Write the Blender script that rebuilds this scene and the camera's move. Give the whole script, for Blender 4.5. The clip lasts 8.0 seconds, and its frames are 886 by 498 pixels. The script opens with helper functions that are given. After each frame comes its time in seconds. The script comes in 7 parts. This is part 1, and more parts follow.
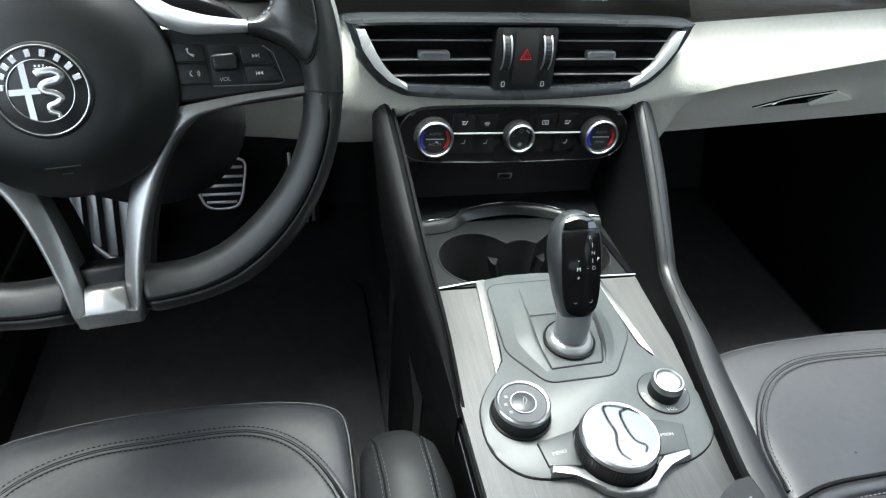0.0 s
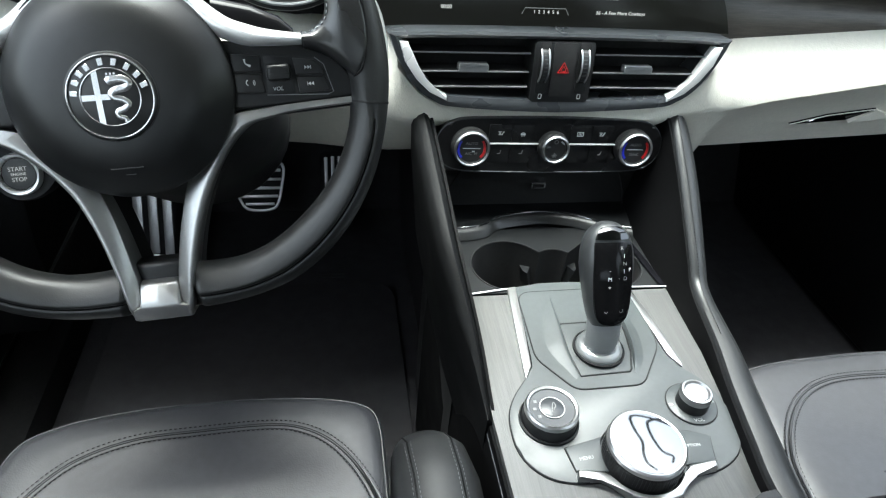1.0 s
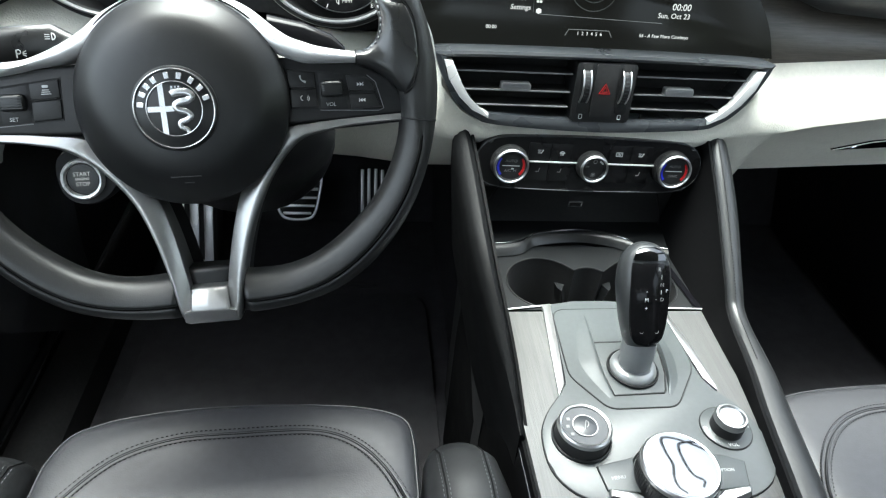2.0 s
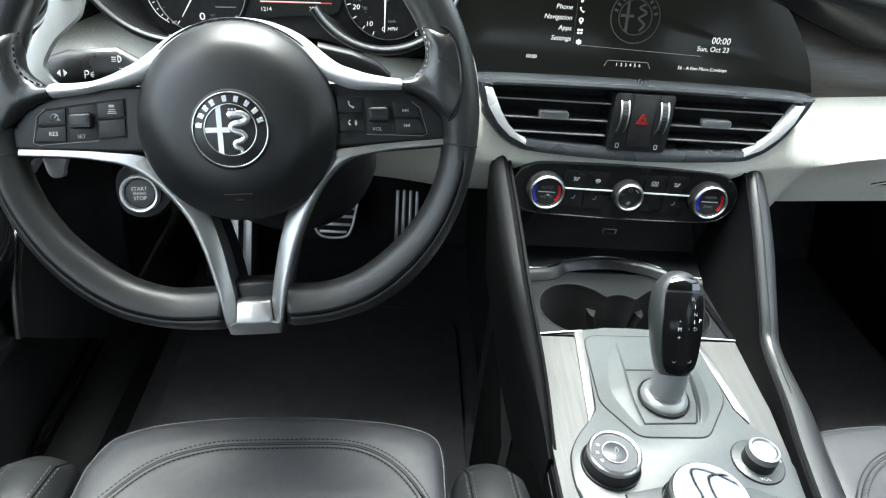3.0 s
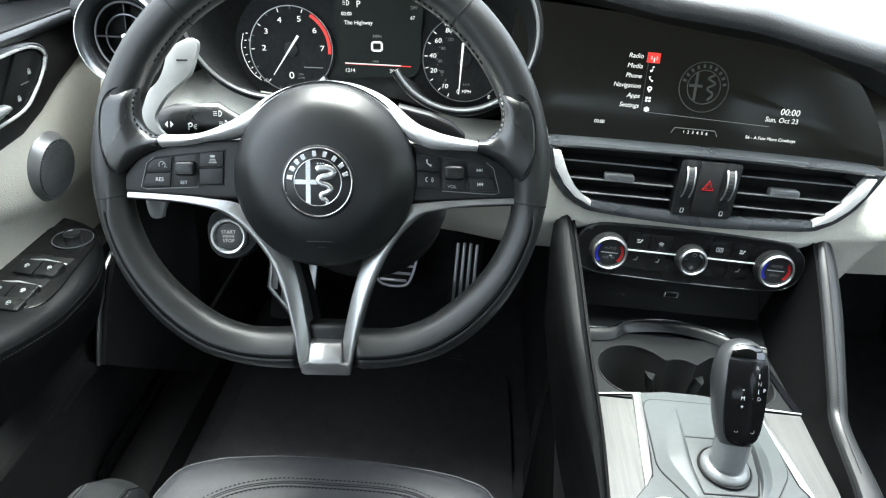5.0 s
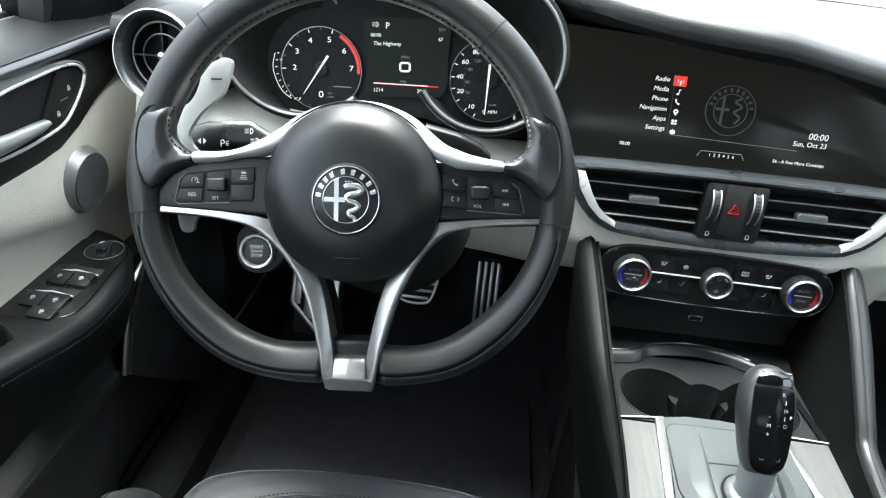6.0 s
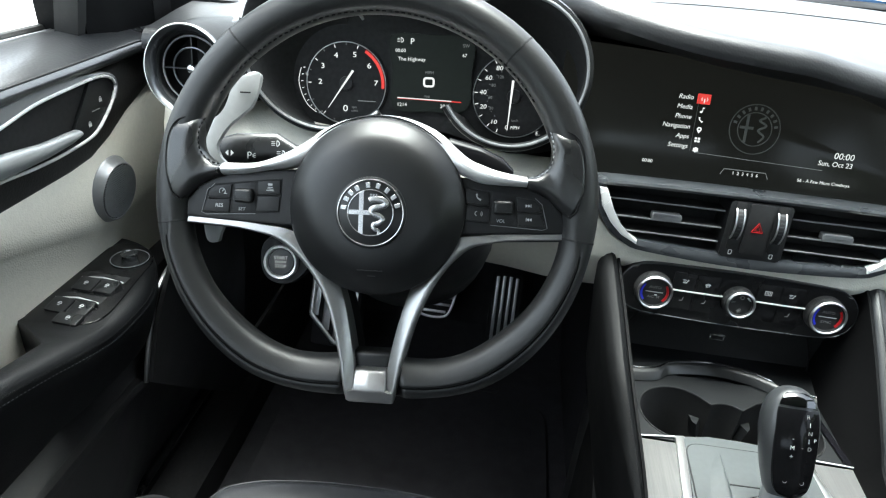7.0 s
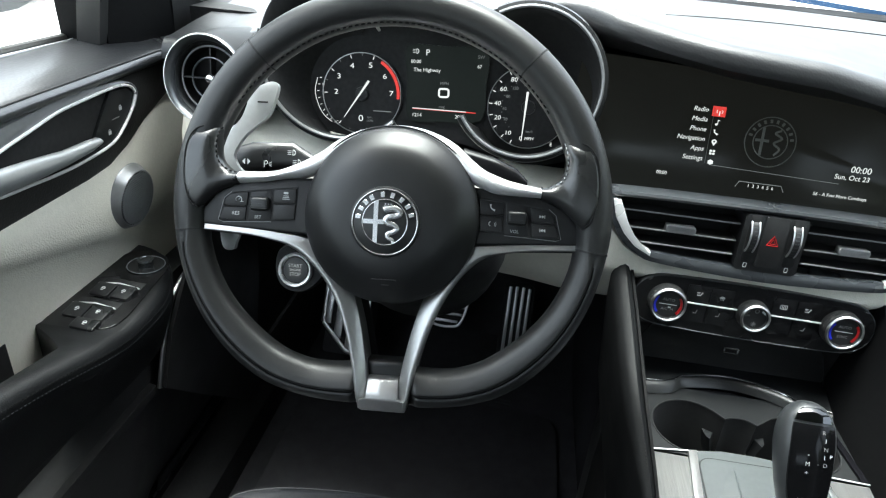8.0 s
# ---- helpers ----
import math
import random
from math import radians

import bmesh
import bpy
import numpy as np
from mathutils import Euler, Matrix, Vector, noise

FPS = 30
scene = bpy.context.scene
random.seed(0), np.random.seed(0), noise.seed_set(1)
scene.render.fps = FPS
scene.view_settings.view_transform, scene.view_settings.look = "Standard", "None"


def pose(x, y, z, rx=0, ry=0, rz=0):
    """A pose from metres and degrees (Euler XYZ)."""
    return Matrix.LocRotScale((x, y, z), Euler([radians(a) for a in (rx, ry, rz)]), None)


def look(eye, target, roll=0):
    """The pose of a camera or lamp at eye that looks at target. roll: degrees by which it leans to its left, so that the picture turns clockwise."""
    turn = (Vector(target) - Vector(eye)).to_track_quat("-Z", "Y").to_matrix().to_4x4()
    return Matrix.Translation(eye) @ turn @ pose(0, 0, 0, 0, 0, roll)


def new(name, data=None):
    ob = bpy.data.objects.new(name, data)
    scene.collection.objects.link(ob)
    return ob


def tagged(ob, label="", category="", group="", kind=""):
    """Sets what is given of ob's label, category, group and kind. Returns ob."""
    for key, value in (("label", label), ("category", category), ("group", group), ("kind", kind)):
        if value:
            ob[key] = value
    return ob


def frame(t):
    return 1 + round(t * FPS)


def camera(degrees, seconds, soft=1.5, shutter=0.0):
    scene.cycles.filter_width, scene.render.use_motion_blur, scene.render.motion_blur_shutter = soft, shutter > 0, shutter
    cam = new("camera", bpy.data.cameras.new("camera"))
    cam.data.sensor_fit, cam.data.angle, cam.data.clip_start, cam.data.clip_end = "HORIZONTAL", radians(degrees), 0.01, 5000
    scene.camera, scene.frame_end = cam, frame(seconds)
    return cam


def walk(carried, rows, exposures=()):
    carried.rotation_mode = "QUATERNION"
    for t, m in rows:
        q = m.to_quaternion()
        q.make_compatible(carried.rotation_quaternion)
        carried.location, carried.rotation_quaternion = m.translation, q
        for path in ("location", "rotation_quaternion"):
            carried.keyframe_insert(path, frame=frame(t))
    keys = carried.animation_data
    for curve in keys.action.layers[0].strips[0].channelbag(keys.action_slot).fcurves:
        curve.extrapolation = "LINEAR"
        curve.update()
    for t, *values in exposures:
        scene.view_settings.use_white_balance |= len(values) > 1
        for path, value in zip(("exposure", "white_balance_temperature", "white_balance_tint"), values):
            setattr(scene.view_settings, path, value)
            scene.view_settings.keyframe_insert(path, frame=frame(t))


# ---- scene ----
cam = camera(68.7, 8.0, soft=1.2)
PATH = [
    (0, (-0.244, -0.395, 0.936), (0.164, 1.116, -0.309), 5.9),
    (0.5, (-0.247, -0.401, 0.942), (0.121, 1.121, -0.302), 5.8),
    (1, (-0.254, -0.408, 0.946), (0.071, 1.131, -0.289), 5.6),
    (1.5, (-0.261, -0.411, 0.949), (0.024, 1.145, -0.275), 5.6),
    (3, (-0.274, -0.425, 0.96), (-0.123, 1.196, -0.201), 5.5),
    (3.5, (-0.278, -0.43, 0.964), (-0.171, 1.216, -0.167), 5.4),
    (4, (-0.282, -0.434, 0.967), (-0.218, 1.234, -0.135), 5.3),
    (4.5, (-0.285, -0.439, 0.97), (-0.266, 1.251, -0.099), 5.2),
    (6, (-0.29, -0.446, 0.975), (-0.382, 1.284, -0.024), 5.1),
    (6.5, (-0.293, -0.448, 0.976), (-0.413, 1.291, -0.006), 5.1),
    (7, (-0.295, -0.449, 0.976), (-0.442, 1.296, 0.01), 5.2),
    (7.5, (-0.295, -0.451, 0.977), (-0.465, 1.3, 0.024), 5.2),
    (8, (-0.296, -0.451, 0.977), (-0.484, 1.303, 0.034), 5.2),
]
walk(cam, [(t, look(eye, target, roll)) for t, eye, target, roll in PATH], exposures=[(0, 3.06, 6380, 0), (3, 3.39, 6380, 0), (4.5, 3.54, 6380, 0), (6, 3.41, 6380, 0), (8, 3.08, 6380, 0)])

# ---- world, sun and exposure ----
world = bpy.data.worlds.new("sky")
scene.world = world
world.use_nodes = True
wn = world.node_tree.nodes
sky = wn.new("ShaderNodeTexSky")
sky.sky_type = 'NISHITA'
sky.sun_disc = False
sky.sun_elevation = radians(80)
sky.sun_rotation = radians(-30)
sky.air_density, sky.dust_density, sky.ozone_density = 1.0, 6.0, 1.0
wn["Background"].inputs["Strength"].default_value = 0.15
hazy = wn.new("ShaderNodeHueSaturation")
hazy.inputs["Saturation"].default_value = 0.5
world.node_tree.links.new(sky.outputs[0], hazy.inputs["Color"])
world.node_tree.links.new(hazy.outputs[0], wn["Background"].inputs["Color"])

sun_data = bpy.data.lights.new("sun", 'SUN')
sun_data.energy = 1.4
sun_data.angle = radians(40)
sun_data.color = (0.89, 0.955, 1.0)
sun = new("sun", sun_data)
sun.matrix_world = look((-0.35, 0.60, 5.0), (0, 0, 0.6))


# ---- materials ----
def nodes_of(name):
    m = bpy.data.materials.new(name)
    m.use_nodes = True
    t = m.node_tree
    return m, t.nodes, t.links, t.nodes["Principled BSDF"]


def surface(name, colour, rough, metal=0.0, vary=0.25, big=9.0, grain=0.0, grain_scale=900.0, cells=False,
            rough_vary=0.12, coat=0.0, spec=0.5):
    """A procedural surface: base colour varied at two scales, roughness patches and a fine relief."""
    m, n, l, b = nodes_of(name)
    geo = n.new("ShaderNodeNewGeometry")
    large = n.new("ShaderNodeTexNoise")
    large.inputs["Scale"].default_value = big
    large.inputs["Detail"].default_value = 4
    small = n.new("ShaderNodeTexNoise")
    small.inputs["Scale"].default_value = big * 22
    small.inputs["Detail"].default_value = 3
    for tex in (large, small):
        l.new(geo.outputs["Position"], tex.inputs["Vector"])
    mix = n.new("ShaderNodeMath")
    mix.operation = 'ADD'
    l.new(large.outputs["Fac"], mix.inputs[0])
    l.new(small.outputs["Fac"], mix.inputs[1])
    ramp = n.new("ShaderNodeMapRange")
    ramp.inputs["From Min"].default_value, ramp.inputs["From Max"].default_value = 0.7, 1.3
    ramp.inputs["To Min"].default_value, ramp.inputs["To Max"].default_value = 1 - vary, 1 + vary
    l.new(mix.outputs[0], ramp.inputs["Value"])
    col = n.new("ShaderNodeVectorMath")
    col.operation = 'SCALE'
    col.inputs[0].default_value = colour
    l.new(ramp.outputs[0], col.inputs["Scale"])
    l.new(col.outputs[0], b.inputs["Base Color"])
    rr = n.new("ShaderNodeMapRange")
    rr.inputs["From Min"].default_value, rr.inputs["From Max"].default_value = 0.3, 0.7
    rr.inputs["To Min"].default_value, rr.inputs["To Max"].default_value = max(0.02, rough - rough_vary), min(1, rough + rough_vary)
    l.new(large.outputs["Fac"], rr.inputs["Value"])
    l.new(rr.outputs[0], b.inputs["Roughness"])
    b.inputs["Metallic"].default_value = metal
    b.inputs["Coat Weight"].default_value = coat
    b.inputs["Coat Roughness"].default_value = 0.05
    b.inputs["Specular IOR Level"].default_value = spec
    if grain:
        if cells:
            g = n.new("ShaderNodeTexVoronoi")
            g.feature = 'SMOOTH_F1'
            g.inputs["Randomness"].default_value = 1.0
            out = g.outputs["Distance"]
        else:
            g = n.new("ShaderNodeTexNoise")
            g.inputs["Detail"].default_value = 4
            out = g.outputs["Fac"]
        g.inputs["Scale"].default_value = grain_scale
        l.new(geo.outputs["Position"], g.inputs["Vector"])
        bump = n.new("ShaderNodeBump")
        bump.inputs["Strength"].default_value = grain
        bump.inputs["Distance"].default_value = 0.0006
        l.new(out, bump.inputs["Height"])
        l.new(bump.outputs[0], b.inputs["Normal"])
    return m


def wood(name, dark, light, along):
    """Open-pored grey wood; along: scale of the grain on x, y and z."""
    m, n, l, b = nodes_of(name)
    geo = n.new("ShaderNodeNewGeometry")
    mp = n.new("ShaderNodeMapping")
    mp.inputs["Scale"].default_value = along
    l.new(geo.outputs["Position"], mp.inputs["Vector"])
    a = n.new("ShaderNodeTexNoise")
    a.inputs["Scale"].default_value, a.inputs["Detail"].default_value, a.inputs["Roughness"].default_value = 1.0, 6, 0.7
    c = n.new("ShaderNodeTexNoise")
    c.inputs["Scale"].default_value, c.inputs["Detail"].default_value = 0.22, 3
    for tex in (a, c):
        l.new(mp.outputs[0], tex.inputs["Vector"])
    add = n.new("ShaderNodeMath")
    add.operation = 'MULTIPLY_ADD'
    l.new(c.outputs["Fac"], add.inputs[0])
    add.inputs[1].default_value = 0.6
    l.new(a.outputs["Fac"], add.inputs[2])
    ramp = n.new("ShaderNodeValToRGB")
    ramp.color_ramp.elements[0].position, ramp.color_ramp.elements[0].color = 0.55, (*dark, 1)
    ramp.color_ramp.elements[1].position, ramp.color_ramp.elements[1].color = 1.0, (*light, 1)
    l.new(add.outputs[0], ramp.inputs["Fac"])
    l.new(ramp.outputs[0], b.inputs["Base Color"])
    b.inputs["Roughness"].default_value = 0.42
    bump = n.new("ShaderNodeBump")
    bump.inputs["Strength"].default_value, bump.inputs["Distance"].default_value = 0.5, 0.0005
    l.new(a.outputs["Fac"], bump.inputs["Height"])
    l.new(bump.outputs[0], b.inputs["Normal"])
    return m


def glow(name, colour, strength):
    m, n, l, b = nodes_of(name)
    b.inputs["Base Color"].default_value = (*[0.1 * c for c in colour], 1)
    b.inputs["Emission Color"].default_value = (*colour, 1)
    b.inputs["Emission Strength"].default_value = strength
    return m


def clear_glass(name):
    """A thin pane: see-through, with a mirror's gloss that grows at a slant."""
    m, n, l, b = nodes_of(name)
    see = n.new("ShaderNodeBsdfTransparent")
    gloss = n.new("ShaderNodeBsdfGlossy")
    gloss.inputs["Roughness"].default_value = 0.02
    slant = n.new("ShaderNodeLayerWeight")
    slant.inputs["Blend"].default_value = 0.5
    steep = n.new("ShaderNodeMath")
    steep.operation = 'POWER'
    steep.inputs[1].default_value = 5.0
    l.new(slant.outputs["Facing"], steep.inputs[0])
    fres = n.new("ShaderNodeMath")
    fres.operation = 'MULTIPLY_ADD'
    fres.inputs[1].default_value, fres.inputs[2].default_value = 0.5, 0.03
    l.new(steep.outputs[0], fres.inputs[0])
    mix = n.new("ShaderNodeMixShader")
    l.new(fres.outputs[0], mix.inputs[0])
    l.new(see.outputs[0], mix.inputs[1])
    l.new(gloss.outputs[0], mix.inputs[2])
    l.new(mix.outputs[0], n["Material Output"].inputs["Surface"])
    return m


LEATHER = surface("black_leather", (0.014, 0.0147, 0.0157), 0.40, vary=0.15, grain=0.12, grain_scale=900, cells=True, spec=0.4)
SEAT_LEATHER = surface("seat_leather", (0.030, 0.0305, 0.0340), 0.37, vary=0.15, big=6, grain=0.14, grain_scale=800, cells=True, spec=0.52)
RIM_LEATHER = surface("rim_leather", (0.0125, 0.0129, 0.0133), 0.39, vary=0.15, grain=0.08, grain_scale=1100, cells=True, spec=0.42, rough_vary=0.04)
HUB_LEATHER = surface("airbag_leather", (0.0090, 0.0093, 0.0098), 0.36, vary=0.12, grain=0.04, grain_scale=1300, cells=True, spec=0.42, rough_vary=0.02)
THUMB_LEATHER = surface("polished_leather", (0.012, 0.0123, 0.0127), 0.28, vary=0.12, grain=0.08, grain_scale=1100, cells=True, spec=0.75, rough_vary=0.05)
LEVER_SILVER = surface("lever_silver_paint", (0.27, 0.28, 0.285), 0.34, metal=0.45, vary=0.04, rough_vary=0.04)
VENT_RING = surface("grey_satin_ring", (0.15, 0.156, 0.163), 0.28, metal=0.9, vary=0.05, rough_vary=0.04)
POD_VINYL = surface("vent_pod_vinyl", (0.010, 0.0103, 0.011), 0.45, vary=0.15, grain=0.2, grain_scale=480, cells=True, spec=0.14)
BAND_GREY = surface("satin_grey_band", (0.25, 0.255, 0.265), 0.34, metal=0.5, vary=0.06, rough_vary=0.05)
CREST = surface("crest_silver", (0.50, 0.50, 0.505), 0.24, metal=0.9, vary=0.05, rough_vary=0.04)
VINYL = surface("grained_vinyl", (0.020, 0.0205, 0.022), 0.40, vary=0.15, grain=0.28, grain_scale=480, cells=True)
DOOR_VINYL = surface("door_vinyl", (0.017, 0.0175, 0.019), 0.30, vary=0.15, grain=0.26, grain_scale=330, cells=True, spec=0.9, rough_vary=0.03)
CREAM = surface("cream_leather", (0.73, 0.712, 0.63), 0.5, vary=0.05, grain=0.6, grain_scale=600, cells=True, rough_vary=0.06)
BLACK = surface("black_plastic", (0.018, 0.018, 0.0185), 0.42, vary=0.2, grain=0.15, grain_scale=1500, spec=0.35)
SATIN_BLACK = surface("satin_black_plastic", (0.012, 0.0125, 0.013), 0.32, vary=0.15, spec=0.4)
GREY = surface("grey_console_plastic", (0.052, 0.0580, 0.0600), 0.38, vary=0.08, grain=0.08, grain_scale=1500, rough_vary=0.05)
BEZEL = surface("vent_bezel_grey", (0.036, 0.039, 0.043), 0.30, vary=0.1)
DARK = surface("dark_matt_plastic", (0.016, 0.016, 0.0165), 0.65, vary=0.3, spec=0.2)
GLOSS = surface("piano_black", (0.004, 0.004, 0.005), 0.06, vary=0.1, rough_vary=0.02, coat=0.0, spec=0.3)
KNOB_SIDE = surface("dark_satin_knob", (0.028, 0.030, 0.032), 0.33, vary=0.08, spec=0.45, rough_vary=0.04)
KNOB_GLOSS = surface("knob_black", (0.004, 0.004, 0.0045), 0.10, vary=0.1, rough_vary=0.02, spec=0.12)
SCREEN = surface("screen_glass", (0.0035, 0.004, 0.004), 0.12, vary=0.1, rough_vary=0.03, spec=0.12)
SATIN = surface("satin_aluminium", (0.50, 0.50, 0.50), 0.32, metal=1.0, vary=0.05, rough_vary=0.05, grain=0.05, grain_scale=2500)
CUP = surface("charcoal_plastic", (0.0070, 0.0077, 0.0084), 0.45, vary=0.1, spec=0.22)
SPOKE = surface("satin_spoke_metal", (0.36, 0.36, 0.355), 0.33, metal=0.85, vary=0.05, rough_vary=0.05)
GRILLE = surface("grey_metal_grille", (0.20, 0.215, 0.225), 0.4, metal=0.4, vary=0.1)
COLLAR = surface("pale_silver_paint", (0.78, 0.78, 0.78), 0.34, metal=0.6, vary=0.04, rough_vary=0.04)
PADDLE = surface("matt_aluminium", (0.42, 0.43, 0.43), 0.45, metal=0.6, vary=0.06, rough_vary=0.04)
CHROME = surface("chrome", (0.82, 0.82, 0.83), 0.08, metal=1.0, vary=0.03, rough_vary=0.03)
KEY_CHROME = surface("smoked_chrome", (0.07, 0.072, 0.075), 0.08, metal=1.0, vary=0.03, rough_vary=0.02)
DARK_CHROME = surface("polished_cap", (0.20, 0.21, 0.225), 0.04, metal=1.0, vary=0.03, rough_vary=0.02)
STEEL = surface("brushed_steel", (0.55, 0.55, 0.55), 0.36, metal=1.0, vary=0.05, big=12, rough_vary=0.05)
RUBBER = surface("black_rubber", (0.007, 0.007, 0.007), 0.7, vary=0.2)
CARPET = surface("black_carpet", (0.045, 0.044, 0.047), 1.0, vary=0.22, big=40, grain=1.0, grain_scale=900, spec=0.1)
LINER = surface("grey_headliner", (0.32, 0.32, 0.31), 0.9, vary=0.06, grain=0.3)
PILLAR = surface("pale_grey_trim", (0.42, 0.43, 0.42), 0.6, vary=0.05, grain=0.3)
WOOD_TOP = wood("grey_oak_console", (0.053, 0.0530, 0.0522), (0.088, 0.0875, 0.0858), (760, 22, 300))
WOOD_DASH = wood("dark_oak_dash", (0.055, 0.048, 0.042), (0.12, 0.105, 0.09), (30, 300, 520))
# left knee pad: leather colour darkened to stand in for shade
SHADED_PAD_LEATHER = surface("shaded_pad_leather", (0.0048, 0.005, 0.0053), 0.48, vary=0.2, grain=0.2, grain_scale=800, cells=True, spec=0.10)
ARM_LEATHER = surface("armrest_leather", (0.0045, 0.0049, 0.0056), 0.44, vary=0.2, grain=0.4, grain_scale=800, cells=True, spec=0.25)
# right rail: the same leather, coloured lighter for its lit side
LIT_RAIL_LEATHER = surface("lit_rail_leather", (0.017, 0.018, 0.019), 0.40, vary=0.15, grain=0.12, grain_scale=800, cells=True, spec=0.4)
SLAT = surface("grey_slat_edge", (0.17, 0.17, 0.175), 0.35, vary=0.1)
TAB = surface("dull_silver_tab", (0.27, 0.275, 0.28), 0.35, metal=0.6, vary=0.06)
SAIL = surface("matt_black_plastic", (0.0050, 0.0050, 0.0053), 0.65, vary=0.2, spec=0.05)
POD = surface("soft_black_plastic", (0.0095, 0.0095, 0.0100), 0.42, vary=0.15, grain=0.1, grain_scale=1500, spec=0.32)
KEY = surface("black_key_plastic", (0.006, 0.006, 0.0065), 0.28, vary=0.15, spec=0.3)
TRIM = surface("pale_satin_trim", (0.82, 0.82, 0.81), 0.30, metal=0.35, vary=0.04, rough_vary=0.05)
MARK = surface("white_marking", (0.50, 0.51, 0.51), 0.5, vary=0.05)
DIM_MARK = surface("grey_marking", (0.20, 0.20, 0.20), 0.5, vary=0.05)
STITCH = surface("pale_grey_thread", (0.30, 0.31, 0.32), 0.7, vary=0.2)
DARK_STITCH = surface("black_thread", (0.009, 0.009, 0.0095), 0.8, vary=0.2, spec=0.1)
SEAT_THREAD = surface("grey_seat_thread", (0.10, 0.102, 0.107), 0.75, vary=0.2)
BLUE_MARK = surface("blue_marking", (0.02, 0.03, 0.55), 0.35, vary=0.05)
RED_MARK = surface("red_marking", (0.42, 0.012, 0.015), 0.35, vary=0.05)
PAINT = surface("blue_car_paint", (0.03, 0.09, 0.20), 0.15, vary=0.1, coat=0.8)
BARK = surface("dark_bark", (0.016, 0.015, 0.013), 0.9, vary=0.4, big=6)
BLOCKER = surface("blocker_green", (0.045, 0.065, 0.030), 0.8, vary=0.5, big=3, grain=0.6, grain_scale=40)
ASPHALT = surface("pale_paving", (0.42, 0.42, 0.41), 0.9, vary=0.25, big=2, grain=0.6, grain_scale=60)
LIT = glow("lit_white", (1.0, 1.0, 1.0), 0.11)
LIT_SOFT = glow("lit_soft_white", (0.9, 0.92, 0.92), 0.06)
LIT_DIM = glow("lit_grey", (0.75, 0.78, 0.78), 0.025)
LIT_RED = glow("lit_red", (1.0, 0.06, 0.05), 0.09)
GHOST = glow("faint_screen_grey", (0.42, 0.45, 0.42), 0.0045)
DISPLAY = surface("display_dark_grey", (0.008, 0.010, 0.009), 0.4, vary=0.1, spec=0.12)
SURROUND = surface("dark_satin_trim", (0.026, 0.0255, 0.0245), 0.42, vary=0.2, grain=0.4, grain_scale=500, cells=True, spec=0.35)
for mat, tint, power in ((DISPLAY, (0.85, 1.0, 0.92), 0.0012), (SCREEN, (1.0, 0.97, 0.84), 0.0010)):
    lit = mat.node_tree.nodes["Principled BSDF"]
    lit.inputs["Emission Color"].default_value = (*tint, 1)
    lit.inputs["Emission Strength"].default_value = power
GLASS = clear_glass("window_glass")


# ---- building blocks ----
def part(name, bm, material, parent=None, label="", m=None, angle=38, smooth=True):
    """Links a bmesh as one mesh object, under a thing or a part."""
    bmesh.ops.recalc_face_normals(bm, faces=bm.faces)
    me = bpy.data.meshes.new(name)
    bm.to_mesh(me)
    bm.free()
    for p in me.polygons:
        p.use_smooth = smooth
    if smooth:
        me.set_sharp_from_angle(angle=radians(angle))
    me.materials.append(material)
    ob = new(name, me)
    if m is not None:
        ob.matrix_basis = m
    if parent is not None:
        ob.parent = parent
    if label:
        ob["label"] = label
    return ob


def thing(name, label, category, m=None, group="", kind=""):
    ob = new(name)
    ob.empty_display_size = 0.02
    if m is not None:
        ob.matrix_basis = m
    return tagged(ob, label, category, group, kind)


def axes(o, x, lean):
    """A frame at o whose x runs along x and whose y leans away from upright by lean degrees; z faces the driver."""
    xv = Vector(x).normalized()
    yv = Vector((0, math.sin(radians(lean)), math.cos(radians(lean))))
    yv = (yv - xv * yv.dot(xv)).normalized()
    zv = xv.cross(yv)
    return Matrix(((xv.x, yv.x, zv.x, o[0]), (xv.y, yv.y, zv.y, o[1]), (xv.z, yv.z, zv.z, o[2]), (0, 0, 0, 1)))


def prism(outline, z0, z1, bevel=0.0, segments=2, top_only=True):
    """An outline in x and y, extruded from z0 to z1, its upper edge rounded."""
    bm = bmesh.new()
    lo = [bm.verts.new((x, y, z0)) for x, y in outline]
    hi = [bm.verts.new((x, y, z1)) for x, y in outline]
    k = len(outline)
    bm.faces.new(lo[::-1])
    top = bm.faces.new(hi)
    for i in range(k):
        bm.faces.new((lo[i], lo[(i + 1) % k], hi[(i + 1) % k], hi[i]))
    if bevel:
        edges = list(top.edges) if top_only else list(bm.edges)
        bmesh.ops.bevel(bm, geom=edges, offset=bevel, segments=segments, profile=0.6, affect='EDGES', clamp_overlap=True)
    return bm


def box(sx, sy, sz, at=(0, 0, 0), bevel=0.0, segments=2, turn=None):
    bm = bmesh.new()
    bmesh.ops.create_cube(bm, size=1.0)
    bmesh.ops.scale(bm, vec=(sx, sy, sz), verts=bm.verts)
    if bevel:
        bmesh.ops.bevel(bm, geom=list(bm.edges), offset=bevel, segments=segments, profile=0.6, affect='EDGES')
    if turn is not None:
        bmesh.ops.transform(bm, matrix=turn, verts=bm.verts)
    bmesh.ops.translate(bm, vec=at, verts=bm.verts)
    return bm


def join(*bms):
    """One bmesh out of several."""
    out = bms[0]
    for other in bms[1:]:
        me = bpy.data.meshes.new("tmp")
        other.to_mesh(me)
        other.free()
        out.from_mesh(me)
        bpy.data.meshes.remove(me)
    return out


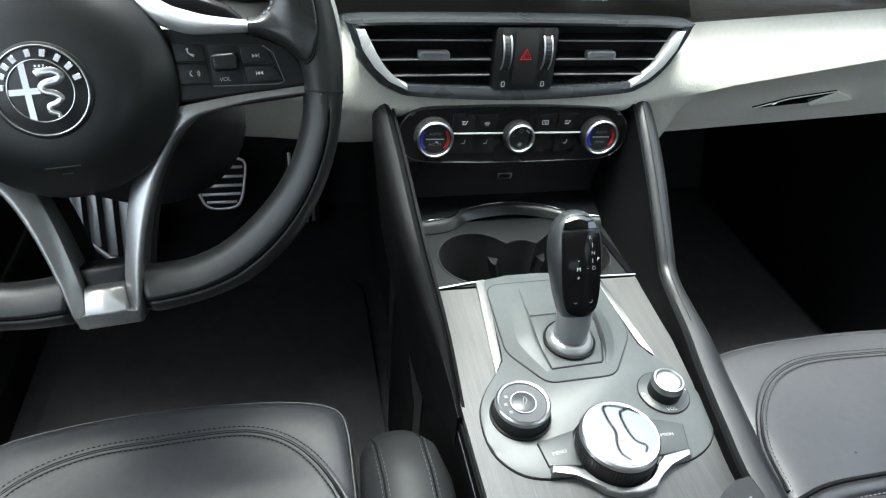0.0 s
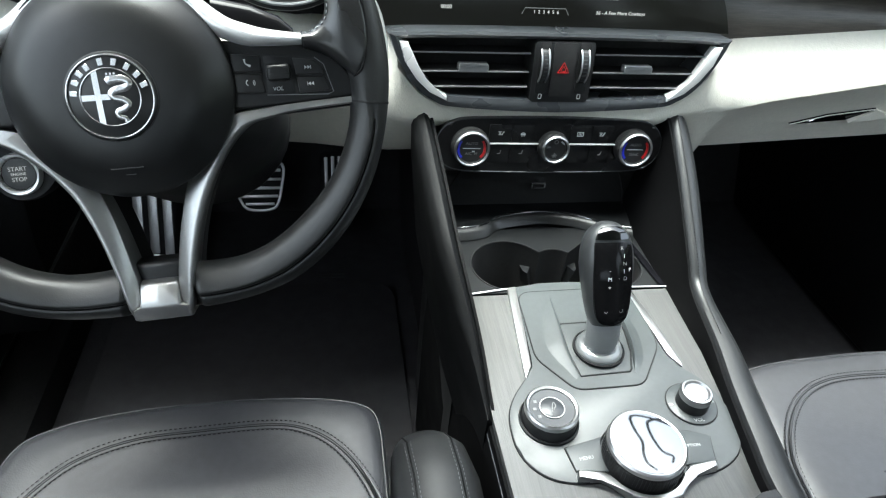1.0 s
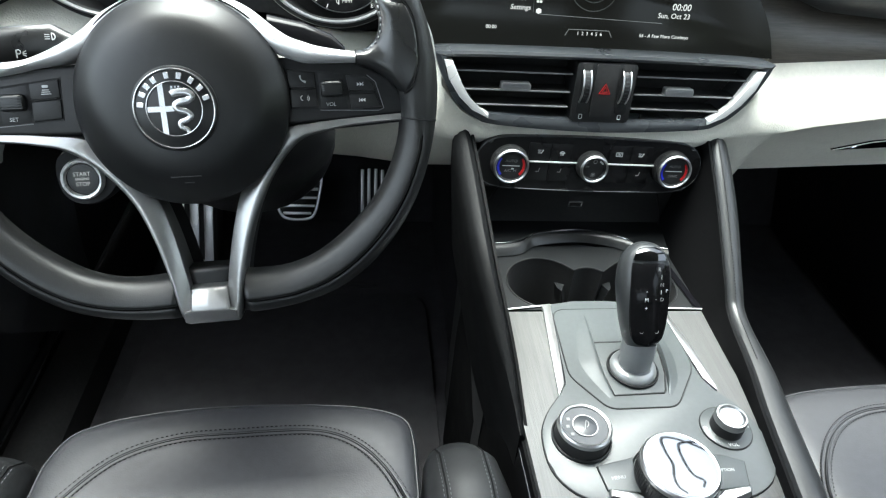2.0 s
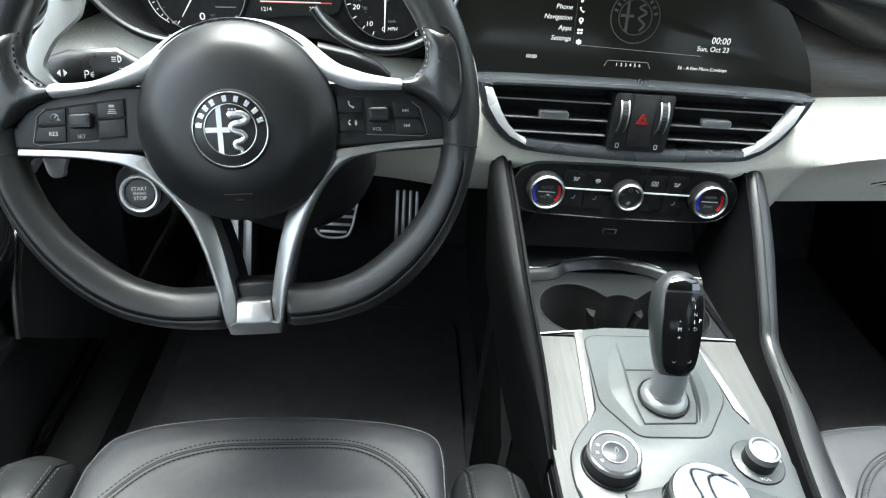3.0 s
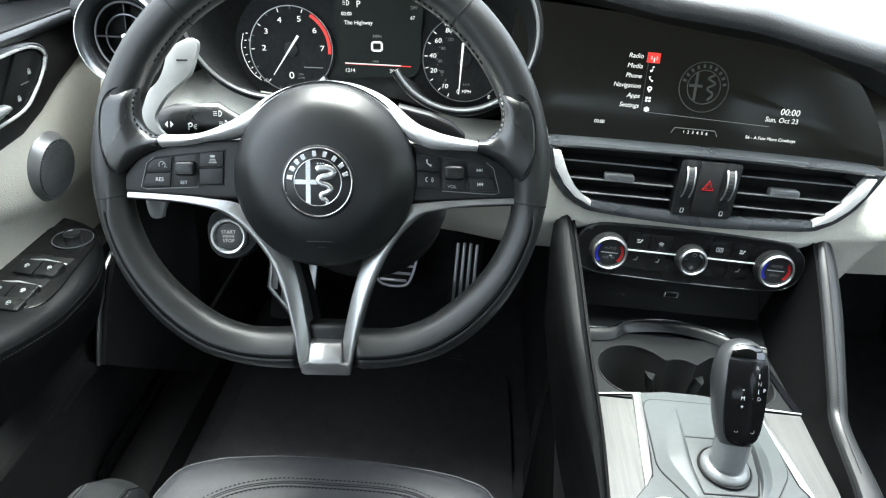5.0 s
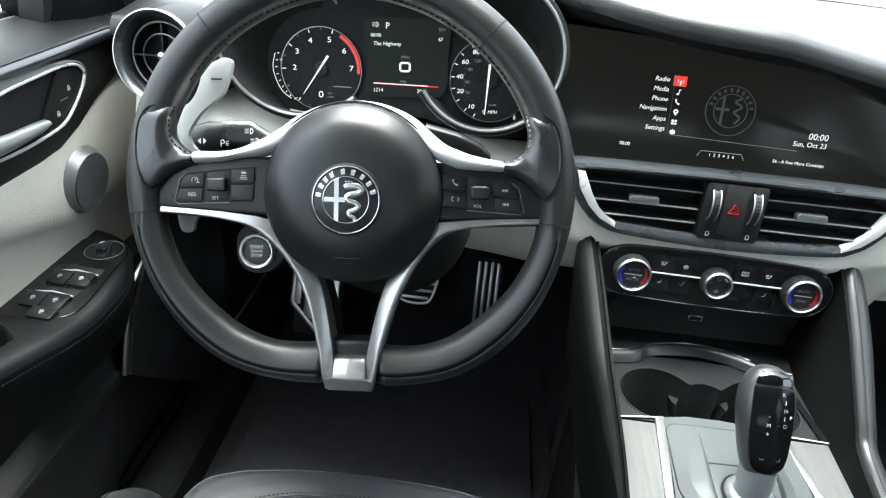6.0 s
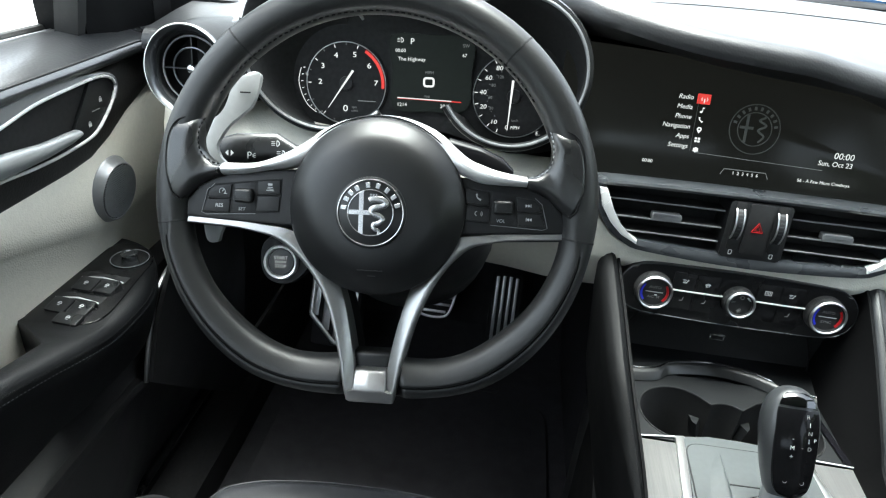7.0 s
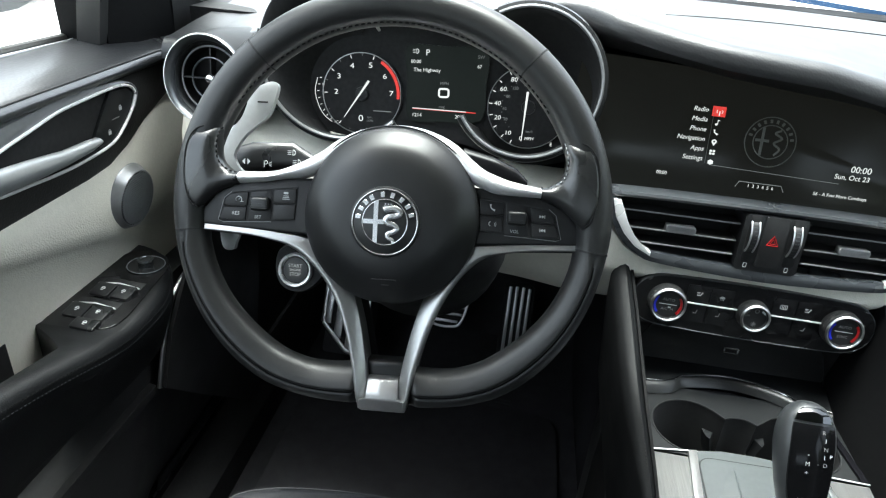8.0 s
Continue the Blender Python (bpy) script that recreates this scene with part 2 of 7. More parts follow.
def lathe(profile, seg=48, at=(0, 0, 0), start=0.0, sweep=360.0):
    """A profile of (radius, height) turned round z."""
    bm = bmesh.new()
    full = sweep >= 359.9
    steps = seg if full else seg + 1
    rings = []
    for i in range(steps):
        a = radians(start + sweep * i / seg)
        rings.append([bm.verts.new((at[0] + r * math.cos(a), at[1] + r * math.sin(a), at[2] + h)) for r, h in profile])
    for i in range(seg if full else seg):
        a, b = rings[i], rings[(i + 1) % steps]
        for j in range(len(profile) - 1):
            if profile[j][0] < 1e-7 and profile[j + 1][0] < 1e-7:
                continue
            bm.faces.new((a[j], b[j], b[j + 1], a[j + 1]))
    bmesh.ops.remove_doubles(bm, verts=bm.verts, dist=1e-6)
    return bm


def loft(rings, closed_ring=True, caps=True, closed_path=False):
    bm = bmesh.new()
    vs = [[bm.verts.new(p) for p in ring] for ring in rings]
    k = len(vs[0])
    count = len(vs) if closed_path else len(vs) - 1
    for i in range(count):
        a, b = vs[i], vs[(i + 1) % len(vs)]
        for j in range(k if closed_ring else k - 1):
            bm.faces.new((a[j], a[(j + 1) % k], b[(j + 1) % k], b[j]))
    if caps and closed_ring and not closed_path:
        bm.faces.new(vs[0][::-1])
        bm.faces.new(vs[-1])
    return bm


def curve_points(pts, per=6, closed=False):
    """A smooth curve through the points."""
    P = [Vector(p) for p in pts]
    k = len(P)
    out = []
    for i in range(k if closed else k - 1):
        p1, p2 = P[i], P[(i + 1) % k]
        p0 = P[(i - 1) % k] if closed or i > 0 else p1 * 2 - p2
        p3 = P[(i + 2) % k] if closed or i + 2 < k else p2 * 2 - p1
        for s in range(per):
            t = s / per
            out.append(0.5 * ((2 * p1) + (p2 - p0) * t + (2 * p0 - 5 * p1 + 4 * p2 - p3) * t * t + (3 * p1 - p0 - 3 * p2 + p3) * t ** 3))
    if not closed:
        out.append(P[-1])
    return out


def flat_curve(pts, per=5, closed=True):
    return [(p.x, p.y) for p in curve_points([(x, y, 0) for x, y in pts], per, closed)]


def tube(path, radius, sides=10, closed=False, flat=1.0, up=(0, 0, 1)):
    """A round or oval bar along a path; radius may be a list, flat squeezes it along up."""
    P = [Vector(p) for p in path]
    rings = []
    for i, p in enumerate(P):
        a = P[(i - 1) % len(P)] if closed or i else p
        b = P[(i + 1) % len(P)] if closed or i + 1 < len(P) else p
        d = (b - a).normalized()
        s = d.cross(Vector(up))
        s = s.normalized() if s.length > 1e-6 else d.orthogonal().normalized()
        q = s.cross(d)
        r = radius[i] if isinstance(radius, (list, tuple)) else radius
        rings.append([p + s * (r * math.cos(2 * math.pi * j / sides)) + q * (r * flat * math.sin(2 * math.pi * j / sides)) for j in range(sides)])
    return loft(rings, closed_path=closed)


def ring(R, r, seg=48, sides=8, at=(0, 0, 0), start=0.0, sweep=360.0, flat=1.0):
    full = sweep >= 359.9
    path = [(at[0] + R * math.cos(radians(start + sweep * i / seg)), at[1] + R * math.sin(radians(start + sweep * i / seg)), at[2])
            for i in range(seg if full else seg + 1)]
    return tube(path, r, sides, closed=full, flat=flat)


def rounded(w, h, r, n=5, at=(0, 0)):
    """The outline of a rounded rectangle."""
    out = []
    for cx, cy, a0 in ((w / 2 - r, h / 2 - r, 0), (-w / 2 + r, h / 2 - r, 90), (-w / 2 + r, -h / 2 + r, 180), (w / 2 - r, -h / 2 + r, 270)):
        for i in range(n + 1):
            a = radians(a0 + 90 * i / n)
            out.append((at[0] + cx + r * math.cos(a), at[1] + cy + r * math.sin(a)))
    return out


def sheet(rows, thick=0.0):
    """A surface through rows of points, given a thickness."""
    bm = loft(rows, closed_ring=False, caps=False)
    if thick:
        bmesh.ops.recalc_face_normals(bm, faces=bm.faces)
        bmesh.ops.solidify(bm, geom=list(bm.faces), thickness=thick)
    return bm


def lettering(words, size, material, parent, x, y, z, turn=0.0, align='CENTER', slant=0.0, name="marking", wide=1.0):
    """Raised letters, 0.15 mm high, at a place on a thing's face."""
    cu = bpy.data.curves.new(name, 'FONT')
    cu.body, cu.size, cu.align_x, cu.align_y, cu.shear = words, size, align, 'CENTER', slant
    cu.extrude, cu.resolution_u = 0.00008, 3
    tmp = bpy.data.objects.new("tmp", cu)
    me = bpy.data.meshes.new_from_object(tmp)
    me.name = name
    bpy.data.objects.remove(tmp)
    bpy.data.curves.remove(cu)
    me.materials.clear()
    me.materials.append(material)
    ob = new(name, me)
    ob.parent = parent
    ob.matrix_basis = pose(x, y, z, 0, 0, turn) @ Matrix.Diagonal((wide, 1, 1, 1))
    return ob


def stitches(path, length, gap, width=0.0009, up=(0, 0, 1), high=0.0006):
    """Short raised threads along a path."""
    P = [Vector(p) for p in path]
    bm = bmesh.new()
    travelled, nxt = 0.0, 0.0
    for a, b in zip(P, P[1:]):
        d = b - a
        ln = d.length
        if ln < 1e-9:
            continue
        d.normalize()
        s = d.cross(Vector(up)).normalized() * (width / 2)
        q = s.cross(d).normalized() * high
        while nxt < travelled + ln:
            o = a + d * (nxt - travelled)
            e = o + d * length
            lo = [bm.verts.new(p) for p in (o - s, o + s, e + s, e - s)]
            hi = [bm.verts.new(p + q) for p in ((o - s) * .7 + (e - s) * .3, (o + s) * .7 + (e + s) * .3, (e + s) * .7 + (o + s) * .3, (e - s) * .7 + (o - s) * .3)]
            bm.faces.new(hi)
            for i in range(4):
                bm.faces.new((lo[i], lo[(i + 1) % 4], hi[(i + 1) % 4], hi[i]))
            nxt += length + gap
        travelled += ln
    return bm


# ---- the car's shell ----
def setting(name, bm, material, label, category, smooth=False):
    ob = part(name, bm, material, smooth=smooth)
    return tagged(ob, label, category, kind="structure")


def slab(points, thick=0.02):
    """A flat or bent panel through two or more rows of points."""
    return sheet(points, thick)


setting("ground", sheet([[(-400, -400, -0.36), (400, -400, -0.36)], [(-400, 400, -0.36), (400, 400, -0.36)]]), ASPHALT,
        "pale sunlit paved ground outside the car", "ground")
setting("floor", sheet([[(x, -1.6, 0.03), (x, 0.80, 0.03), (x, 0.87, 0.05), (x, 0.96, 0.25), (x, 0.99, 0.60)] for x in (-0.86, -0.4, 0.0, 0.4, 0.86)], 0.02),
        CARPET, "black carpeted car floor rising to the toe board", "floor", True)
setting("wall_front", box(1.72, 0.03, 0.59, (0, 1.02, 0.535)), DARK, "black bulkhead behind the dashboard", "wall")
# out of view; built high to hold back light from the rear
setting("wall_rear", box(1.72, 0.03, 1.08, (0, -1.62, 0.57)), BLACK, "unseen black rear wall, raised to cut light from behind", "wall")
setting("wall_right", box(0.12, 2.66, 0.82, (0.84, -0.30, 0.44), 0.03, 3), CUP, "black passenger side of the cabin", "wall")
setting("wall_left", box(0.04, 0.98, 0.78, (-0.90, -1.12, 0.42)), BLACK, "black rear side of the cabin", "wall")
setting("ceiling", sheet([[(x, y, 1.235 + 0.02 * (1 - (x / 0.62) ** 2)) for x in (-0.62, -0.4, -0.2, 0, 0.2, 0.4, 0.62)] for y in (0.09, 0.02, -0.2, -0.6, -1.0, -1.4, -1.60)], 0.03),
        LINER, "pale grey headliner", "ceiling", True)
setting("wall_left_front", box(0.10, 0.64, 0.80, (-0.85, 0.76, 0.430)), DARK, "black side of the driver's footwell", "wall")
setting("transmission_tunnel", prism(rounded(0.20, 2.5, 0.03, at=(0, -0.30)), 0.03, 0.365, 0.02), CARPET, "black carpeted transmission tunnel under the console", "tunnel")
for side, tag in ((-1, "driver"), (1, "passenger")):
    setting("window_pillar", tube([(side * 0.855, 0.62, 0.80), (side * 0.80, 0.44, 0.90), (side * 0.71, 0.22, 1.08), (side * 0.62, 0.05, 1.23)],
                                  [0.05, 0.042, 0.038, 0.038], 10), PILLAR, "pale grey trimmed windscreen pillar", "pillar", True)
    setting("window_pillar", tube([(side * 0.88, -0.66, 0.78), (side * 0.66, -0.72, 1.23)], 0.055, 10), PILLAR, "pale grey trimmed door pillar", "pillar", True)
    setting("roof_rail", tube([(side * 0.62, 0.06, 1.23), (side * 0.64, -0.6, 1.24), (side * 0.62, -1.4, 1.23)], 0.035, 8), LINER, "grey roof rail above the side windows", "trim", True)
wind = part("windscreen", sheet([[(x * 1.22, 1.03 - 0.16 * abs(x) ** 2, 0.846), (x, 0.07, 1.240)] for x in (-0.66, -0.33, 0, 0.33, 0.66)], 0.004), GLASS)
wind.visible_shadow = False
tagged(wind, "clear sloping windscreen above the dashboard", "window", kind="structure")
hood = sheet([[(x, y, 0.868 - 0.05 * (y - 1.06) - 0.06 * (x / 0.8) ** 2) for x in (-0.8, -0.5, -0.2, 0.0, 0.2, 0.5, 0.8)] for y in (1.06, 1.4, 1.8, 2.1)], 0.01)
setting("bonnet", hood, PAINT, "glossy blue bonnet beyond the windscreen", "bonnet", True)
setting("windscreen_cowl", box(1.56, 0.115, 0.03, (0, 0.982, 0.832), 0.006), SAIL, "black rubber strip at the windscreen's foot", "trim")


# unseen greenery added outside to block low sky on the passenger side
hedge = bmesh.new()
for k in range(220):
    blob = bmesh.new()
    bmesh.ops.create_icosphere(blob, subdivisions=1, radius=random.uniform(0.22, 0.42))
    at = Vector((random.uniform(3.0, 3.5), random.uniform(-5.0, 3.2), random.uniform(-0.3, 2.0)))
    for v in blob.verts:
        v.co = v.co * random.uniform(0.75, 1.2) + at
    hedge = join(hedge, blob)
tagged(part("hedge", hedge, BLOCKER, smooth=False), "unseen dark green hedge added to block sky on the passenger side", "hedge", kind="stuff")

# unseen tree, added so its limbs reflect as dark lines in the dial cap
tree = thing("reflected_tree", "unseen bare tree added for dark reflections in the infotainment dial's cap", "tree", pose(4.6, 2.9, -0.36))
part("trunk", tube(curve_points([(0, 0, 0), (0.05, 0.02, 1.2), (-0.05, 0.05, 2.6), (-0.35, 0.10, 4.0), (-0.70, 0.30, 5.2)], 4), [0.20 - 0.0085 * k for k in range(17)], 10), BARK, tree)
for path in ([(-0.65, 0.28, 5.05), (-1.6, 0.70, 5.1), (-2.25, 0.60, 4.96), (-2.43, 0.06, 4.96), (-2.45, -0.37, 4.96), (-2.60, -0.72, 4.96), (-2.64, -1.00, 4.96), (-2.50, -1.18, 4.96)],
             [(-0.45, 0.15, 4.4), (-1.2, 0.62, 4.9), (-1.79, 0.47, 4.96), (-2.00, 0.23, 4.96), (-2.11, -0.23, 4.96), (-2.09, -0.62, 4.96), (-1.88, -0.75, 4.96), (-2.00, -0.94, 4.96)]):
    knots = curve_points(path, 3)
    part("limb", tube(knots, [0.040 - 0.0006 * k + 0.006 * ((k * 7) % 5) / 4 for k in range(len(knots))], 7), BARK, tree)

# ---- dashboard ----
dash = thing("dashboard", "black and cream leather car dashboard with grey wood trim", "dashboard", pose(0, 0.3, 0.55))
down = pose(0, -0.3, -0.55)


DIP = ((0.0, 0.6300), (0.115, 0.6320), (0.143, 0.6400), (0.160, 0.6540), (0.173, 0.6740), (0.184, 0.7000), (0.190, 0.7030))


def band(x):
    """Heights of the cream band's upper edge, crease and lower edge at x."""
    a = abs(x)
    top = 0.703 + 0.065 * max(0.0, a - 0.2)
    if x < -0.19:
        top -= 0.018 * max(0.0, 1 - (abs(x + 0.395) / 0.24) ** 4)
    crease = 0.600 + 0.20 * max(0.0, a - 0.17) - 0.13 * max(0.0, a - 0.36)
    low = 0.552 + 0.075 * max(0.0, a - 0.22)
    if x > 0.13:
        top = 0.6895 + 0.078 * max(0.0, x - 0.19)
        crease = 0.6065 + 0.162 * (x - 0.15)
        low = 0.5255 + 0.059 * max(0.0, x - 0.25)
    # the upper edge dips to follow the vents' lower bezel
    for (a0, z0), (a1, z1) in zip(DIP, DIP[1:]):
        if a0 <= a <= a1:
            top = min(top, z0 + (z1 - z0) * (a - a0) / (a1 - a0))
    return top, min(crease, top - 0.016), low


def FACE_Y(z, c, b):
    """How far back the lower cream face lies at a height."""
    return 0.256 + 0.012 + 0.055 * (c - 0.008 - z) / (c - 0.008 - b)


rows = []
for x in sorted({round(-0.725 + 0.025 * i, 4) for i in range(61)} | {round(s * a, 4) for s in (-1, 1) for a in (0.115, 0.130, 0.143, 0.152, 0.160, 0.167, 0.173, 0.179, 0.184, 0.190)}):
    t, c, b = band(x)
    flat = 1.0 if abs(x) > 0.184 else 0.0
    bulge = 0.020 * min(1, max(0, abs(x) - 0.14) / 0.1)
    # the band's end beside the door curves away
    y = 0.246 + 0.010 * min(1, max(0, abs(x) - 0.19) / 0.08) - bulge * 0.1 + 14 * max(0.0, -0.670 - x) ** 2
    d = min(0.018, (t - c) * 0.25)
    if x > 0.205:
        rows.append([(x, 0.33, t + 0.004), (x, 0.300, t), (x, 0.290, t - 0.006), (x, 0.277, t - 0.024), (x, y + 0.012, (t + c) / 2), (x, y + 0.004, c + 0.018), (x, y, c + 0.005), (x, y - 0.0004, c + 0.0025), (x, y + 0.0022, c + 0.0008),
                     (x, y + 0.012, c - 0.006), *[(x, FACE_Y(z, c, b), z) for z in ((c + b) / 2, b + 0.006)], (x, FACE_Y(b, c, b) + 0.004, b), (x, 0.42, b - 0.004)])
        continue
    rows.append([(x, 0.33, t + 0.004 * flat), (x, max(0.30, y + 0.016), t), (x, max(0.288, y + 0.014) if flat else 0.272, t - 0.004), (x, y + 0.012 * flat, (t + c) / 2 + d), (x, y, (t + c) / 2 - d * 0.5),
                 (x, y - 0.002, c + min(0.012, (t - c) * 0.3)), (x, y + 0.001, c + 0.003), (x, y + 0.008, c - 0.004), (x, y + 0.018, (c + b) / 2), (x, y + 0.026, b + 0.004), (x, y + 0.034, b), (x, 0.42, b - 0.004)])
part("cream_band", sheet(rows, 0.006), CREAM, dash, "cream stitched leather band across the dashboard", down, angle=60)

def along(table, x):
    """A height out of a table of places and heights."""
    if x <= table[0][0]:
        return table[0][1]
    for (x0, z0), (x1, z1) in zip(table, table[1:]):
        if x <= x1:
            return z0 + (z1 - z0) * (x - x0) / (x1 - x0)
    return table[-1][1]


LIP_TOP = ((-0.70, 0.790), (-0.62, 0.812), (-0.57, 0.848), (-0.52, 0.864), (-0.32, 0.868), (-0.27, 0.8830), (-0.239, 0.8806), (-0.209, 0.8755), (-0.149, 0.8650), (-0.09, 0.8575), (-0.03, 0.8528), (0.01, 0.8500), (0.061, 0.8400), (0.126, 0.8275), (0.17, 0.8205), (0.80, 0.740))
LIP_FOLD = ((-0.60, 0.305), (-0.55, 0.325), (-0.26, 0.330), (-0.235, 0.312), (-0.212, 0.293), (-0.19, 0.285), (-0.10, 0.264), (-0.05, 0.262), (0.8, 0.262))
LIP_LOW = ((-0.70, 0.772), (-0.62, 0.790), (-0.57, 0.818), (-0.52, 0.830), (-0.32, 0.832), (-0.26, 0.8460), (-0.215, 0.8445), (-0.137, 0.8395), (-0.075, 0.8310), (-0.0127, 0.8245), (0.035, 0.8205), (0.08, 0.8150), (0.13, 0.7990), (0.17, 0.7800), (0.262, 0.7500), (0.80, 0.718))


# wood strip on the passenger side
rows = []
for i in range(25):
    x = 0.10 + 0.66 * i / 24
    t = band(x)[0]
    hi = max(t + 0.012, along(LIP_LOW, x) + 0.001)
    rows.append([(x, 0.297, t - 0.003), (x, 0.294, t + 0.004), (x, 0.305, (t + hi) / 2), (x, 0.325, hi), (x, 0.345, hi + 0.004)])
part("wood_strip", sheet(rows, 0.004), WOOD_DASH, dash, "dark open-pored wood strip", down, angle=60)


rows = []
for i in range(145):
    x = -0.748 + 1.548 * i / 144
    z, low = along(LIP_TOP, x), along(LIP_LOW, x)
    fold = along(LIP_FOLD, x)
    far = 0.858 - 0.03 * (x / .8) ** 2
    rows.append([(x, fold + 0.058, low + 0.003), (x, fold + 0.045, low), (x, fold + 0.036, low + 0.002), (x, fold + 0.013, (z + low) / 2), (x, fold + 0.0055, z - 0.012), *[(x, fold + 0.023 - 0.018 * math.cos(radians(a)), z - 0.0060 + 0.018 * math.sin(radians(a))) for a in (0, 18, 36, 54, 72, 88)],
                 (x, fold + 0.034, z + 0.0125), (x, 0.40, (z + 0.011) * 0.69 + 0.31 * far), (x, 0.50, (z + 0.011) * 0.39 + 0.61 * far), (x, 0.60, far - 0.001),
                 (x, 0.70, far - 0.002), (x, 0.82, far - 0.005), (x, 0.915, far - 0.008), (x, 0.925, far - 0.016)])
part("top_pad", sheet(rows, 0.008), VINYL, dash, "black grained dashboard top", down, angle=60)
part("top_seam", tube(curve_points([(-0.112, 0.583, 0.8572), (-0.05, 0.604, 0.8572), (0.004, 0.6146, 0.8572), (0.088, 0.6235, 0.8568), (0.170, 0.6253, 0.8558), (0.224, 0.6252, 0.8548), (0.36, 0.612, 0.851), (0.52, 0.585, 0.846)], 6), 0.0010, 6), DARK, dash, "thin dark seam across the dashboard top", down)
# dark body that closes the dashboard behind its facings
part("body", join(box(1.56, 0.34, 0.09, (0, 0.62, 0.775)), box(0.62, 0.5, 0.14, (0.47, 0.66, 0.68)), box(0.50, 0.4, 0.14, (-0.5, 0.72, 0.68)), box(0.30, 0.5, 0.30, (0, 0.60, 0.68))), DARK, dash, "", down)
# glovebox pull in the lower cream face
def on_face(x, z, out):
    """A place on the lower cream face, raised by out."""
    return (x, FACE_Y(z, *band(x)[1:]) - out, z - out * 0.4)


slit = [(0.348, 0.5780), (0.3945, 0.5943), (0.462, 0.6040), (0.430, 0.5840)]
pull = part("glovebox_handle", loft([[on_face(x, z, -0.006) for x, z in slit], [on_face(x, z, 0.0030) for x, z in slit]]), KNOB_GLOSS, dash, "gloss black slit of the glovebox pull", down)
flare = [(0.4325, 0.5840), (0.463, 0.6030), (0.4985, 0.5895)]
part("flare", loft([[on_face(x, z, -0.004) for x, z in flare], [on_face(x, z, o) for (x, z), o in zip(flare, (0.008, 0.0030, 0.0055))]]), CREAM, pull, "cream flare beside the pull")
part("upper_edge", tube([on_face(x, z + 0.0004, 0.0032) for x, z in slit[:3]], 0.0007, 6), CREAM, pull)
part("latch", loft([[(p[0] + 0.006 * k * math.cos(a), p[1] - 0.001 * (1 - k), p[2] + 0.0017 * k * math.sin(a) + 0.002 * k * math.cos(a)) for a in [2 * math.pi * q / 16 for q in range(16)]] for p in (on_face(0.3765, 0.5850, 0.0036),) for k in (1.0, 0.7, 0.2)]), CHROME, pull)
# knee panel left of the stack
rows = [[(x, 0.275, 0.60), (x, 0.300, 0.575), (x, 0.33, 0.545), (x, 0.42, 0.53)] for x in (-0.37, -0.3, -0.25, -0.20, -0.165)]
part("knee_panel", sheet(rows, 0.006), CREAM, dash, "", down)
part("under_panel", box(1.58, 0.60, 0.02, (0, 0.71, 0.525)), DARK, dash, "", down)

# ---- centre stack ----
stack = thing("centre_stack", "black centre stack with a recessed lower tray", "centre stack", pose(0, 0.25, 0.47))
sdown = pose(0, -0.25, -0.47)
part("fascia", prism(rounded(0.292, 0.074, 0.02), -0.02, 0.0, 0.004), SATIN_BLACK, stack, "", sdown @ axes((0, 0.250, 0.580), (1, 0, 0), 8))
rows = [[(x, 0.262 - 0.05 * (abs(x) / 0.14) ** 2 * 0.3, 0.545), (x, 0.268, 0.53), (x, 0.270, 0.50), (x, 0.268, 0.47), (x, 0.26, 0.455)] for x in (-0.14, -0.10, -0.05, 0, 0.05, 0.10, 0.14)]
part("tray_wall", sheet(rows, 0.006), BLACK, stack, "", sdown)
usb = part("usb_socket", prism(rounded(0.0185, 0.0085, 0.001), 0, 0.003, 0.0006), CHROME, stack, "chrome-edged usb socket", sdown @ axes((0.0022, 0.2615, 0.5095), (1, 0, 0), -3))
part("slot", prism(rounded(0.0145, 0.0050, 0.0006), 0, 0.0035, 0.0), DARK, usb)
for sx in (-1, 1):
    part("seam", tube([(sx * 0.098, 0.254, 0.545), (sx * 0.118, 0.257, 0.500), (sx * 0.122, 0.255, 0.475)], 0.0012, 6), DARK, stack, "", sdown)

# climate panel
panel = thing("climate_control_panel", "gloss black climate control panel with three rotary dials", "control panel", axes((-0.0015, 0.232, 0.5828), (1, 0, -0.016), 8))
outline = flat_curve([(-0.137, -0.001), (-0.131, 0.017), (-0.112, 0.0285), (-0.06, 0.0312), (0, 0.0322), (0.06, 0.0312), (0.112, 0.0285), (0.131, 0.017),
                      (0.137, -0.001), (0.131, -0.020), (0.110, -0.031), (0.06, -0.0335), (0, -0.0342), (-0.06, -0.0335), (-0.110, -0.031), (-0.131, -0.020)], 5)
part("backplate", prism(outline, -0.03, 0.0, 0.003), KEY, panel)
part("rim_line", tube([(x, y, -0.001) for x, y in outline], 0.0010, 6, closed=True), BEZEL, panel)
part("rim_line", tube([(x, y, 0.0002) for x, y in outline if y < -0.012], 0.0007, 6), VENT_RING, panel, "thin bright lower rim line")
part("accent_line", join(box(0.062, 0.0016, 0.0018, (-0.048, 0.0022, 0.0022), 0.0003), box(0.066, 0.0016, 0.0018, (0.048, 0.0022, 0.0022), 0.0003)), TRIM, panel, "thin chrome line")
for x0 in (-0.064, -0.037, 0.033, 0.060):
    part("key", prism(rounded(0.0258, 0.0205, 0.0015, at=(x0, 0.0143)), -0.002, 0.0016, 0.0006), KEY, panel)
    part("key", prism(rounded(0.0258, 0.0225, 0.0015, at=(x0, -0.0105)), -0.002, 0.0013, 0.0006), KEY, panel)


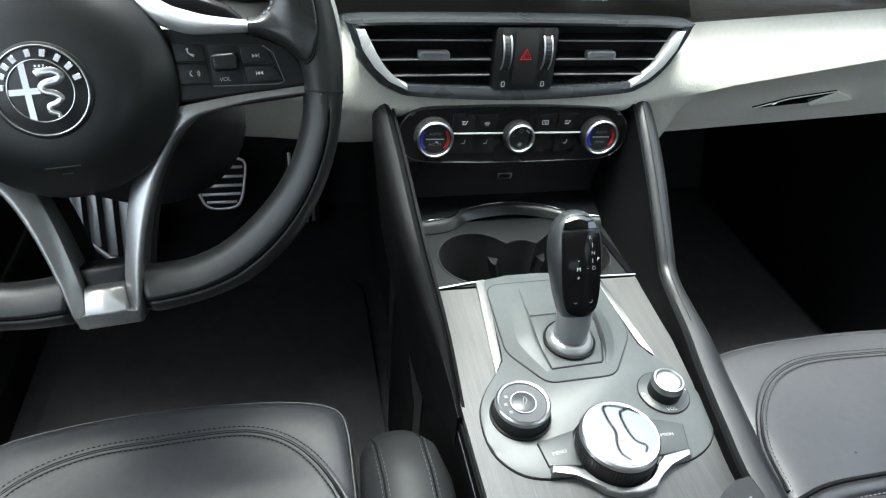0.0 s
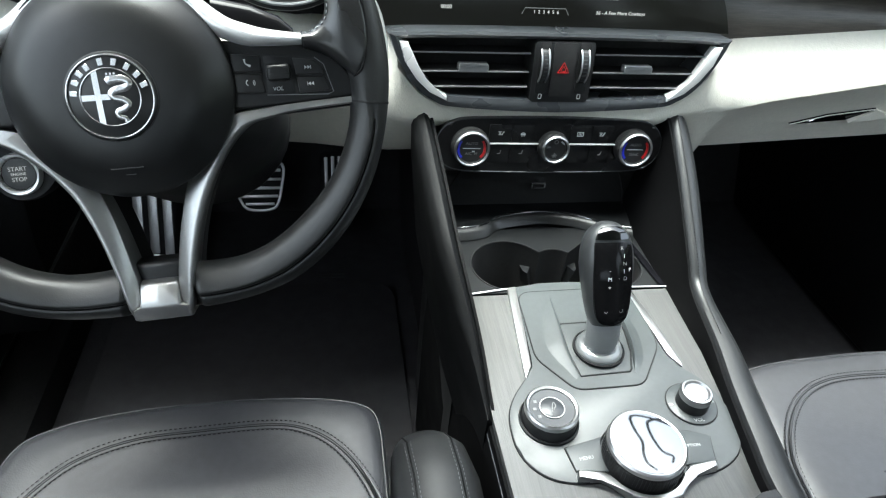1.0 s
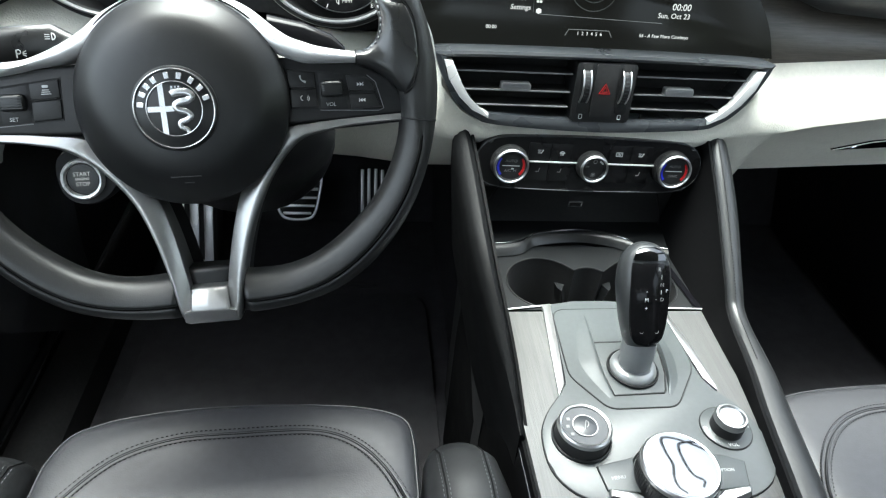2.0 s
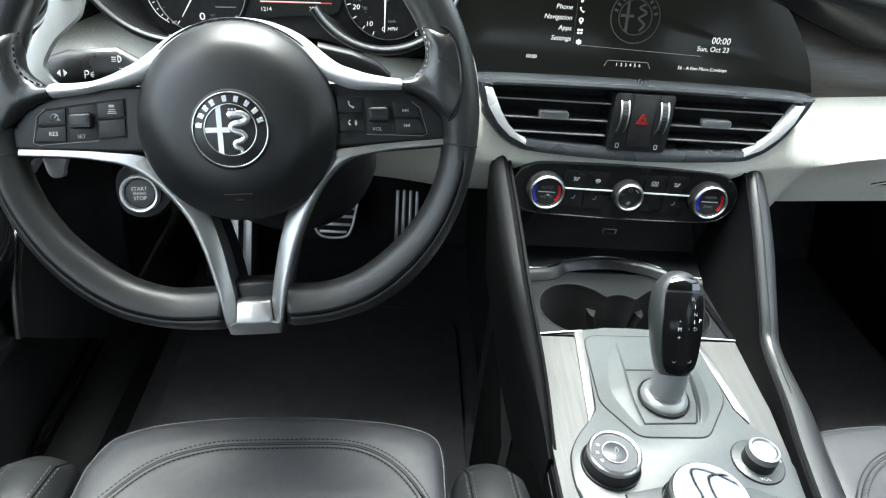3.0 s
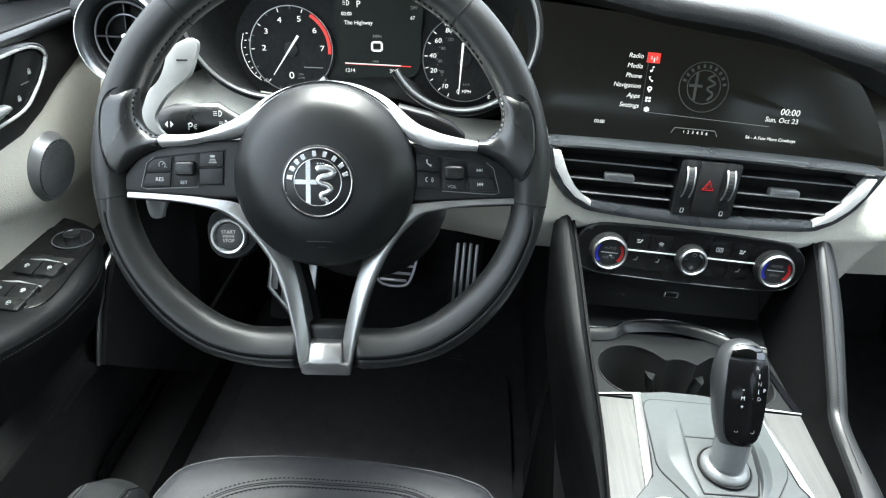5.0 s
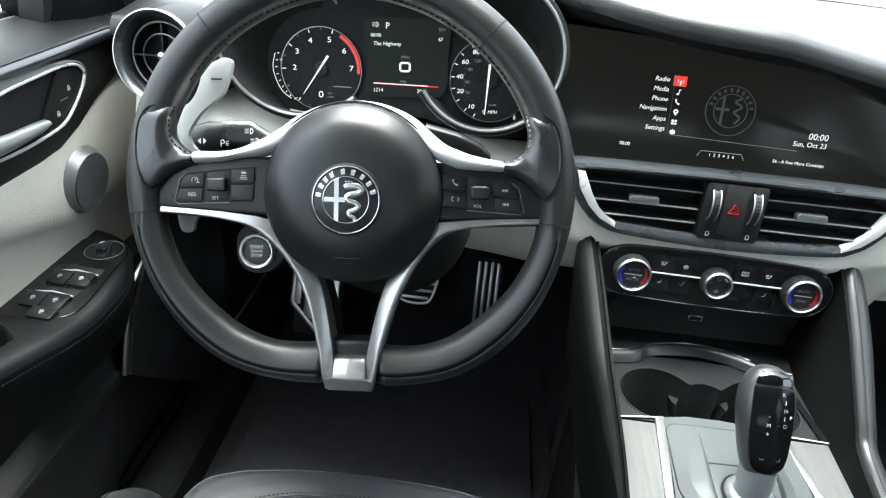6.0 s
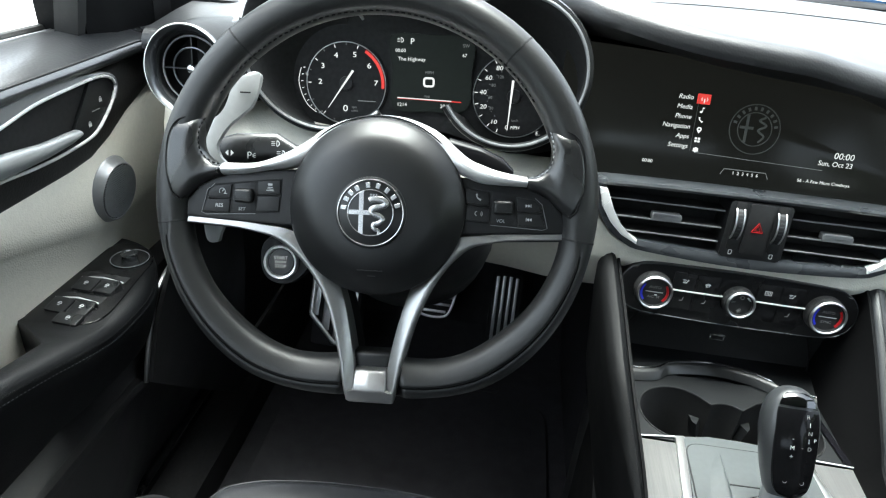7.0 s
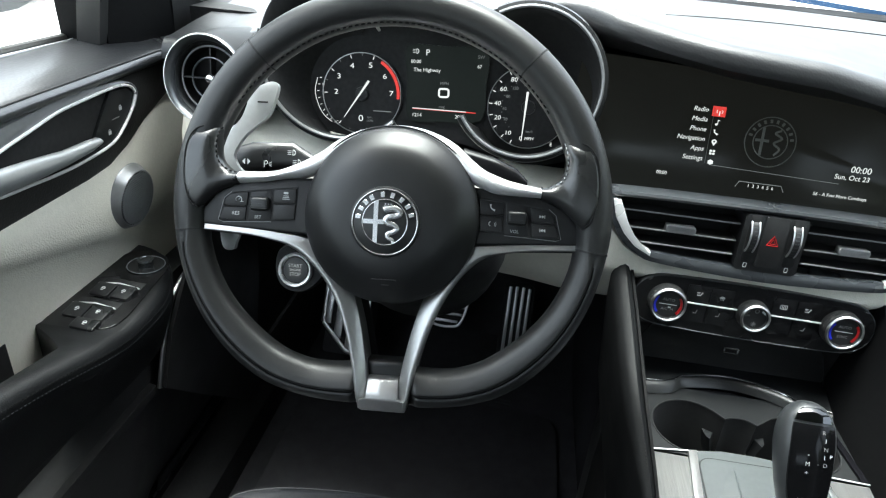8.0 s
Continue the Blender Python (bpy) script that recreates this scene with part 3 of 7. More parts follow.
def airflow_icon(x, y, kind):
    """A seat, a screen or a fan of air as small raised strokes."""
    z = 0.0018
    if kind == "screen":
        bm = join(ring(0.0036, 0.0004, 14, 5, (x, y - 0.0025, z), 20, 140), box(0.0075, 0.0008, 0.0003, (x, y - 0.001, z)), *[box(0.0005, 0.0032, 0.0003, (x + k, y - 0.0026, z)) for k in (-.0018, 0, .0018)])
    elif kind == "rear":
        bm = join(box(0.009, 0.0006, 0.0003, (x, y + 0.0028, z)), box(0.009, 0.0006, 0.0003, (x, y - 0.0028, z)), box(0.0006, 0.006, 0.0003, (x - 0.0043, y, z)), box(0.0006, 0.006, 0.0003, (x + 0.0043, y, z)),
                  *[box(0.0006, 0.0040, 0.0003, (x + k, y, z)) for k in (-.002, 0, .002)])
    elif kind == "seat":
        bm = join(box(0.0008, 0.0052, 0.0003, (x + 0.0015, y + 0.0008, z), turn=pose(0, 0, 0, 0, 0, -14)), box(0.0045, 0.0009, 0.0003, (x - 0.0008, y - 0.0018, z)))
    else:
        bm = join(box(0.0008, 0.0058, 0.0003, (x + 0.002, y, z), turn=pose(0, 0, 0, 0, 0, -24)), box(0.0052, 0.0008, 0.0003, (x - 0.001, y - 0.0018, z)), box(0.0050, 0.0006, 0.0003, (x - 0.0018, y + 0.0022, z)),
                  box(0.0030, 0.0006, 0.0003, (x - 0.0018, y + 0.0004, z)), box(0.0006, 0.0022, 0.0003, (x + 0.0036, y + 0.002, z)))
    return bm


for x0, y0, kind, mt in ((-0.063, 0.0143, "flow", MARK), (-0.037, 0.0143, "screen", MARK), (0.032, 0.0143, "rear", MARK), (0.059, 0.0143, "flow", MARK),
                         (-0.063, -0.0085, "seat", DIM_MARK), (-0.037, -0.0085, "seat", DIM_MARK), (0.060, -0.0095, "seat", DIM_MARK)):
    part("symbol", airflow_icon(0, 0, kind), mt, panel, "", pose(x0, y0, 0) @ Matrix.Diagonal((0.85, 0.85, 1, 1)))


def climate_dial(x, small, upper, lower):
    R = 0.0160 if small else 0.0200
    ob = part("dial", lathe([(R + 0.0015, -0.002), (R + 0.0016, 0.010), (R + 0.0006, 0.0145), (R - 0.002, 0.0158), (R - 0.0035, 0.0145), (R - 0.0035, 0.012), (0, 0.0122)], 56), BLACK, panel, "", pose(x, 0.0, 0))
    part("chrome_rim", lathe([(R + 0.0008, 0.0146), (R + 0.0003, 0.0162), (R - 0.0008, 0.0170), (R - 0.0018, 0.0164), (R - 0.0025, 0.0150), (R - 0.0026, 0.0128)], 56), SATIN, ob, "bright satin ring")
    knurl = bmesh.new()
    for k in range(56):
        a = 2 * math.pi * k / 56
        knurl = join(knurl, box(0.0008, 0.0010, 0.009, ((R + 0.0017) * math.cos(a), (R + 0.0017) * math.sin(a), 0.0055), turn=Matrix.Rotation(a, 4, 'Z')))
    part("knurling", knurl, BLACK, ob)
    if small:
        part("symbol", join(*[box(0.0005, 0.0062, 0.0004, (0.0002, -0.008, 0.0126), turn=pose(0, 0, 0, 0, 0, a)) for a in (0, 45, 90, 135)]), DIM_MARK, ob)
        part("symbol", box(0.0055, 0.0019, 0.0006, (0.0085, 0.0075, 0.0126), turn=pose(0, 0, 0, 0, 0, -38)), MARK, ob, "white pointer bar")
        part("symbol", join(ring(0.0022, 0.0004, 12, 5, (0.0005, 0.0085, 0.0126)), ring(0.0108, 0.0003, 10, 4, (0, 0, 0.0126), 130, 30)), DIM_MARK, ob)
        lettering("OFF", 0.0032, DIM_MARK, ob, -0.0085, 0.002, 0.0126)
    else:
        part("blue_band", lathe([(R - 0.0062, 0.0124), (R - 0.0062, 0.0134), (R - 0.0036, 0.0136), (R - 0.0036, 0.0124)], 18, (0, 0, 0), 142, 82), BLUE_MARK, ob, "blue cooler band")
        part("red_band", lathe([(R - 0.0062, 0.0124), (R - 0.0062, 0.0134), (R - 0.0036, 0.0136), (R - 0.0036, 0.0124)], 18, (0, 0, 0), -44, 82), RED_MARK, ob, "red warmer band")
        part("accent_line", box(0.0200, 0.0007, 0.0006, (0, 0.0, 0.0126)), MARK, ob)
        lettering(upper, 0.0044, DIM_MARK, ob, 0, 0.0058, 0.0126, wide=1.15)
        if lower:
            lettering(lower, 0.0043, DIM_MARK, ob, 0, -0.0062, 0.0126, wide=1.1)
            if lower != "SYNC":
                part("tell_tale", box(0.0032, 0.0016, 0.0006, (0.0022, -0.0036, 0.0126), 0.0003), MARK, ob)
    return ob


climate_dial(-0.0985, False, "AUTO", "A/C  M")
climate_dial(0.0, True, "", "")
climate_dial(0.0985, False, "AUTO", "SYNC")

# centre vents
vents = thing("centre_air_vents", "boat-shaped grey centre air vents with bright side trims", "air vent", axes((-0.003, 0.248, 0.672), (1, 0, 0), 8))
outer = flat_curve([(-0.1905, 0.030), (-0.186, 0.0350), (-0.12, 0.0370), (0, 0.0378), (0.12, 0.0370), (0.186, 0.0350), (0.1905, 0.030), (0.180, 0.004), (0.163, -0.022), (0.143, -0.037), (0.115, -0.0445),
                    (0, -0.0500), (-0.115, -0.0445), (-0.143, -0.037), (-0.163, -0.022), (-0.180, 0.004)], 4)
inner = flat_curve([(-0.176, 0.026), (-0.172, 0.0285), (-0.12, 0.030), (0, 0.0305), (0.12, 0.030), (0.172, 0.0285), (0.176, 0.026), (0.167, 0.004), (0.152, -0.016), (0.136, -0.027), (0.112, -0.032),
                    (0, -0.036), (-0.112, -0.032), (-0.136, -0.027), (-0.152, -0.016), (-0.167, 0.004)], 4)
mid = [((a[0] + b[0]) / 2, (a[1] + b[1]) / 2) for a, b in zip(outer, inner)]
part("frame", loft([[(x, y, -0.03) for x, y in outer], [(x, y, 0.004) for x, y in outer], [(x * 0.994, y * 0.985, 0.0085) for x, y in outer], [(x, y, 0.010) for x, y in mid], [(x * 1.004, y * 1.01, 0.0075) for x, y in inner],
                    [(x, y, 0.002) for x, y in inner], [(x, y, -0.035) for x, y in inner]], caps=False), BEZEL, vents, "dark grey bezel")
part("duct", prism([(x * 0.995, y * 0.995) for x, y in inner], -0.040, -0.034), DARK, vents)
for sx in (-1, 1):
    p = [(sx * 0.1805, 0.0265), (sx * 0.1745, 0.006), (sx * 0.162, -0.0125), (sx * 0.147, -0.0265), (sx * 0.128, -0.0355), (sx * 0.128, -0.0305), (sx * 0.141, -0.0235), (sx * 0.152, -0.013), (sx * 0.160, 0.002), (sx * 0.1715, 0.0255)]
    part("side_trim", prism(p if sx < 0 else p[::-1], 0.0, 0.0125, 0.0015), TRIM, vents, "bright satin aluminium trim")
    for k, (yy, half) in enumerate(((0.0140, 0.167), (-0.0060, 0.159), (-0.0225, 0.144))):
        a, b = 0.037, half
        part("slat", loft([[(sx * xx, yy + dy, zz) for dy, zz in ((0.0010, 0.002), (0.0014, -0.004), (0.0022, -0.022), (-0.0006, -0.022), (-0.0012, -0.004), (-0.0008, 0.002))] for xx in (a, (a + b) / 2, b)]), DARK, vents)
        # paler grey bar stands in for the highlight along the slat's front
        part("slat_highlight", tube([(sx * a, yy, 0.0022), (sx * b, yy, 0.0022)], 0.0010, 6), SLAT, vents)
    tabx = -0.1005 + 0.001 if sx < 0 else 0.0885
    tab = part("slider", prism(rounded(0.033, 0.0085, 0.002, at=(tabx, -0.0012)), -0.004, 0.006, 0.002), TAB, vents, "dull silver vent slider tab")
    part("tab_edge", box(0.030, 0.0022, 0.0024, (tabx, 0.0026, 0.0060), 0.0009), SATIN, tab)
hub = part("switch_block", prism(rounded(0.068, 0.066, 0.004, at=(-0.001, -0.004)), -0.03, 0.0095, 0.002), SATIN_BLACK, vents)
part("hazard_key", prism(rounded(0.026, 0.058, 0.002, at=(-0.001, -0.001)), 0.008, 0.0115, 0.001), BLACK, hub)
tri = [(0.0, 0.0062), (-0.0062, -0.0048), (0.0062, -0.0048)]
part("hazard_symbol", join(tube([(x - 0.001, y + 0.001, 0.0117) for x, y in tri], 0.0007, 6, closed=True), tube([(x * 0.5 - 0.001, y * 0.5 + 0.0005, 0.0117) for x, y in tri], 0.0005, 6, closed=True)), RED_MARK, hub, "red warning triangle")
for sx in (-1, 1):
    part("wheel_slot", prism(rounded(0.0125, 0.056, 0.003, at=(sx * 0.0225 - 0.001, 0.0005)), 0.009, 0.0102, 0.0005), DARK, hub)
    w = lathe([(0.0215, -0.0042), (0.0235, -0.0036), (0.024, 0.0), (0.0235, 0.0036), (0.0215, 0.0042), (0.0, 0.0042)], 40)
    bmesh.ops.transform(w, matrix=pose(sx * 0.0225 - 0.001, 0.003, -0.006, 0, 90, 0), verts=w.verts)
    roller = part("thumb_wheel", w, BLACK, hub, "ribbed black thumb wheel with bright edges")
    for e in (-1, 1):
        bmr = ring(0.0236, 0.0010, 40, 6)
        bmesh.ops.transform(bmr, matrix=pose(sx * 0.0225 - 0.001 + e * 0.0042, 0.003, -0.006, 0, 90, 0), verts=bmr.verts)
        part("bright_edge", bmr, STEEL, roller)
    ribs = bmesh.new()
    for k in range(15):
        a = radians(18 + k * 10.3)
        ribs = join(ribs, box(0.0072, 0.0007, 0.0010, (sx * 0.0225 - 0.001, 0.003 + 0.0237 * math.cos(a), -0.006 + 0.0237 * math.sin(a)), turn=Matrix.Rotation(a, 4, 'X')))
    part("ribs", ribs, BEZEL, roller)
    part("symbol", tube([(x + sx * 0.0225 - 0.001, y - 0.0305, 0.0098) for x, y in rounded(0.0034, 0.0050, 0.0008, 2)], 0.0004, 5, closed=True), MARK, hub)

# infotainment screen
scr = thing("infotainment_screen", "wide gloss black infotainment screen showing a menu", "screen", axes((0.0, 0.297, 0.772), (1, 0, 0), 18))
face = [(-0.240, -0.0735), (0.2015, -0.0728)] + [(p[0], p[1]) for p in flat_curve([(0.2015, -0.0728), (0.188, -0.034), (0.160, 0.008), (0.140, 0.0245), (0.11, 0.038), (0.07, 0.0485), (0.0, 0.058), (-0.1, 0.0665), (-0.18, 0.071), (-0.240, 0.073)], 4, False)][1:]
part("glass_front", prism(face, -0.012, 0.0, 0.0015), SCREEN, scr)
Z = 0.0003
for i, word in enumerate(("Radio", "Media", "Phone", "Navigation", "Apps", "Settings")):
    lettering(word, 0.0072, LIT, scr, -0.0917 + 0.0006 * i, 0.0238 - 0.01085 * i, Z, align='RIGHT', slant=0.2)
part("highlight", prism(rounded(0.0145, 0.0112, 0.0005, at=(-0.0802, 0.0232)), 0.0, 0.0004), LIT_RED, scr, "lit red menu square")
icons = [join(tube([(-0.0665, 0.0235, 0.0006), (-0.0665, 0.0290, 0.0006)], 0.0006, 6), ring(0.0032, 0.0004, 10, 5, (-0.0665, 0.0285, 0.0006), -40, 80), ring(0.0032, 0.0004, 10, 5, (-0.0665, 0.0285, 0.0006), 140, 80)),
         join(lathe([(0, 0.0006), (0.0014, 0.0006), (0.0014, 0.0002)], 12, (-0.0678, 0.0128, 0)), box(0.0006, 0.0058, 0.0004, (-0.0665, 0.0155, 0.0005)), box(0.0022, 0.0010, 0.0004, (-0.0656, 0.0178, 0.0005))),
         tube(curve_points([(-0.0685, 0.0062, 0.0005), (-0.0680, 0.0030, 0.0005), (-0.0645, 0.0004, 0.0005)], 5), [0.0013, 0.0010, 0.0008, 0.0006, 0.0006, 0.0006, 0.0006, 0.0006, 0.0008, 0.0010, 0.0013], 6, flat=0.3),
         join(ring(0.0020, 0.0008, 14, 6, (-0.0665, -0.0085, 0.0005), flat=0.4), prism([(-0.0690, -0.0095), (-0.0640, -0.0095), (-0.0665, -0.0138)], 0.0002, 0.0006)),
         join(*[prism(rounded(0.0026, 0.0026, 0.0006, 2, at=(-0.0665 + a, -0.0218 + b)), 0.0002, 0.0006) for a in (-.0017, .0017) for b in (-.0017, .0017)]),
         join(ring(0.0021, 0.0008, 14, 6, (-0.0665, -0.0342, 0.0005), flat=0.4), *[box(0.0010, 0.0068, 0.0004, (-0.0665, -0.0342, 0.0004), turn=pose(0, 0, 0, 0, 0, a)) for a in (0, 60, 120)])]
menu_shift = pose(-0.0665 * 0.12 - 0.0058 + 0.0008, 0.0030 * 0.0 - 0.0026, 0) @ Matrix.Diagonal((1.0, 0.90, 1, 1))
for bm in icons:
    part("menu_symbol", bm, LIT, scr, "", menu_shift)
part("divider", box(0.0004, 0.062, 0.0004, (-0.0855, -0.004, 0.0004)), GHOST, scr)
part("divider", box(0.140, 0.0005, 0.0004, (-0.008, -0.0382, 0.0004), turn=pose(0, 0, 0, 0, 0, -1.4)), LIT_DIM, scr)
lettering("00:00", 0.0100, LIT, scr, 0.0935, -0.0226, Z, align='RIGHT', slant=0.1)
lettering("Sun, Oct 23", 0.0078, LIT, scr, 0.0935, -0.0320, Z, align='RIGHT', slant=0.1)
lettering("00:00", 0.0054, LIT, scr, -0.1306, -0.0516, Z)
lettering("1  2  3  4  5  6", 0.0050, LIT, scr, -0.0200, -0.0545, Z)
lettering("56 - A Few More Cowboys", 0.0052, LIT, scr, 0.0950, -0.0538, Z, align='RIGHT', slant=0.1)
part("page_tab", tube([(-0.0475, -0.0570, 0.0004), (-0.0440, -0.0505, 0.0004), (0.002, -0.0505, 0.0004), (0.0055, -0.0570, 0.0004)], 0.0004, 5), LIT_DIM, scr)
# faint round crest on the idle screen
part("crest", join(ring(0.0275, 0.0006, 40, 5, (-0.004, 0.010, 0.0003), flat=0.5), ring(0.0185, 0.0006, 36, 5, (-0.004, 0.010, 0.0003), flat=0.5), box(0.0030, 0.031, 0.0004, (-0.013, 0.010, 0.0003)),
                   box(0.0150, 0.0030, 0.0004, (-0.013, 0.011, 0.0003)), tube(curve_points([(0.006, 0.024, .0003), (0.0, 0.020, .0003), (0.008, 0.015, .0003), (0.0, 0.009, .0003), (0.007, 0.003, .0003), (0.002, -0.004, .0003)], 6), 0.0012, 6, flat=0.3),
                   *[box(0.0026, 0.0040, 0.0004, (-0.004 + 0.023 * math.cos(radians(a)), 0.010 + 0.023 * math.sin(radians(a)), 0.0003), turn=pose(0, 0, 0, 0, 0, a - 90)) for a in range(12, 170, 17)]), GHOST, scr, "faint grey round crest", pose(-0.0154, -0.0135, 0))


# ---- centre console ----
con = thing("centre_console", "centre console with grey wood top and black leather sides", "console", pose(0, -0.1, 0.05))
cdn = pose(0, 0.1, -0.05)
TOP = 0.468
part("base", join(prism([(-0.114, 0.098), (-0.116, -0.9), (0.098, -0.9), (0.116, 0.098)], 0.05, 0.452, 0.004), prism([(-0.13, 0.30), (-0.13, 0.05), (0.13, 0.05), (0.13, 0.30)], 0.10, 0.375, 0.01)), BLACK, con, "", cdn)
wood_outline = [(-0.1115, 0.1045), (-0.1185, 0.045), (-0.1195, -0.01), (-0.1185, -0.11), (-0.116, -0.30), (0.093, -0.30), (0.099, -0.161), (0.105, -0.087), (0.116, 0.004), (0.121, 0.1035)]
part("wood_panel", prism(wood_outline, 0.448, TOP, 0.003, 3), WOOD_TOP, con, "grey open-pored wood console top", cdn)
part("edge_trim", tube([(-0.1215, 0.04, 0.4475), (-0.1225, -0.01, 0.4475), (-0.1215, -0.11, 0.4475), (-0.119, -0.30, 0.4475)], 0.0012, 8), BEZEL, con, "thin dull edge line", cdn)
grey_outline = flat_curve([(-0.056, 0.113), (-0.062, 0.055), (-0.0675, -0.003), (-0.078, -0.018), (-0.095, -0.040), (-0.1045, -0.064), (-0.1035, -0.098), (-0.088, -0.121), (-0.064, -0.1305), (-0.03, -0.131),
                           (0.03, -0.131), (0.062, -0.1315), (0.090, -0.118), (0.105, -0.094), (0.1065, -0.066), (0.098, -0.036), (0.083, -0.016), (0.075, 0.0), (0.070, 0.055), (0.067, 0.108)], 4)
part("control_plate", prism(grey_outline, TOP - 0.002, TOP + 0.0022, 0.0016, 3), GREY, con, "matt grey control plate", cdn)
part("plate_gap", tube([(x, y, TOP + 0.0002) for x, y in grey_outline], 0.0012, 6, closed=True), DARK, con, "", cdn)
part("side_strip", prism([(-0.0672, 0.111), (-0.0575, 0.1125), (-0.0635, 0.050), (-0.0690, -0.003), (-0.0785, -0.0185), (-0.0730, 0.045)], TOP - 0.001, TOP + 0.0035, 0.0012), SATIN, con, "bright aluminium strip", cdn)
part("side_strip", prism([(0.0685, 0.102), (0.0725, 0.103), (0.0800, 0.048), (0.0860, -0.010), (0.0845, -0.0165), (0.0765, 0.0), (0.0715, 0.055)], TOP - 0.001, TOP + 0.0035, 0.0012), SATIN, con, "bright aluminium strip", cdn)
part("front_line", tube([(-0.1115, 0.1055, TOP + 0.0008), (-0.068, 0.1115, TOP + 0.0008), (-0.02, 0.1135, TOP + 0.0008), (0.04, 0.1105, TOP + 0.0008), (0.075, 0.1065, TOP + 0.0008), (0.121, 0.1045, TOP + 0.0008)], 0.0011, 8), SATIN, con, "", cdn)

# cup holder plate with a figure-of-eight opening
def cup_edge(a):
    d = Vector((math.cos(a), math.sin(a)))
    best = 0.027
    for cx, cy, r in ((-0.057, 0.0, 0.045), (0.058, -0.003, 0.043)):
        c = Vector((cx, cy))
        k = d.dot(c)
        disc = k * k - c.length_squared + r * r
        if disc >= 0 and k > 0:
            best = max(best, k + math.sqrt(disc))
    # between the wells the front edge runs straight
    if d.y < -0.3 and abs(0.0435 * d.x / d.y) < 0.060:
        best = max(best, 0.0435 / -d.y)
    return best


N = 120
inner_ring, outer_ring = [], []
for i in range(N):
    a = 2 * math.pi * i / N
    r = cup_edge(a)
    inner_ring.append((0.004 + r * math.cos(a), 0.154 + r * math.sin(a)))
    k = min(0.116 / max(1e-6, abs(math.cos(a))), (0.070 if math.sin(a) > 0 else 0.047) / max(1e-6, abs(math.sin(a))))
    outer_ring.append((0.004 + k * math.cos(a), 0.154 + k * math.sin(a)))
lift = lambda p, z, s=1.0: [(0.004 + (x - 0.004) * s, 0.154 + (y - 0.154) * s, z) for x, y in p]
holder = part("cup_holder", loft([lift(outer_ring, 0.45), lift(outer_ring, TOP - 0.001), lift(inner_ring, TOP - 0.001, 1.02), lift(inner_ring, TOP - 0.003, 1.0)], caps=False), CUP, con, "charcoal double cup holder", cdn)
part("floor_mat", prism([(x, y) for x, y, _ in lift(inner_ring, 0, 0.95)], TOP - 0.078, TOP - 0.074), RUBBER, holder)
part("well", loft([lift(inner_ring, TOP - 0.002, 1.0), lift(inner_ring, TOP - 0.04, 0.96), lift(inner_ring, TOP - 0.075, 0.92)], caps=False), BLACK, holder, "deep black cup wells")
part("lip", tube(lift(inner_ring, TOP - 0.0006, 1.012), 0.0011, 6, closed=True), SATIN_BLACK, holder)
for sx in (-1, 1):
    tab = [(sx * 0.024 + 0.004, 0.177), (sx * 0.036 + 0.004, 0.182), (sx * 0.034 + 0.004, 0.170), (sx * 0.030 + 0.004, 0.165)]
    part("grip_tab", loft([[(x, y, TOP - 0.024) for x, y in tab], [(x - sx * 0.006, y + 0.001, TOP - 0.050) for x, y in tab]]), CUP, holder, "sprung grey grip tab")
part("gloss_bar", prism([(0.100, 0.215), (0.108, 0.215), (0.1215, 0.106), (0.1135, 0.106)], TOP - 0.002, TOP + 0.002, 0.001), GLOSS, con, "gloss black side bar", cdn)
edge = curve_points([(-0.113, 0.2135, 0), (-0.085, 0.2165, 0), (-0.068, 0.2225, 0), (-0.052, 0.2355, 0), (-0.02, 0.243, 0), (0.012, 0.2445, 0), (0.045, 0.237, 0), (0.069, 0.2245, 0), (0.085, 0.212, 0), (0.115, 0.2045, 0)], 5)
part("tray_cover", prism([(p.x, p.y) for p in edge] + [(0.13, 0.285), (-0.13, 0.285)], 0.455, 0.4795, 0.001), CUP, con, "charcoal sliding tray cover", cdn)
part("tray_lip", sheet([[(p.x, p.y + 0.001, 0.4790), (p.x, p.y - 0.003, 0.4785), (p.x, p.y - 0.008, 0.4755), (p.x, p.y - 0.013, 0.4685)] for p in edge], 0.0012), SATIN_BLACK, con, "sloping charcoal lip of the tray", cdn, angle=60)
part("tray_line", tube([(p.x, p.y - 0.0006, 0.4795) for p in edge], 0.0012, 8), CHROME, con, "thin chrome line", cdn)

# padded knee rails on both sides
def padded_rail(path, outward, drop):
    """A leather pad along a path: rounded top, face falling outwards."""
    rings = []
    for x, y, z, w in path:
        o = outward
        rings.append([(x - o * 0.004, y, z - 0.030), (x - o * 0.003, y, z - 0.006), (x, y, z - 0.0012), (x + o * w * 0.25, y, z + 0.001), (x + o * w * 0.6, y, z - 0.001), (x + o * w * 0.9, y, z - w * 0.35),
                      (x + o * w, y, z - w * 0.8), (x + o * (w - 0.001), y, z - drop * 0.3), (x + o * (w - 0.012), y, z - drop), (x, y, z - drop)])
    return loft(rings)


def smooth_path(pts, per=6):
    a = curve_points([p[:3] for p in pts], per)
    b = curve_points([(p[3], 0, 0) for p in pts], per)
    return [(p.x, p.y, p.z, q.x) for p, q in zip(a, b)]


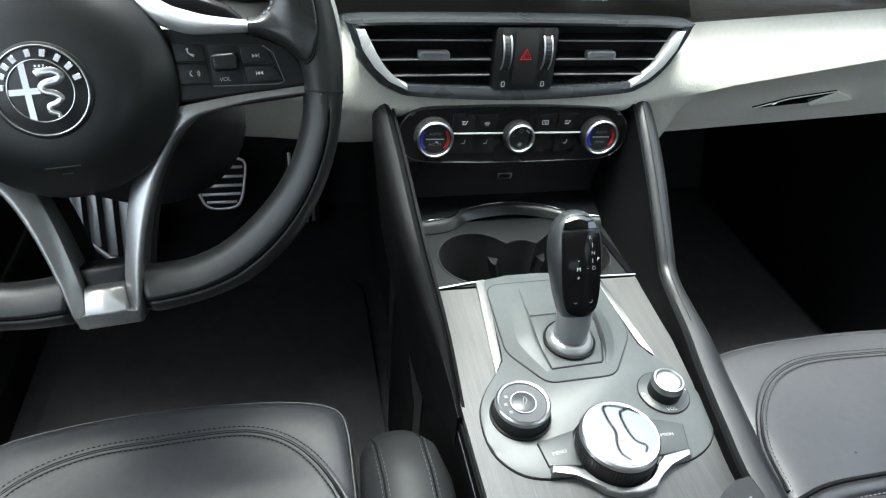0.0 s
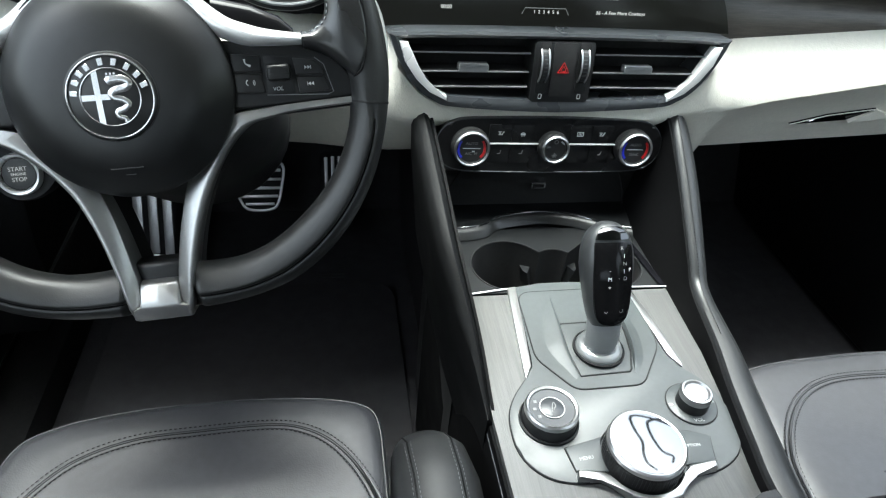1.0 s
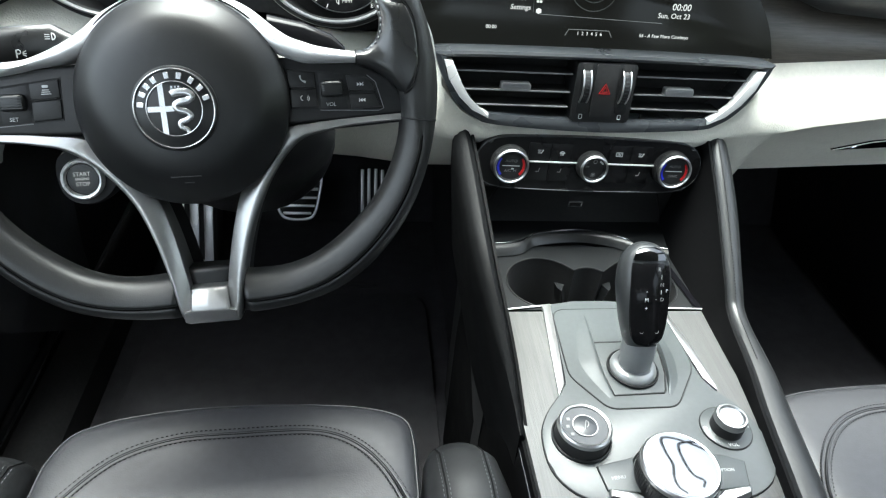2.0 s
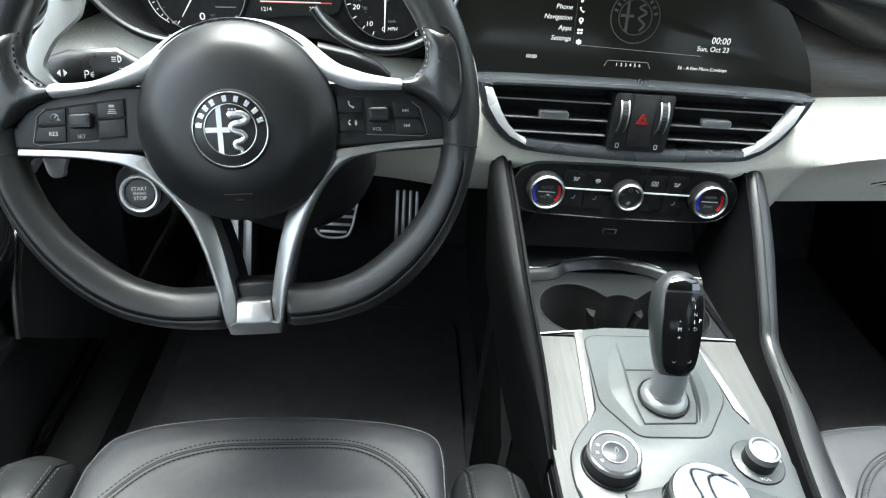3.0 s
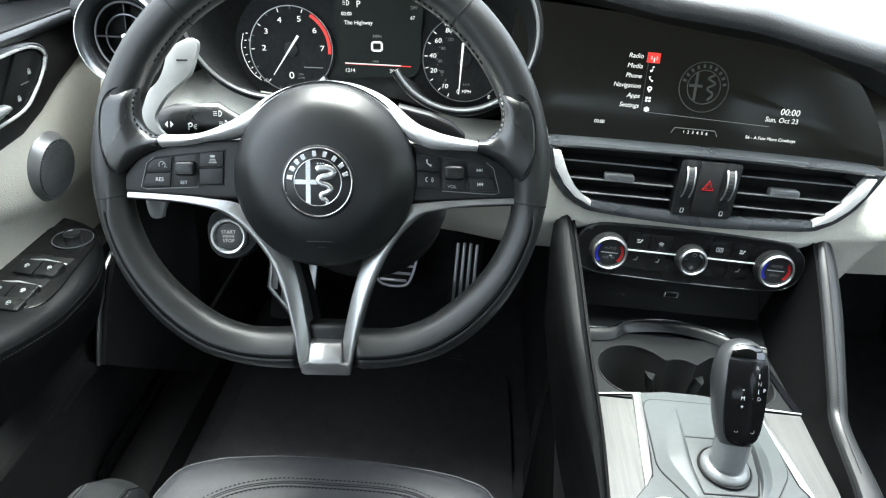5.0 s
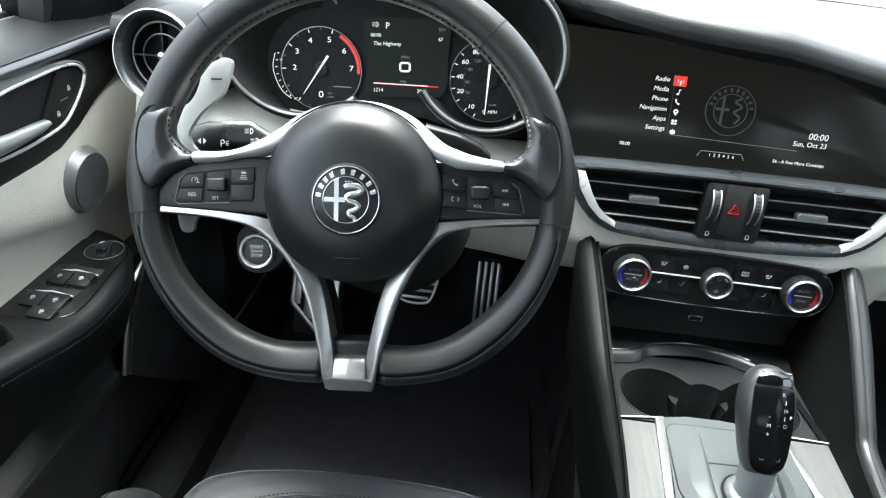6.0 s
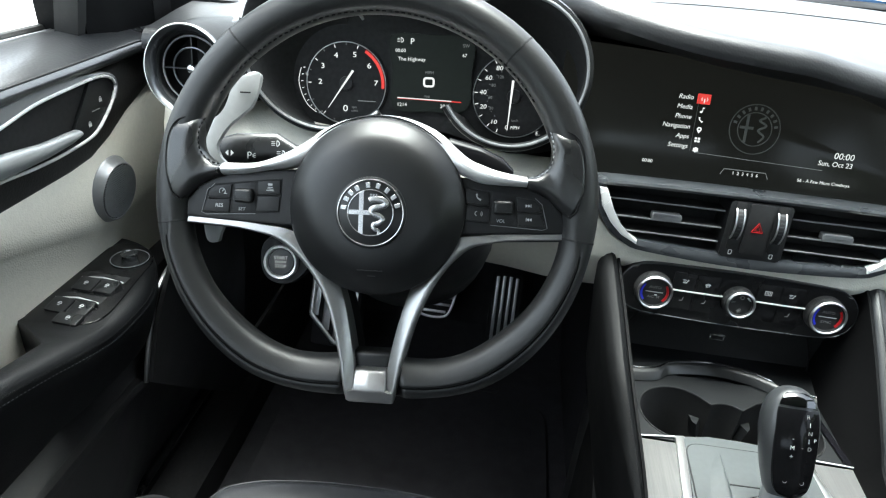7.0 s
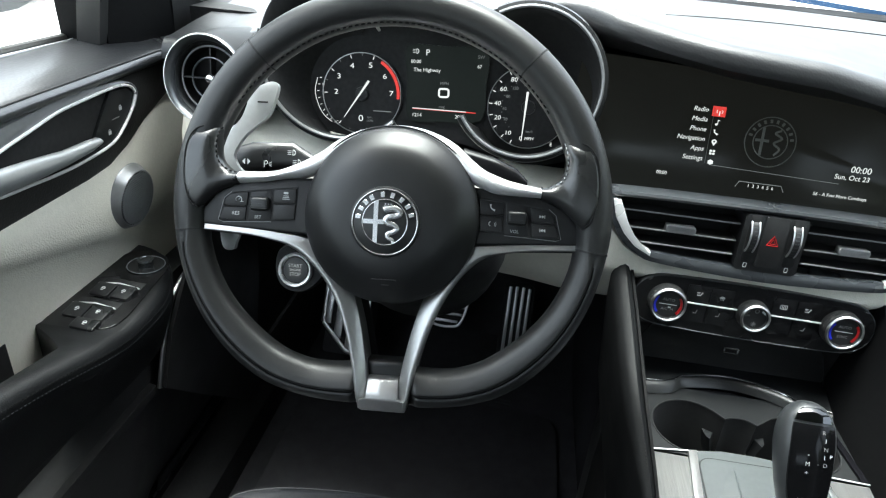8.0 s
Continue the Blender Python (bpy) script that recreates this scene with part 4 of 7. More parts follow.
left_rail = smooth_path([(-0.150, 0.262, 0.622, 0.014), (-0.148, 0.240, 0.614, 0.018), (-0.142, 0.180, 0.586, 0.019), (-0.135, 0.10, 0.548, 0.018), (-0.1275, 0.040, 0.516, 0.013), (-0.1235, 0.005, 0.496, 0.009), (-0.1222, -0.030, 0.480, 0.005), (-0.1215, -0.060, 0.468, 0.003)])
right_rail = smooth_path([(0.148, 0.262, 0.620, 0.014), (0.147, 0.240, 0.611, 0.022), (0.146, 0.180, 0.566, 0.024), (0.144, 0.110, 0.508, 0.020), (0.141, 0.078, 0.487, 0.021), (0.128, 0.0, 0.485, 0.029), (0.117, -0.05, 0.484, 0.033),
                          (0.106, -0.112, 0.483, 0.034), (0.099, -0.170, 0.481, 0.034), (0.096, -0.32, 0.478, 0.034)])
lr = part("knee_pad", padded_rail(left_rail, -1, 0.16), SHADED_PAD_LEATHER, con, "black leather knee pad", cdn)
part("stitching", stitches([(x - 0.0045, y, z + 0.0010) for x, y, z, w in left_rail[:26]], 0.0022, 0.0014, 0.0005), DARK_STITCH, lr)
rr_ = part("knee_pad", padded_rail(right_rail, 1, 0.16), LIT_RAIL_LEATHER, con, "black leather knee pad and console rail", cdn)
part("stitching", stitches([(x + 0.0050, y, z + 0.0012) for x, y, z, w in right_rail[:30]], 0.0022, 0.0014, 0.0007), DARK_STITCH, rr_)
part("inner_wall", sheet([[(x - 0.003, y, z - 0.004), (x - 0.006, y, z - 0.03), (0.119 if y > 0 else x - 0.004, y, 0.44)] for x, y, z, w in right_rail], 0.003), SAIL, con, "", cdn)
part("inner_wall", sheet([[(x + 0.003, y, z - 0.004), (x + 0.006, y, z - 0.03), (-0.118, y, 0.44)] for x, y, z, w in left_rail], 0.003), SAIL, con, "", cdn)
part("side_panel", sheet([[(s[0] * 1.0, y, 0.46), (s[0] * 1.05, y, 0.30), (s[0] * 1.05, y, 0.05)] for y, s in ((0.24, (-0.128,)), (0.1, (-0.124,)), (-0.1, (-0.1215,)), (-0.35, (-0.119,)), (-0.8, (-0.118,)))], 0.003), SAIL, con, "", cdn)
part("armrest", prism(flat_curve([(-0.098, -0.215), (-0.03, -0.212), (0.03, -0.196), (0.068, -0.170), (0.090, -0.163), (0.096, -0.178), (0.094, -0.30), (0.092, -0.50), (-0.098, -0.50)], 4), 0.455, 0.487, 0.010, 4), LEATHER, con, "black leather armrest", cdn)
part("armrest_seam", stitches([(0.062, -0.185, 0.4875), (0.085, -0.180, 0.4875), (0.086, -0.30, 0.4875)], 0.003, 0.002), STITCH, con, "", cdn)

# gear selector on its sculpted plate
gear = thing("gear_selector", "silver gear lever with a gloss black shift knob", "gear lever", pose(0.005, 0.012, TOP + 0.002))
corner = [((-0.0635, 0.0905), 0.016), ((0.0695, 0.0925), 0.004), ((0.0665, 0.0020), 0.012), ((0.0310, -0.0470), 0.010), ((-0.0380, -0.0480), 0.010), ((-0.0670, -0.0060), 0.010)]


def soft_corners(pts, n=6):
    """A polygon with its corners rounded by their own distances."""
    out = []
    for i, (p, r) in enumerate(pts):
        p, a, b = Vector(p), Vector(pts[i - 1][0]), Vector(pts[(i + 1) % len(pts)][0])
        s, e = p + (a - p).normalized() * r, p + (b - p).normalized() * r
        out += [tuple(s * (1 - t) ** 2 + p * 2 * t * (1 - t) + e * t * t) for t in [k / n for k in range(n + 1)]]
    return out


plate = soft_corners(corner)[::-1]
gp = part("gear_plate", prism(plate, -0.003, 0.0012, 0.0006, 2), GREY, gear, "matt grey sculpted gear plate", angle=25)
part("plate_gap", tube([(x, y, 0.0005) for x, y in plate], 0.0009, 6, closed=True), DARK, gp)


def blade(crest, foot, high):
    """A raised fin: a soft slope up from its foot, a sharp fall behind its crest."""
    c, f = curve_points([(*p, 0) for p in crest], 6), curve_points([(*p, 0) for p in foot], 6)
    rows = []
    for i, (p, q) in enumerate(zip(c, f)):
        t = i / (len(c) - 1)
        h = high * min(1.0, 4 * t, 3.2 * (1 - t)) + 0.0002
        d = (p - q) * 0.12
        rows.append([(q.x, q.y, 0.0008), (q.x * 0.75 + p.x * 0.25, q.y * 0.75 + p.y * 0.25, 0.0012 + h * 0.12), (q.x * 0.45 + p.x * 0.55, q.y * 0.45 + p.y * 0.55, 0.0012 + h * 0.5), (q.x * 0.12 + p.x * 0.88, q.y * 0.12 + p.y * 0.88, 0.0012 + h * 0.93),
                     (p.x, p.y, 0.0012 + h), (p.x + d.x, p.y + d.y, 0.0012 + h * 0.6), (p.x + d.x * 1.6, p.y + d.y * 1.6, 0.0008)])
    return loft(rows)


part("ridge", blade([(-0.0285, 0.080), (-0.031, 0.056), (-0.0325, 0.030), (-0.0335, 0.003), (-0.030, -0.034)], [(-0.036, 0.076), (-0.047, 0.050), (-0.053, 0.024), (-0.053, 0.000), (-0.036, -0.036)], 0.0030), GREY, gp, angle=40)
part("ridge", blade([(0.041, 0.052), (0.0405, 0.030), (0.0385, 0.008), (0.034, -0.014), (0.0275, -0.032)], [(0.050, 0.050), (0.053, 0.030), (0.051, 0.006), (0.044, -0.016), (0.030, -0.036)], 0.0034), GREY, gp, angle=40)
inner_plate = [(-0.0285, 0.0385), (-0.0300, 0.0360), (-0.0320, 0.0020), (-0.0285, -0.0325), (0.0230, -0.0305), (0.0255, -0.0275), (0.0330, -0.006), (0.0370, 0.022), (0.0370, 0.0400)]
part("insert", prism(inner_plate, -0.002, 0.0017, 0.0005), GREY, gp)
part("insert_gap", tube([(x, y, 0.0013) for x, y in inner_plate], 0.0011, 6, closed=True), DARK, gp)
part("boot_ring", lathe([(0.0262, 0.003), (0.0262, 0.0048), (0.0248, 0.0058), (0.0238, 0.0048), (0.0238, 0.001)], 48), DARK, gear)
part("collar", lathe([(0.0238, 0.002), (0.0237, 0.0058), (0.0225, 0.0084), (0.0200, 0.0104), (0.0172, 0.0112), (0.0163, 0.0108), (0.0, 0.0108)], 48), LEVER_SILVER, gear, "silver lever collar")
part("shaft", loft([[(0.0172 * f * math.cos(a) + x, 0.0160 * f * math.sin(a) + y, z) for a in [2 * math.pi * k / 28 for k in range(28)]] for x, y, z, f in ((0, 0, 0.008, 0.90), (0, 0, 0.016, 0.93), (-0.001, 0.001, 0.030, 1.01), (-0.001, 0.0045, 0.042, 0.98), (-0.002, 0.012, 0.056, 0.82), (-0.002, 0.018, 0.066, 0.70))]), LEVER_SILVER, gear, "satin silver lever shaft")
km = pose(-0.0015, 0.0025, 0.0445) @ pose(0, 0, 0, -33, 0, 0)


def knob_ring(h, w, front, back, squash=1.0):
    pts = []
    for k in range(36):
        a = 2 * math.pi * k / 36
        cx, cy = math.cos(a), math.sin(a)
        e = 0.84
        x = w * math.copysign(abs(cx) ** e, cx)
        y = (back if cy > 0 else front) * math.copysign(abs(cy) ** e, cy)
        pts.append((x, y, h))
    return pts


sizes = [(-0.006, 0.0150, 0.013, 0.014), (0.002, 0.0185, 0.0155, 0.016), (0.018, 0.0222, 0.0175, 0.018), (0.038, 0.0250, 0.0190, 0.0195), (0.054, 0.0264, 0.0197, 0.020), (0.066, 0.0256, 0.0192, 0.0196), (0.075, 0.0238, 0.0180, 0.0186),
         (0.0820, 0.0208, 0.0162, 0.017), (0.0870, 0.0172, 0.0140, 0.0148), (0.0908, 0.0130, 0.0110, 0.0118), (0.0934, 0.0082, 0.0072, 0.0080), (0.0945, 0.0038, 0.0034, 0.004)]
knob = part("knob", loft([knob_ring(*s) for s in sizes]), KNOB_SIDE, gear, "shift knob with dark silver sides", km, angle=60)
FACE = curve_points([(-0.0055, 0.0045, 0.0150), (-0.0035, 0.0098, 0.0160), (0.0005, 0.0136, 0.0172), (0.007, 0.0162, 0.0183), (0.020, 0.0182, 0.0193), (0.040, 0.0192, 0.0210), (0.058, 0.0190, 0.0215), (0.070, 0.0184, 0.0207), (0.0765, 0.0171, 0.0192), (0.0825, 0.0148, 0.0172), (0.0870, 0.0118, 0.0148), (0.0900, 0.0082, 0.0122)], 5)


def face_skin(lo, hi):
    """A curved skin over the knob's front between two heights."""
    rings = []
    for q in FACE:
        if lo <= q.x <= hi:
            ts = [k / 10 - 1 for k in range(21)]
            rings.append([(q.y * t, -q.z * (1 - 0.20 * t * t), q.x) for t in ts] + [(q.y * t * 0.98, -q.z * (1 - 0.20 * t * t) + 0.006, q.x) for t in reversed(ts)])
    return loft(rings)


def face_depth(x, h):
    q = min(FACE, key=lambda p: abs(p.x - h))
    return -q.z * (1 - 0.20 * (x / q.y) ** 2)


part("face", face_skin(-0.0056, 0.0761), KNOB_GLOSS, knob, "gloss black face with shift pattern", angle=50)
part("release_key", face_skin(0.0770, 0.0904), KEY_CHROME, knob, "bright release key", angle=50)
fm = Matrix.Rotation(radians(90), 4, 'X')
for word, x, h, mt, sz in (("R", 0.0070, 0.0695, DIM_MARK, 0.0050), ("N", 0.0098, 0.0550, DIM_MARK, 0.0050), ("D", 0.0105, 0.0410, DIM_MARK, 0.0050), ("M", -0.0050, 0.0405, MARK, 0.0052), ("+", -0.0050, 0.0325, MARK, 0.0055), ("-", -0.0050, 0.0490, MARK, 0.0055), ("-", 0.0040, 0.0415, DIM_MARK, 0.0045), ("P", 0.0155, 0.0490, MARK, 0.0046)):
    t = lettering(word, sz, mt, knob, 0, 0, 0)
    tilt = math.degrees(math.atan2(face_depth(x, h + 0.004) - face_depth(x, h - 0.004), 0.008))
    t.matrix_basis = Matrix.Translation((x, face_depth(x, h) - 0.0004, h)) @ pose(0, 0, 0, -tilt, 0, 0) @ fm @ pose(0, 0, 0, 0, -math.degrees(math.atan(-0.40 * face_depth(0, h) * x / 0.019 ** 2)) * 0, 0)
for x in (-0.0075, 0.0075):
    part("symbol", ring(0.0018, 0.0002, 14, 5, (0, 0, 0), 200, 200), DIM_MARK, knob, "", Matrix.Translation((x, face_depth(x, 0.010) - 0.0002, 0.010)) @ fm)
part("symbol", join(*[box(0.0004, 0.0040, 0.0003, (0, h, 0)) for h in (0.0, -0.0145)]), MARK, knob, "", Matrix.Translation((0.0092, face_depth(0.0092, 0.0625) - 0.0003, 0.0625)) @ fm)

# rotary controls on the plate
drive = thing("drive_mode_dial", "black rotary drive mode dial with satin ring", "rotary dial", pose(-0.0695, -0.067, TOP + 0.002))
part("skirt", lathe([(0.0275, 0.0), (0.0275, 0.0022), (0.0262, 0.0030), (0.0250, 0.0015)], 48), SATIN_BLACK, drive)
dd = part("body", lathe([(0.0252, 0.001), (0.0250, 0.012), (0.0240, 0.0165), (0.0, 0.0168)], 56), BLACK, drive)
part("satin_ring", lathe([(0.0246, 0.0145), (0.0243, 0.0182), (0.0228, 0.0195), (0.0210, 0.0188), (0.0205, 0.0165)], 56), SATIN, dd, "satin aluminium ring")
part("top", lathe([(0.0206, 0.0165), (0.0204, 0.0176), (0.0118, 0.0174), (0.0116, 0.0165)], 48), BEZEL, dd, "matt grey dial face")
part("button", lathe([(0.0110, 0.0165), (0.0108, 0.0182), (0.0098, 0.0188), (0.0, 0.0186)], 40), BEZEL, dd)
part("button_rim", ring(0.0112, 0.0005, 40, 6, (0, 0, 0.0182)), SATIN, dd)
part("symbol", tube(curve_points([(-0.001, -0.005, 0.0189), (0.0, 0.0, 0.0189), (0.0022, 0.005, 0.0189), (0.0035, 0.001, 0.0189), (0.0005, -0.003, 0.0189)], 4), 0.0004, 5), DIM_MARK, dd)
for a in (150, 180, 212):
    part("symbol", box(0.0030, 0.0030, 0.0003, (0.0158 * math.cos(radians(a)), 0.0158 * math.sin(radians(a)), 0.0177)), DIM_MARK, dd)

vol = thing("volume_dial", "small black volume dial with bright cap", "rotary dial", pose(0.0725, -0.0615, TOP + 0.002))
part("skirt", lathe([(0.0242, 0.0), (0.0242, 0.0014), (0.0232, 0.0020), (0.0, 0.0016)], 48), GREY, vol)
part("skirt_line", ring(0.0238, 0.0007, 48, 6, (0, 0, 0.0012)), DARK, vol)
vb = part("body", lathe([(0.0152, 0.001), (0.0150, 0.0125), (0.0145, 0.016), (0.0, 0.0162)], 44), BLACK, vol)
part("satin_ring", lathe([(0.0150, 0.0120), (0.0149, 0.0172), (0.0138, 0.0190), (0.0122, 0.0192), (0.0112, 0.0180), (0.0108, 0.0165)], 44), SATIN, vb, "satin aluminium ring")
part("cap", lathe([(0.0110, 0.0165), (0.0106, 0.0176), (0.0, 0.0180)], 36), BAND_GREY, vb)
lettering("VOL", 0.0052, MARK, vol, -0.0015, -0.0195, 0.0022, 0)
for sx in (-1, 1):
    part("symbol", join(prism([(sx * 0.0185, 0.0), (sx * 0.0205, 0.0016), (sx * 0.0205, -0.0016)][::sx], 0.0018, 0.0022), prism([(sx * 0.0203, 0.0), (sx * 0.0223, 0.0016), (sx * 0.0223, -0.0016)][::sx], 0.0018, 0.0022)), MARK, vol)

ctl = thing("infotainment_dial", "large chrome-topped infotainment rotary dial", "rotary dial", pose(-0.0005, -0.1145, TOP + 0.002))
part("well", lathe([(0.0365, 0.0), (0.0365, 0.002), (0.0350, 0.001), (0.0345, 0.0)], 56), DARK, ctl)
big = part("body", lathe([(0.0335, 0.0), (0.0338, 0.010), (0.0338, 0.019), (0.0330, 0.0225), (0.0, 0.0228)], 64), BLACK, ctl)
kn = bmesh.new()
for k in range(72):
    a = 2 * math.pi * k / 72
    kn = join(kn, box(0.0009, 0.0014, 0.013, (0.0339 * math.cos(a), 0.0339 * math.sin(a), 0.0125), turn=Matrix.Rotation(a, 4, 'Z')))
part("knurling", kn, BLACK, big)
part("satin_ring", lathe([(0.0336, 0.0205), (0.0334, 0.0242), (0.0318, 0.0258), (0.0302, 0.0255)], 64), SATIN, big, "satin aluminium ring")
part("mirror_cap", lathe([(0.0304, 0.0250), (0.0300, 0.0258), (0.020, 0.0264), (0.0, 0.0267)], 64), DARK_CHROME, big, "mirror-bright cap")
menu_key = part("key", prism([(-0.063, 0.0165), (-0.0600, -0.0065), (-0.031, -0.0100), (-0.0345, 0.0), (-0.033, 0.015), (-0.026, 0.0245)], -0.001, 0.0022, 0.0012), GREY, ctl)
opt_key = part("key", prism([(0.027, 0.0250), (0.0555, 0.0235), (0.0735, 0.0165), (0.0665, -0.0085), (0.0350, -0.0105), (0.0370, 0.006)][::-1], -0.001, 0.0022, 0.0012), GREY, ctl)
for p in ([(-0.063, 0.0165), (-0.0600, -0.0065), (-0.031, -0.0100)], [(0.027, 0.0250), (0.0555, 0.0235), (0.0735, 0.0165), (0.0665, -0.0085)], [(-0.063, 0.0165), (-0.026, 0.0245)]):
    part("key_gap", tube([(x, y, 0.0006) for x, y in p], 0.0009, 6), DARK, ctl)
lettering("MENU", 0.0048, MARK, ctl, -0.0475, 0.0045, 0.0023, 6)
lettering("OPTION", 0.0042, MARK, ctl, 0.0520, 0.0080, 0.0023, 0)
arc = [(0.0372 * math.cos(radians(a)), 0.0372 * math.sin(radians(a))) for a in range(-152, -27, 6)]
yoke = [(-0.0595, -0.0075)] + [(-0.038, -0.0115)] + arc + [(0.0385, -0.0125), (0.0655, -0.0095), (0.0630, -0.0175), (0.041, -0.0205), (0.030, -0.030), (0.021, -0.0395), (0.006, -0.0425), (-0.010, -0.0420), (-0.023, -0.0360), (-0.0335, -0.0235), (-0.042, -0.0175), (-0.0622, -0.0160)]
part("yoke", prism(yoke, -0.001, 0.0062, 0.002, 3), SATIN, ctl, "satin aluminium yoke")


# ---- steering wheel ----
TILT_X = (0.9967, 0.0509, 0.0629)
WM = axes((-0.3955, 0.0265, 0.7255), TILT_X, 24)
wheel = thing("steering_wheel", "flat-bottomed black leather steering wheel with satin metal spokes", "steering wheel", WM)
CV = 0.020
# the rim's outer and inner radius at angles below the horizontal
RIM = [(-8, 0.1855, 0.1535), (0, 0.1853, 0.1545), (12, 0.1845, 0.1575), (28, 0.1850, 0.1560), (43, 0.1845, 0.1515), (56, 0.1815, 0.1480), (66, 0.1755, 0.1425), (74, 0.1705, 0.1360), (82, 0.1665, 0.1300), (90, 0.1650, 0.1280), (98, 0.1665, 0.1300)]


def rim_span(deg):
    """Outer and inner radius: a circle above, drawn out and flattened below."""
    d = (deg + 180) % 360 - 180
    if d >= 0:
        return RIM[0][1:]
    d = min(-d, 180 + d)
    for i in range(1, len(RIM) - 2):
        if RIM[i][0] <= d <= RIM[i + 1][0]:
            t = (d - RIM[i][0]) / (RIM[i + 1][0] - RIM[i][0])
            return tuple(0.5 * (2 * q1 + (q2 - q0) * t + (2 * q0 - 5 * q1 + 4 * q2 - q3) * t * t + (3 * q1 - q0 - 3 * q2 + q3) * t ** 3)
                         for q0, q1, q2, q3 in zip(RIM[i - 1][1:], RIM[i][1:], RIM[i + 1][1:], RIM[i + 2][1:]))
    return RIM[-2][1:]


def rim_point(deg, dr=0.0, w=0.0):
    r = sum(rim_span(deg)) / 2 + dr
    return Vector((r * math.cos(radians(deg)), CV + r * math.sin(radians(deg)), w))


# the lower rim's driver side, from its outer to its inner edge: share of the half width, height
PAD = [(1.0, 0.0), (0.97, 0.0040), (0.90, 0.0078), (0.79, 0.0108), (0.65, 0.0130), (0.52, 0.0142), (0.42, 0.0145), (0.36, 0.0138), (0.31, 0.0128),
       (0.26, 0.0150), (0.19, 0.0172), (0.06, 0.0174), (-0.25, 0.0158), (-0.56, 0.0134), (-0.80, 0.0102), (-0.95, 0.0055), (-1.0, 0.0)]


def rim_section(deg, grow=0.0):
    """Oval section as wide as the span."""
    out = []
    c = rim_point(deg)
    half = (rim_span(deg)[0] - rim_span(deg)[1]) / 2
    d = (deg + 180) % 360 - 180
    low = max(0.0, min(1.0, (-4 - d) / 10, (d + 176) / 10))
    lean = max(0.0, min(1.0, (-58 - d) / 10, (d + 122) / 10))
    dip = max(0.0, min(1.0, (9.6 - abs((deg + 180) % 360 - 91.9)) / 2.0))
    er = Vector((math.cos(radians(deg)), math.sin(radians(deg)), 0))
    for k in range(32):
        a = 2 * math.pi * k / 32
        u, h = math.copysign(abs(math.cos(a)) ** 0.92, math.cos(a)), 0.0165 * math.sin(a)
        if k <= 16:
            # the lower half carries a broad flattened pad inside a sunk seam
            pu, ph = PAD[k]
            # beside the spokes the pad leans up towards the light
            ph += 0.0040 * lean * min(0.12, (pu - 0.2) / 1.2) if pu < 0.3 else 0.0
            u, h = u + (pu - u) * low, h + (ph - h) * low
        out.append(c + er * (half + grow) * u + Vector((0, 0, h * (1 - 0.72 * dip) + grow * math.sin(a) - 0.004 * dip)))
    return out


part("rim", loft([rim_section(d) for d in [-180 + 3 * k for k in range(25)] + [-106 + 1 * k for k in range(33)] + [-72 + 3 * k for k in range(84)]], closed_path=True), RIM_LEATHER, wheel, "smooth black leather rim", angle=70)
for a in (48, 132, -8, -172):
    part("seam", loft([rim_section(a - 0.25, 0.0002), rim_section(a, 0.0004), rim_section(a + 0.25, 0.0002)]), DARK, wheel)
for a0, a1 in ((-172, -98), (-78.3, -8)):
    line = []
    for k in range(33):
        a = a0 + (a1 - a0) * k / 32
        ro, ri = rim_span(a)
        line.append(rim_point(a, 0.155 * (ro - ri), 0.0132))
    part("groove", tube(line, 0.0010, 8), SAIL, wheel)
part("stitching", stitches([rim_point(a, -0.0152, 0.0072) for a in range(34, 147, 2)], 0.0030, 0.0022, 0.0011, up=(0, 0, 1)), DARK_STITCH, wheel)
# thumb rests: inner edge, outer and lower edge, ridge height between them
THUMB_IN = curve_points([(0.1410, 0.0855, 0.0020), (0.1430, 0.0765, 0.0078), (0.1442, 0.0690, 0.0075), (0.1440, 0.0630, 0.0072), (0.1430, 0.0588, 0.0070), (0.1410, 0.0550, 0.0068), (0.1382, 0.0518, 0.0066), (0.1345, 0.0488, 0.0065), (0.1305, 0.0470, 0.0064), (0.1264, 0.0466, 0.0062)], 4)
THUMB_OUT = curve_points([(0.1560, 0.0863, 0.0110), (0.1640, 0.0742, 0.0177), (0.1690, 0.0600, 0.0178), (0.1706, 0.0431, 0.0178), (0.1692, 0.0284, 0.0172), (0.1622, 0.0150, 0.0150), (0.1535, 0.0205, 0.0112), (0.1450, 0.0282, 0.0096), (0.1360, 0.0336, 0.0092), (0.1264, 0.0362, 0.0090)], 4)
THUMB_MID = curve_points([(0, k, z) for k, z in enumerate((0.0100, 0.0172, 0.0182, 0.0184, 0.0182, 0.0172, 0.0164, 0.0157, 0.0154, 0.0152))], 4)
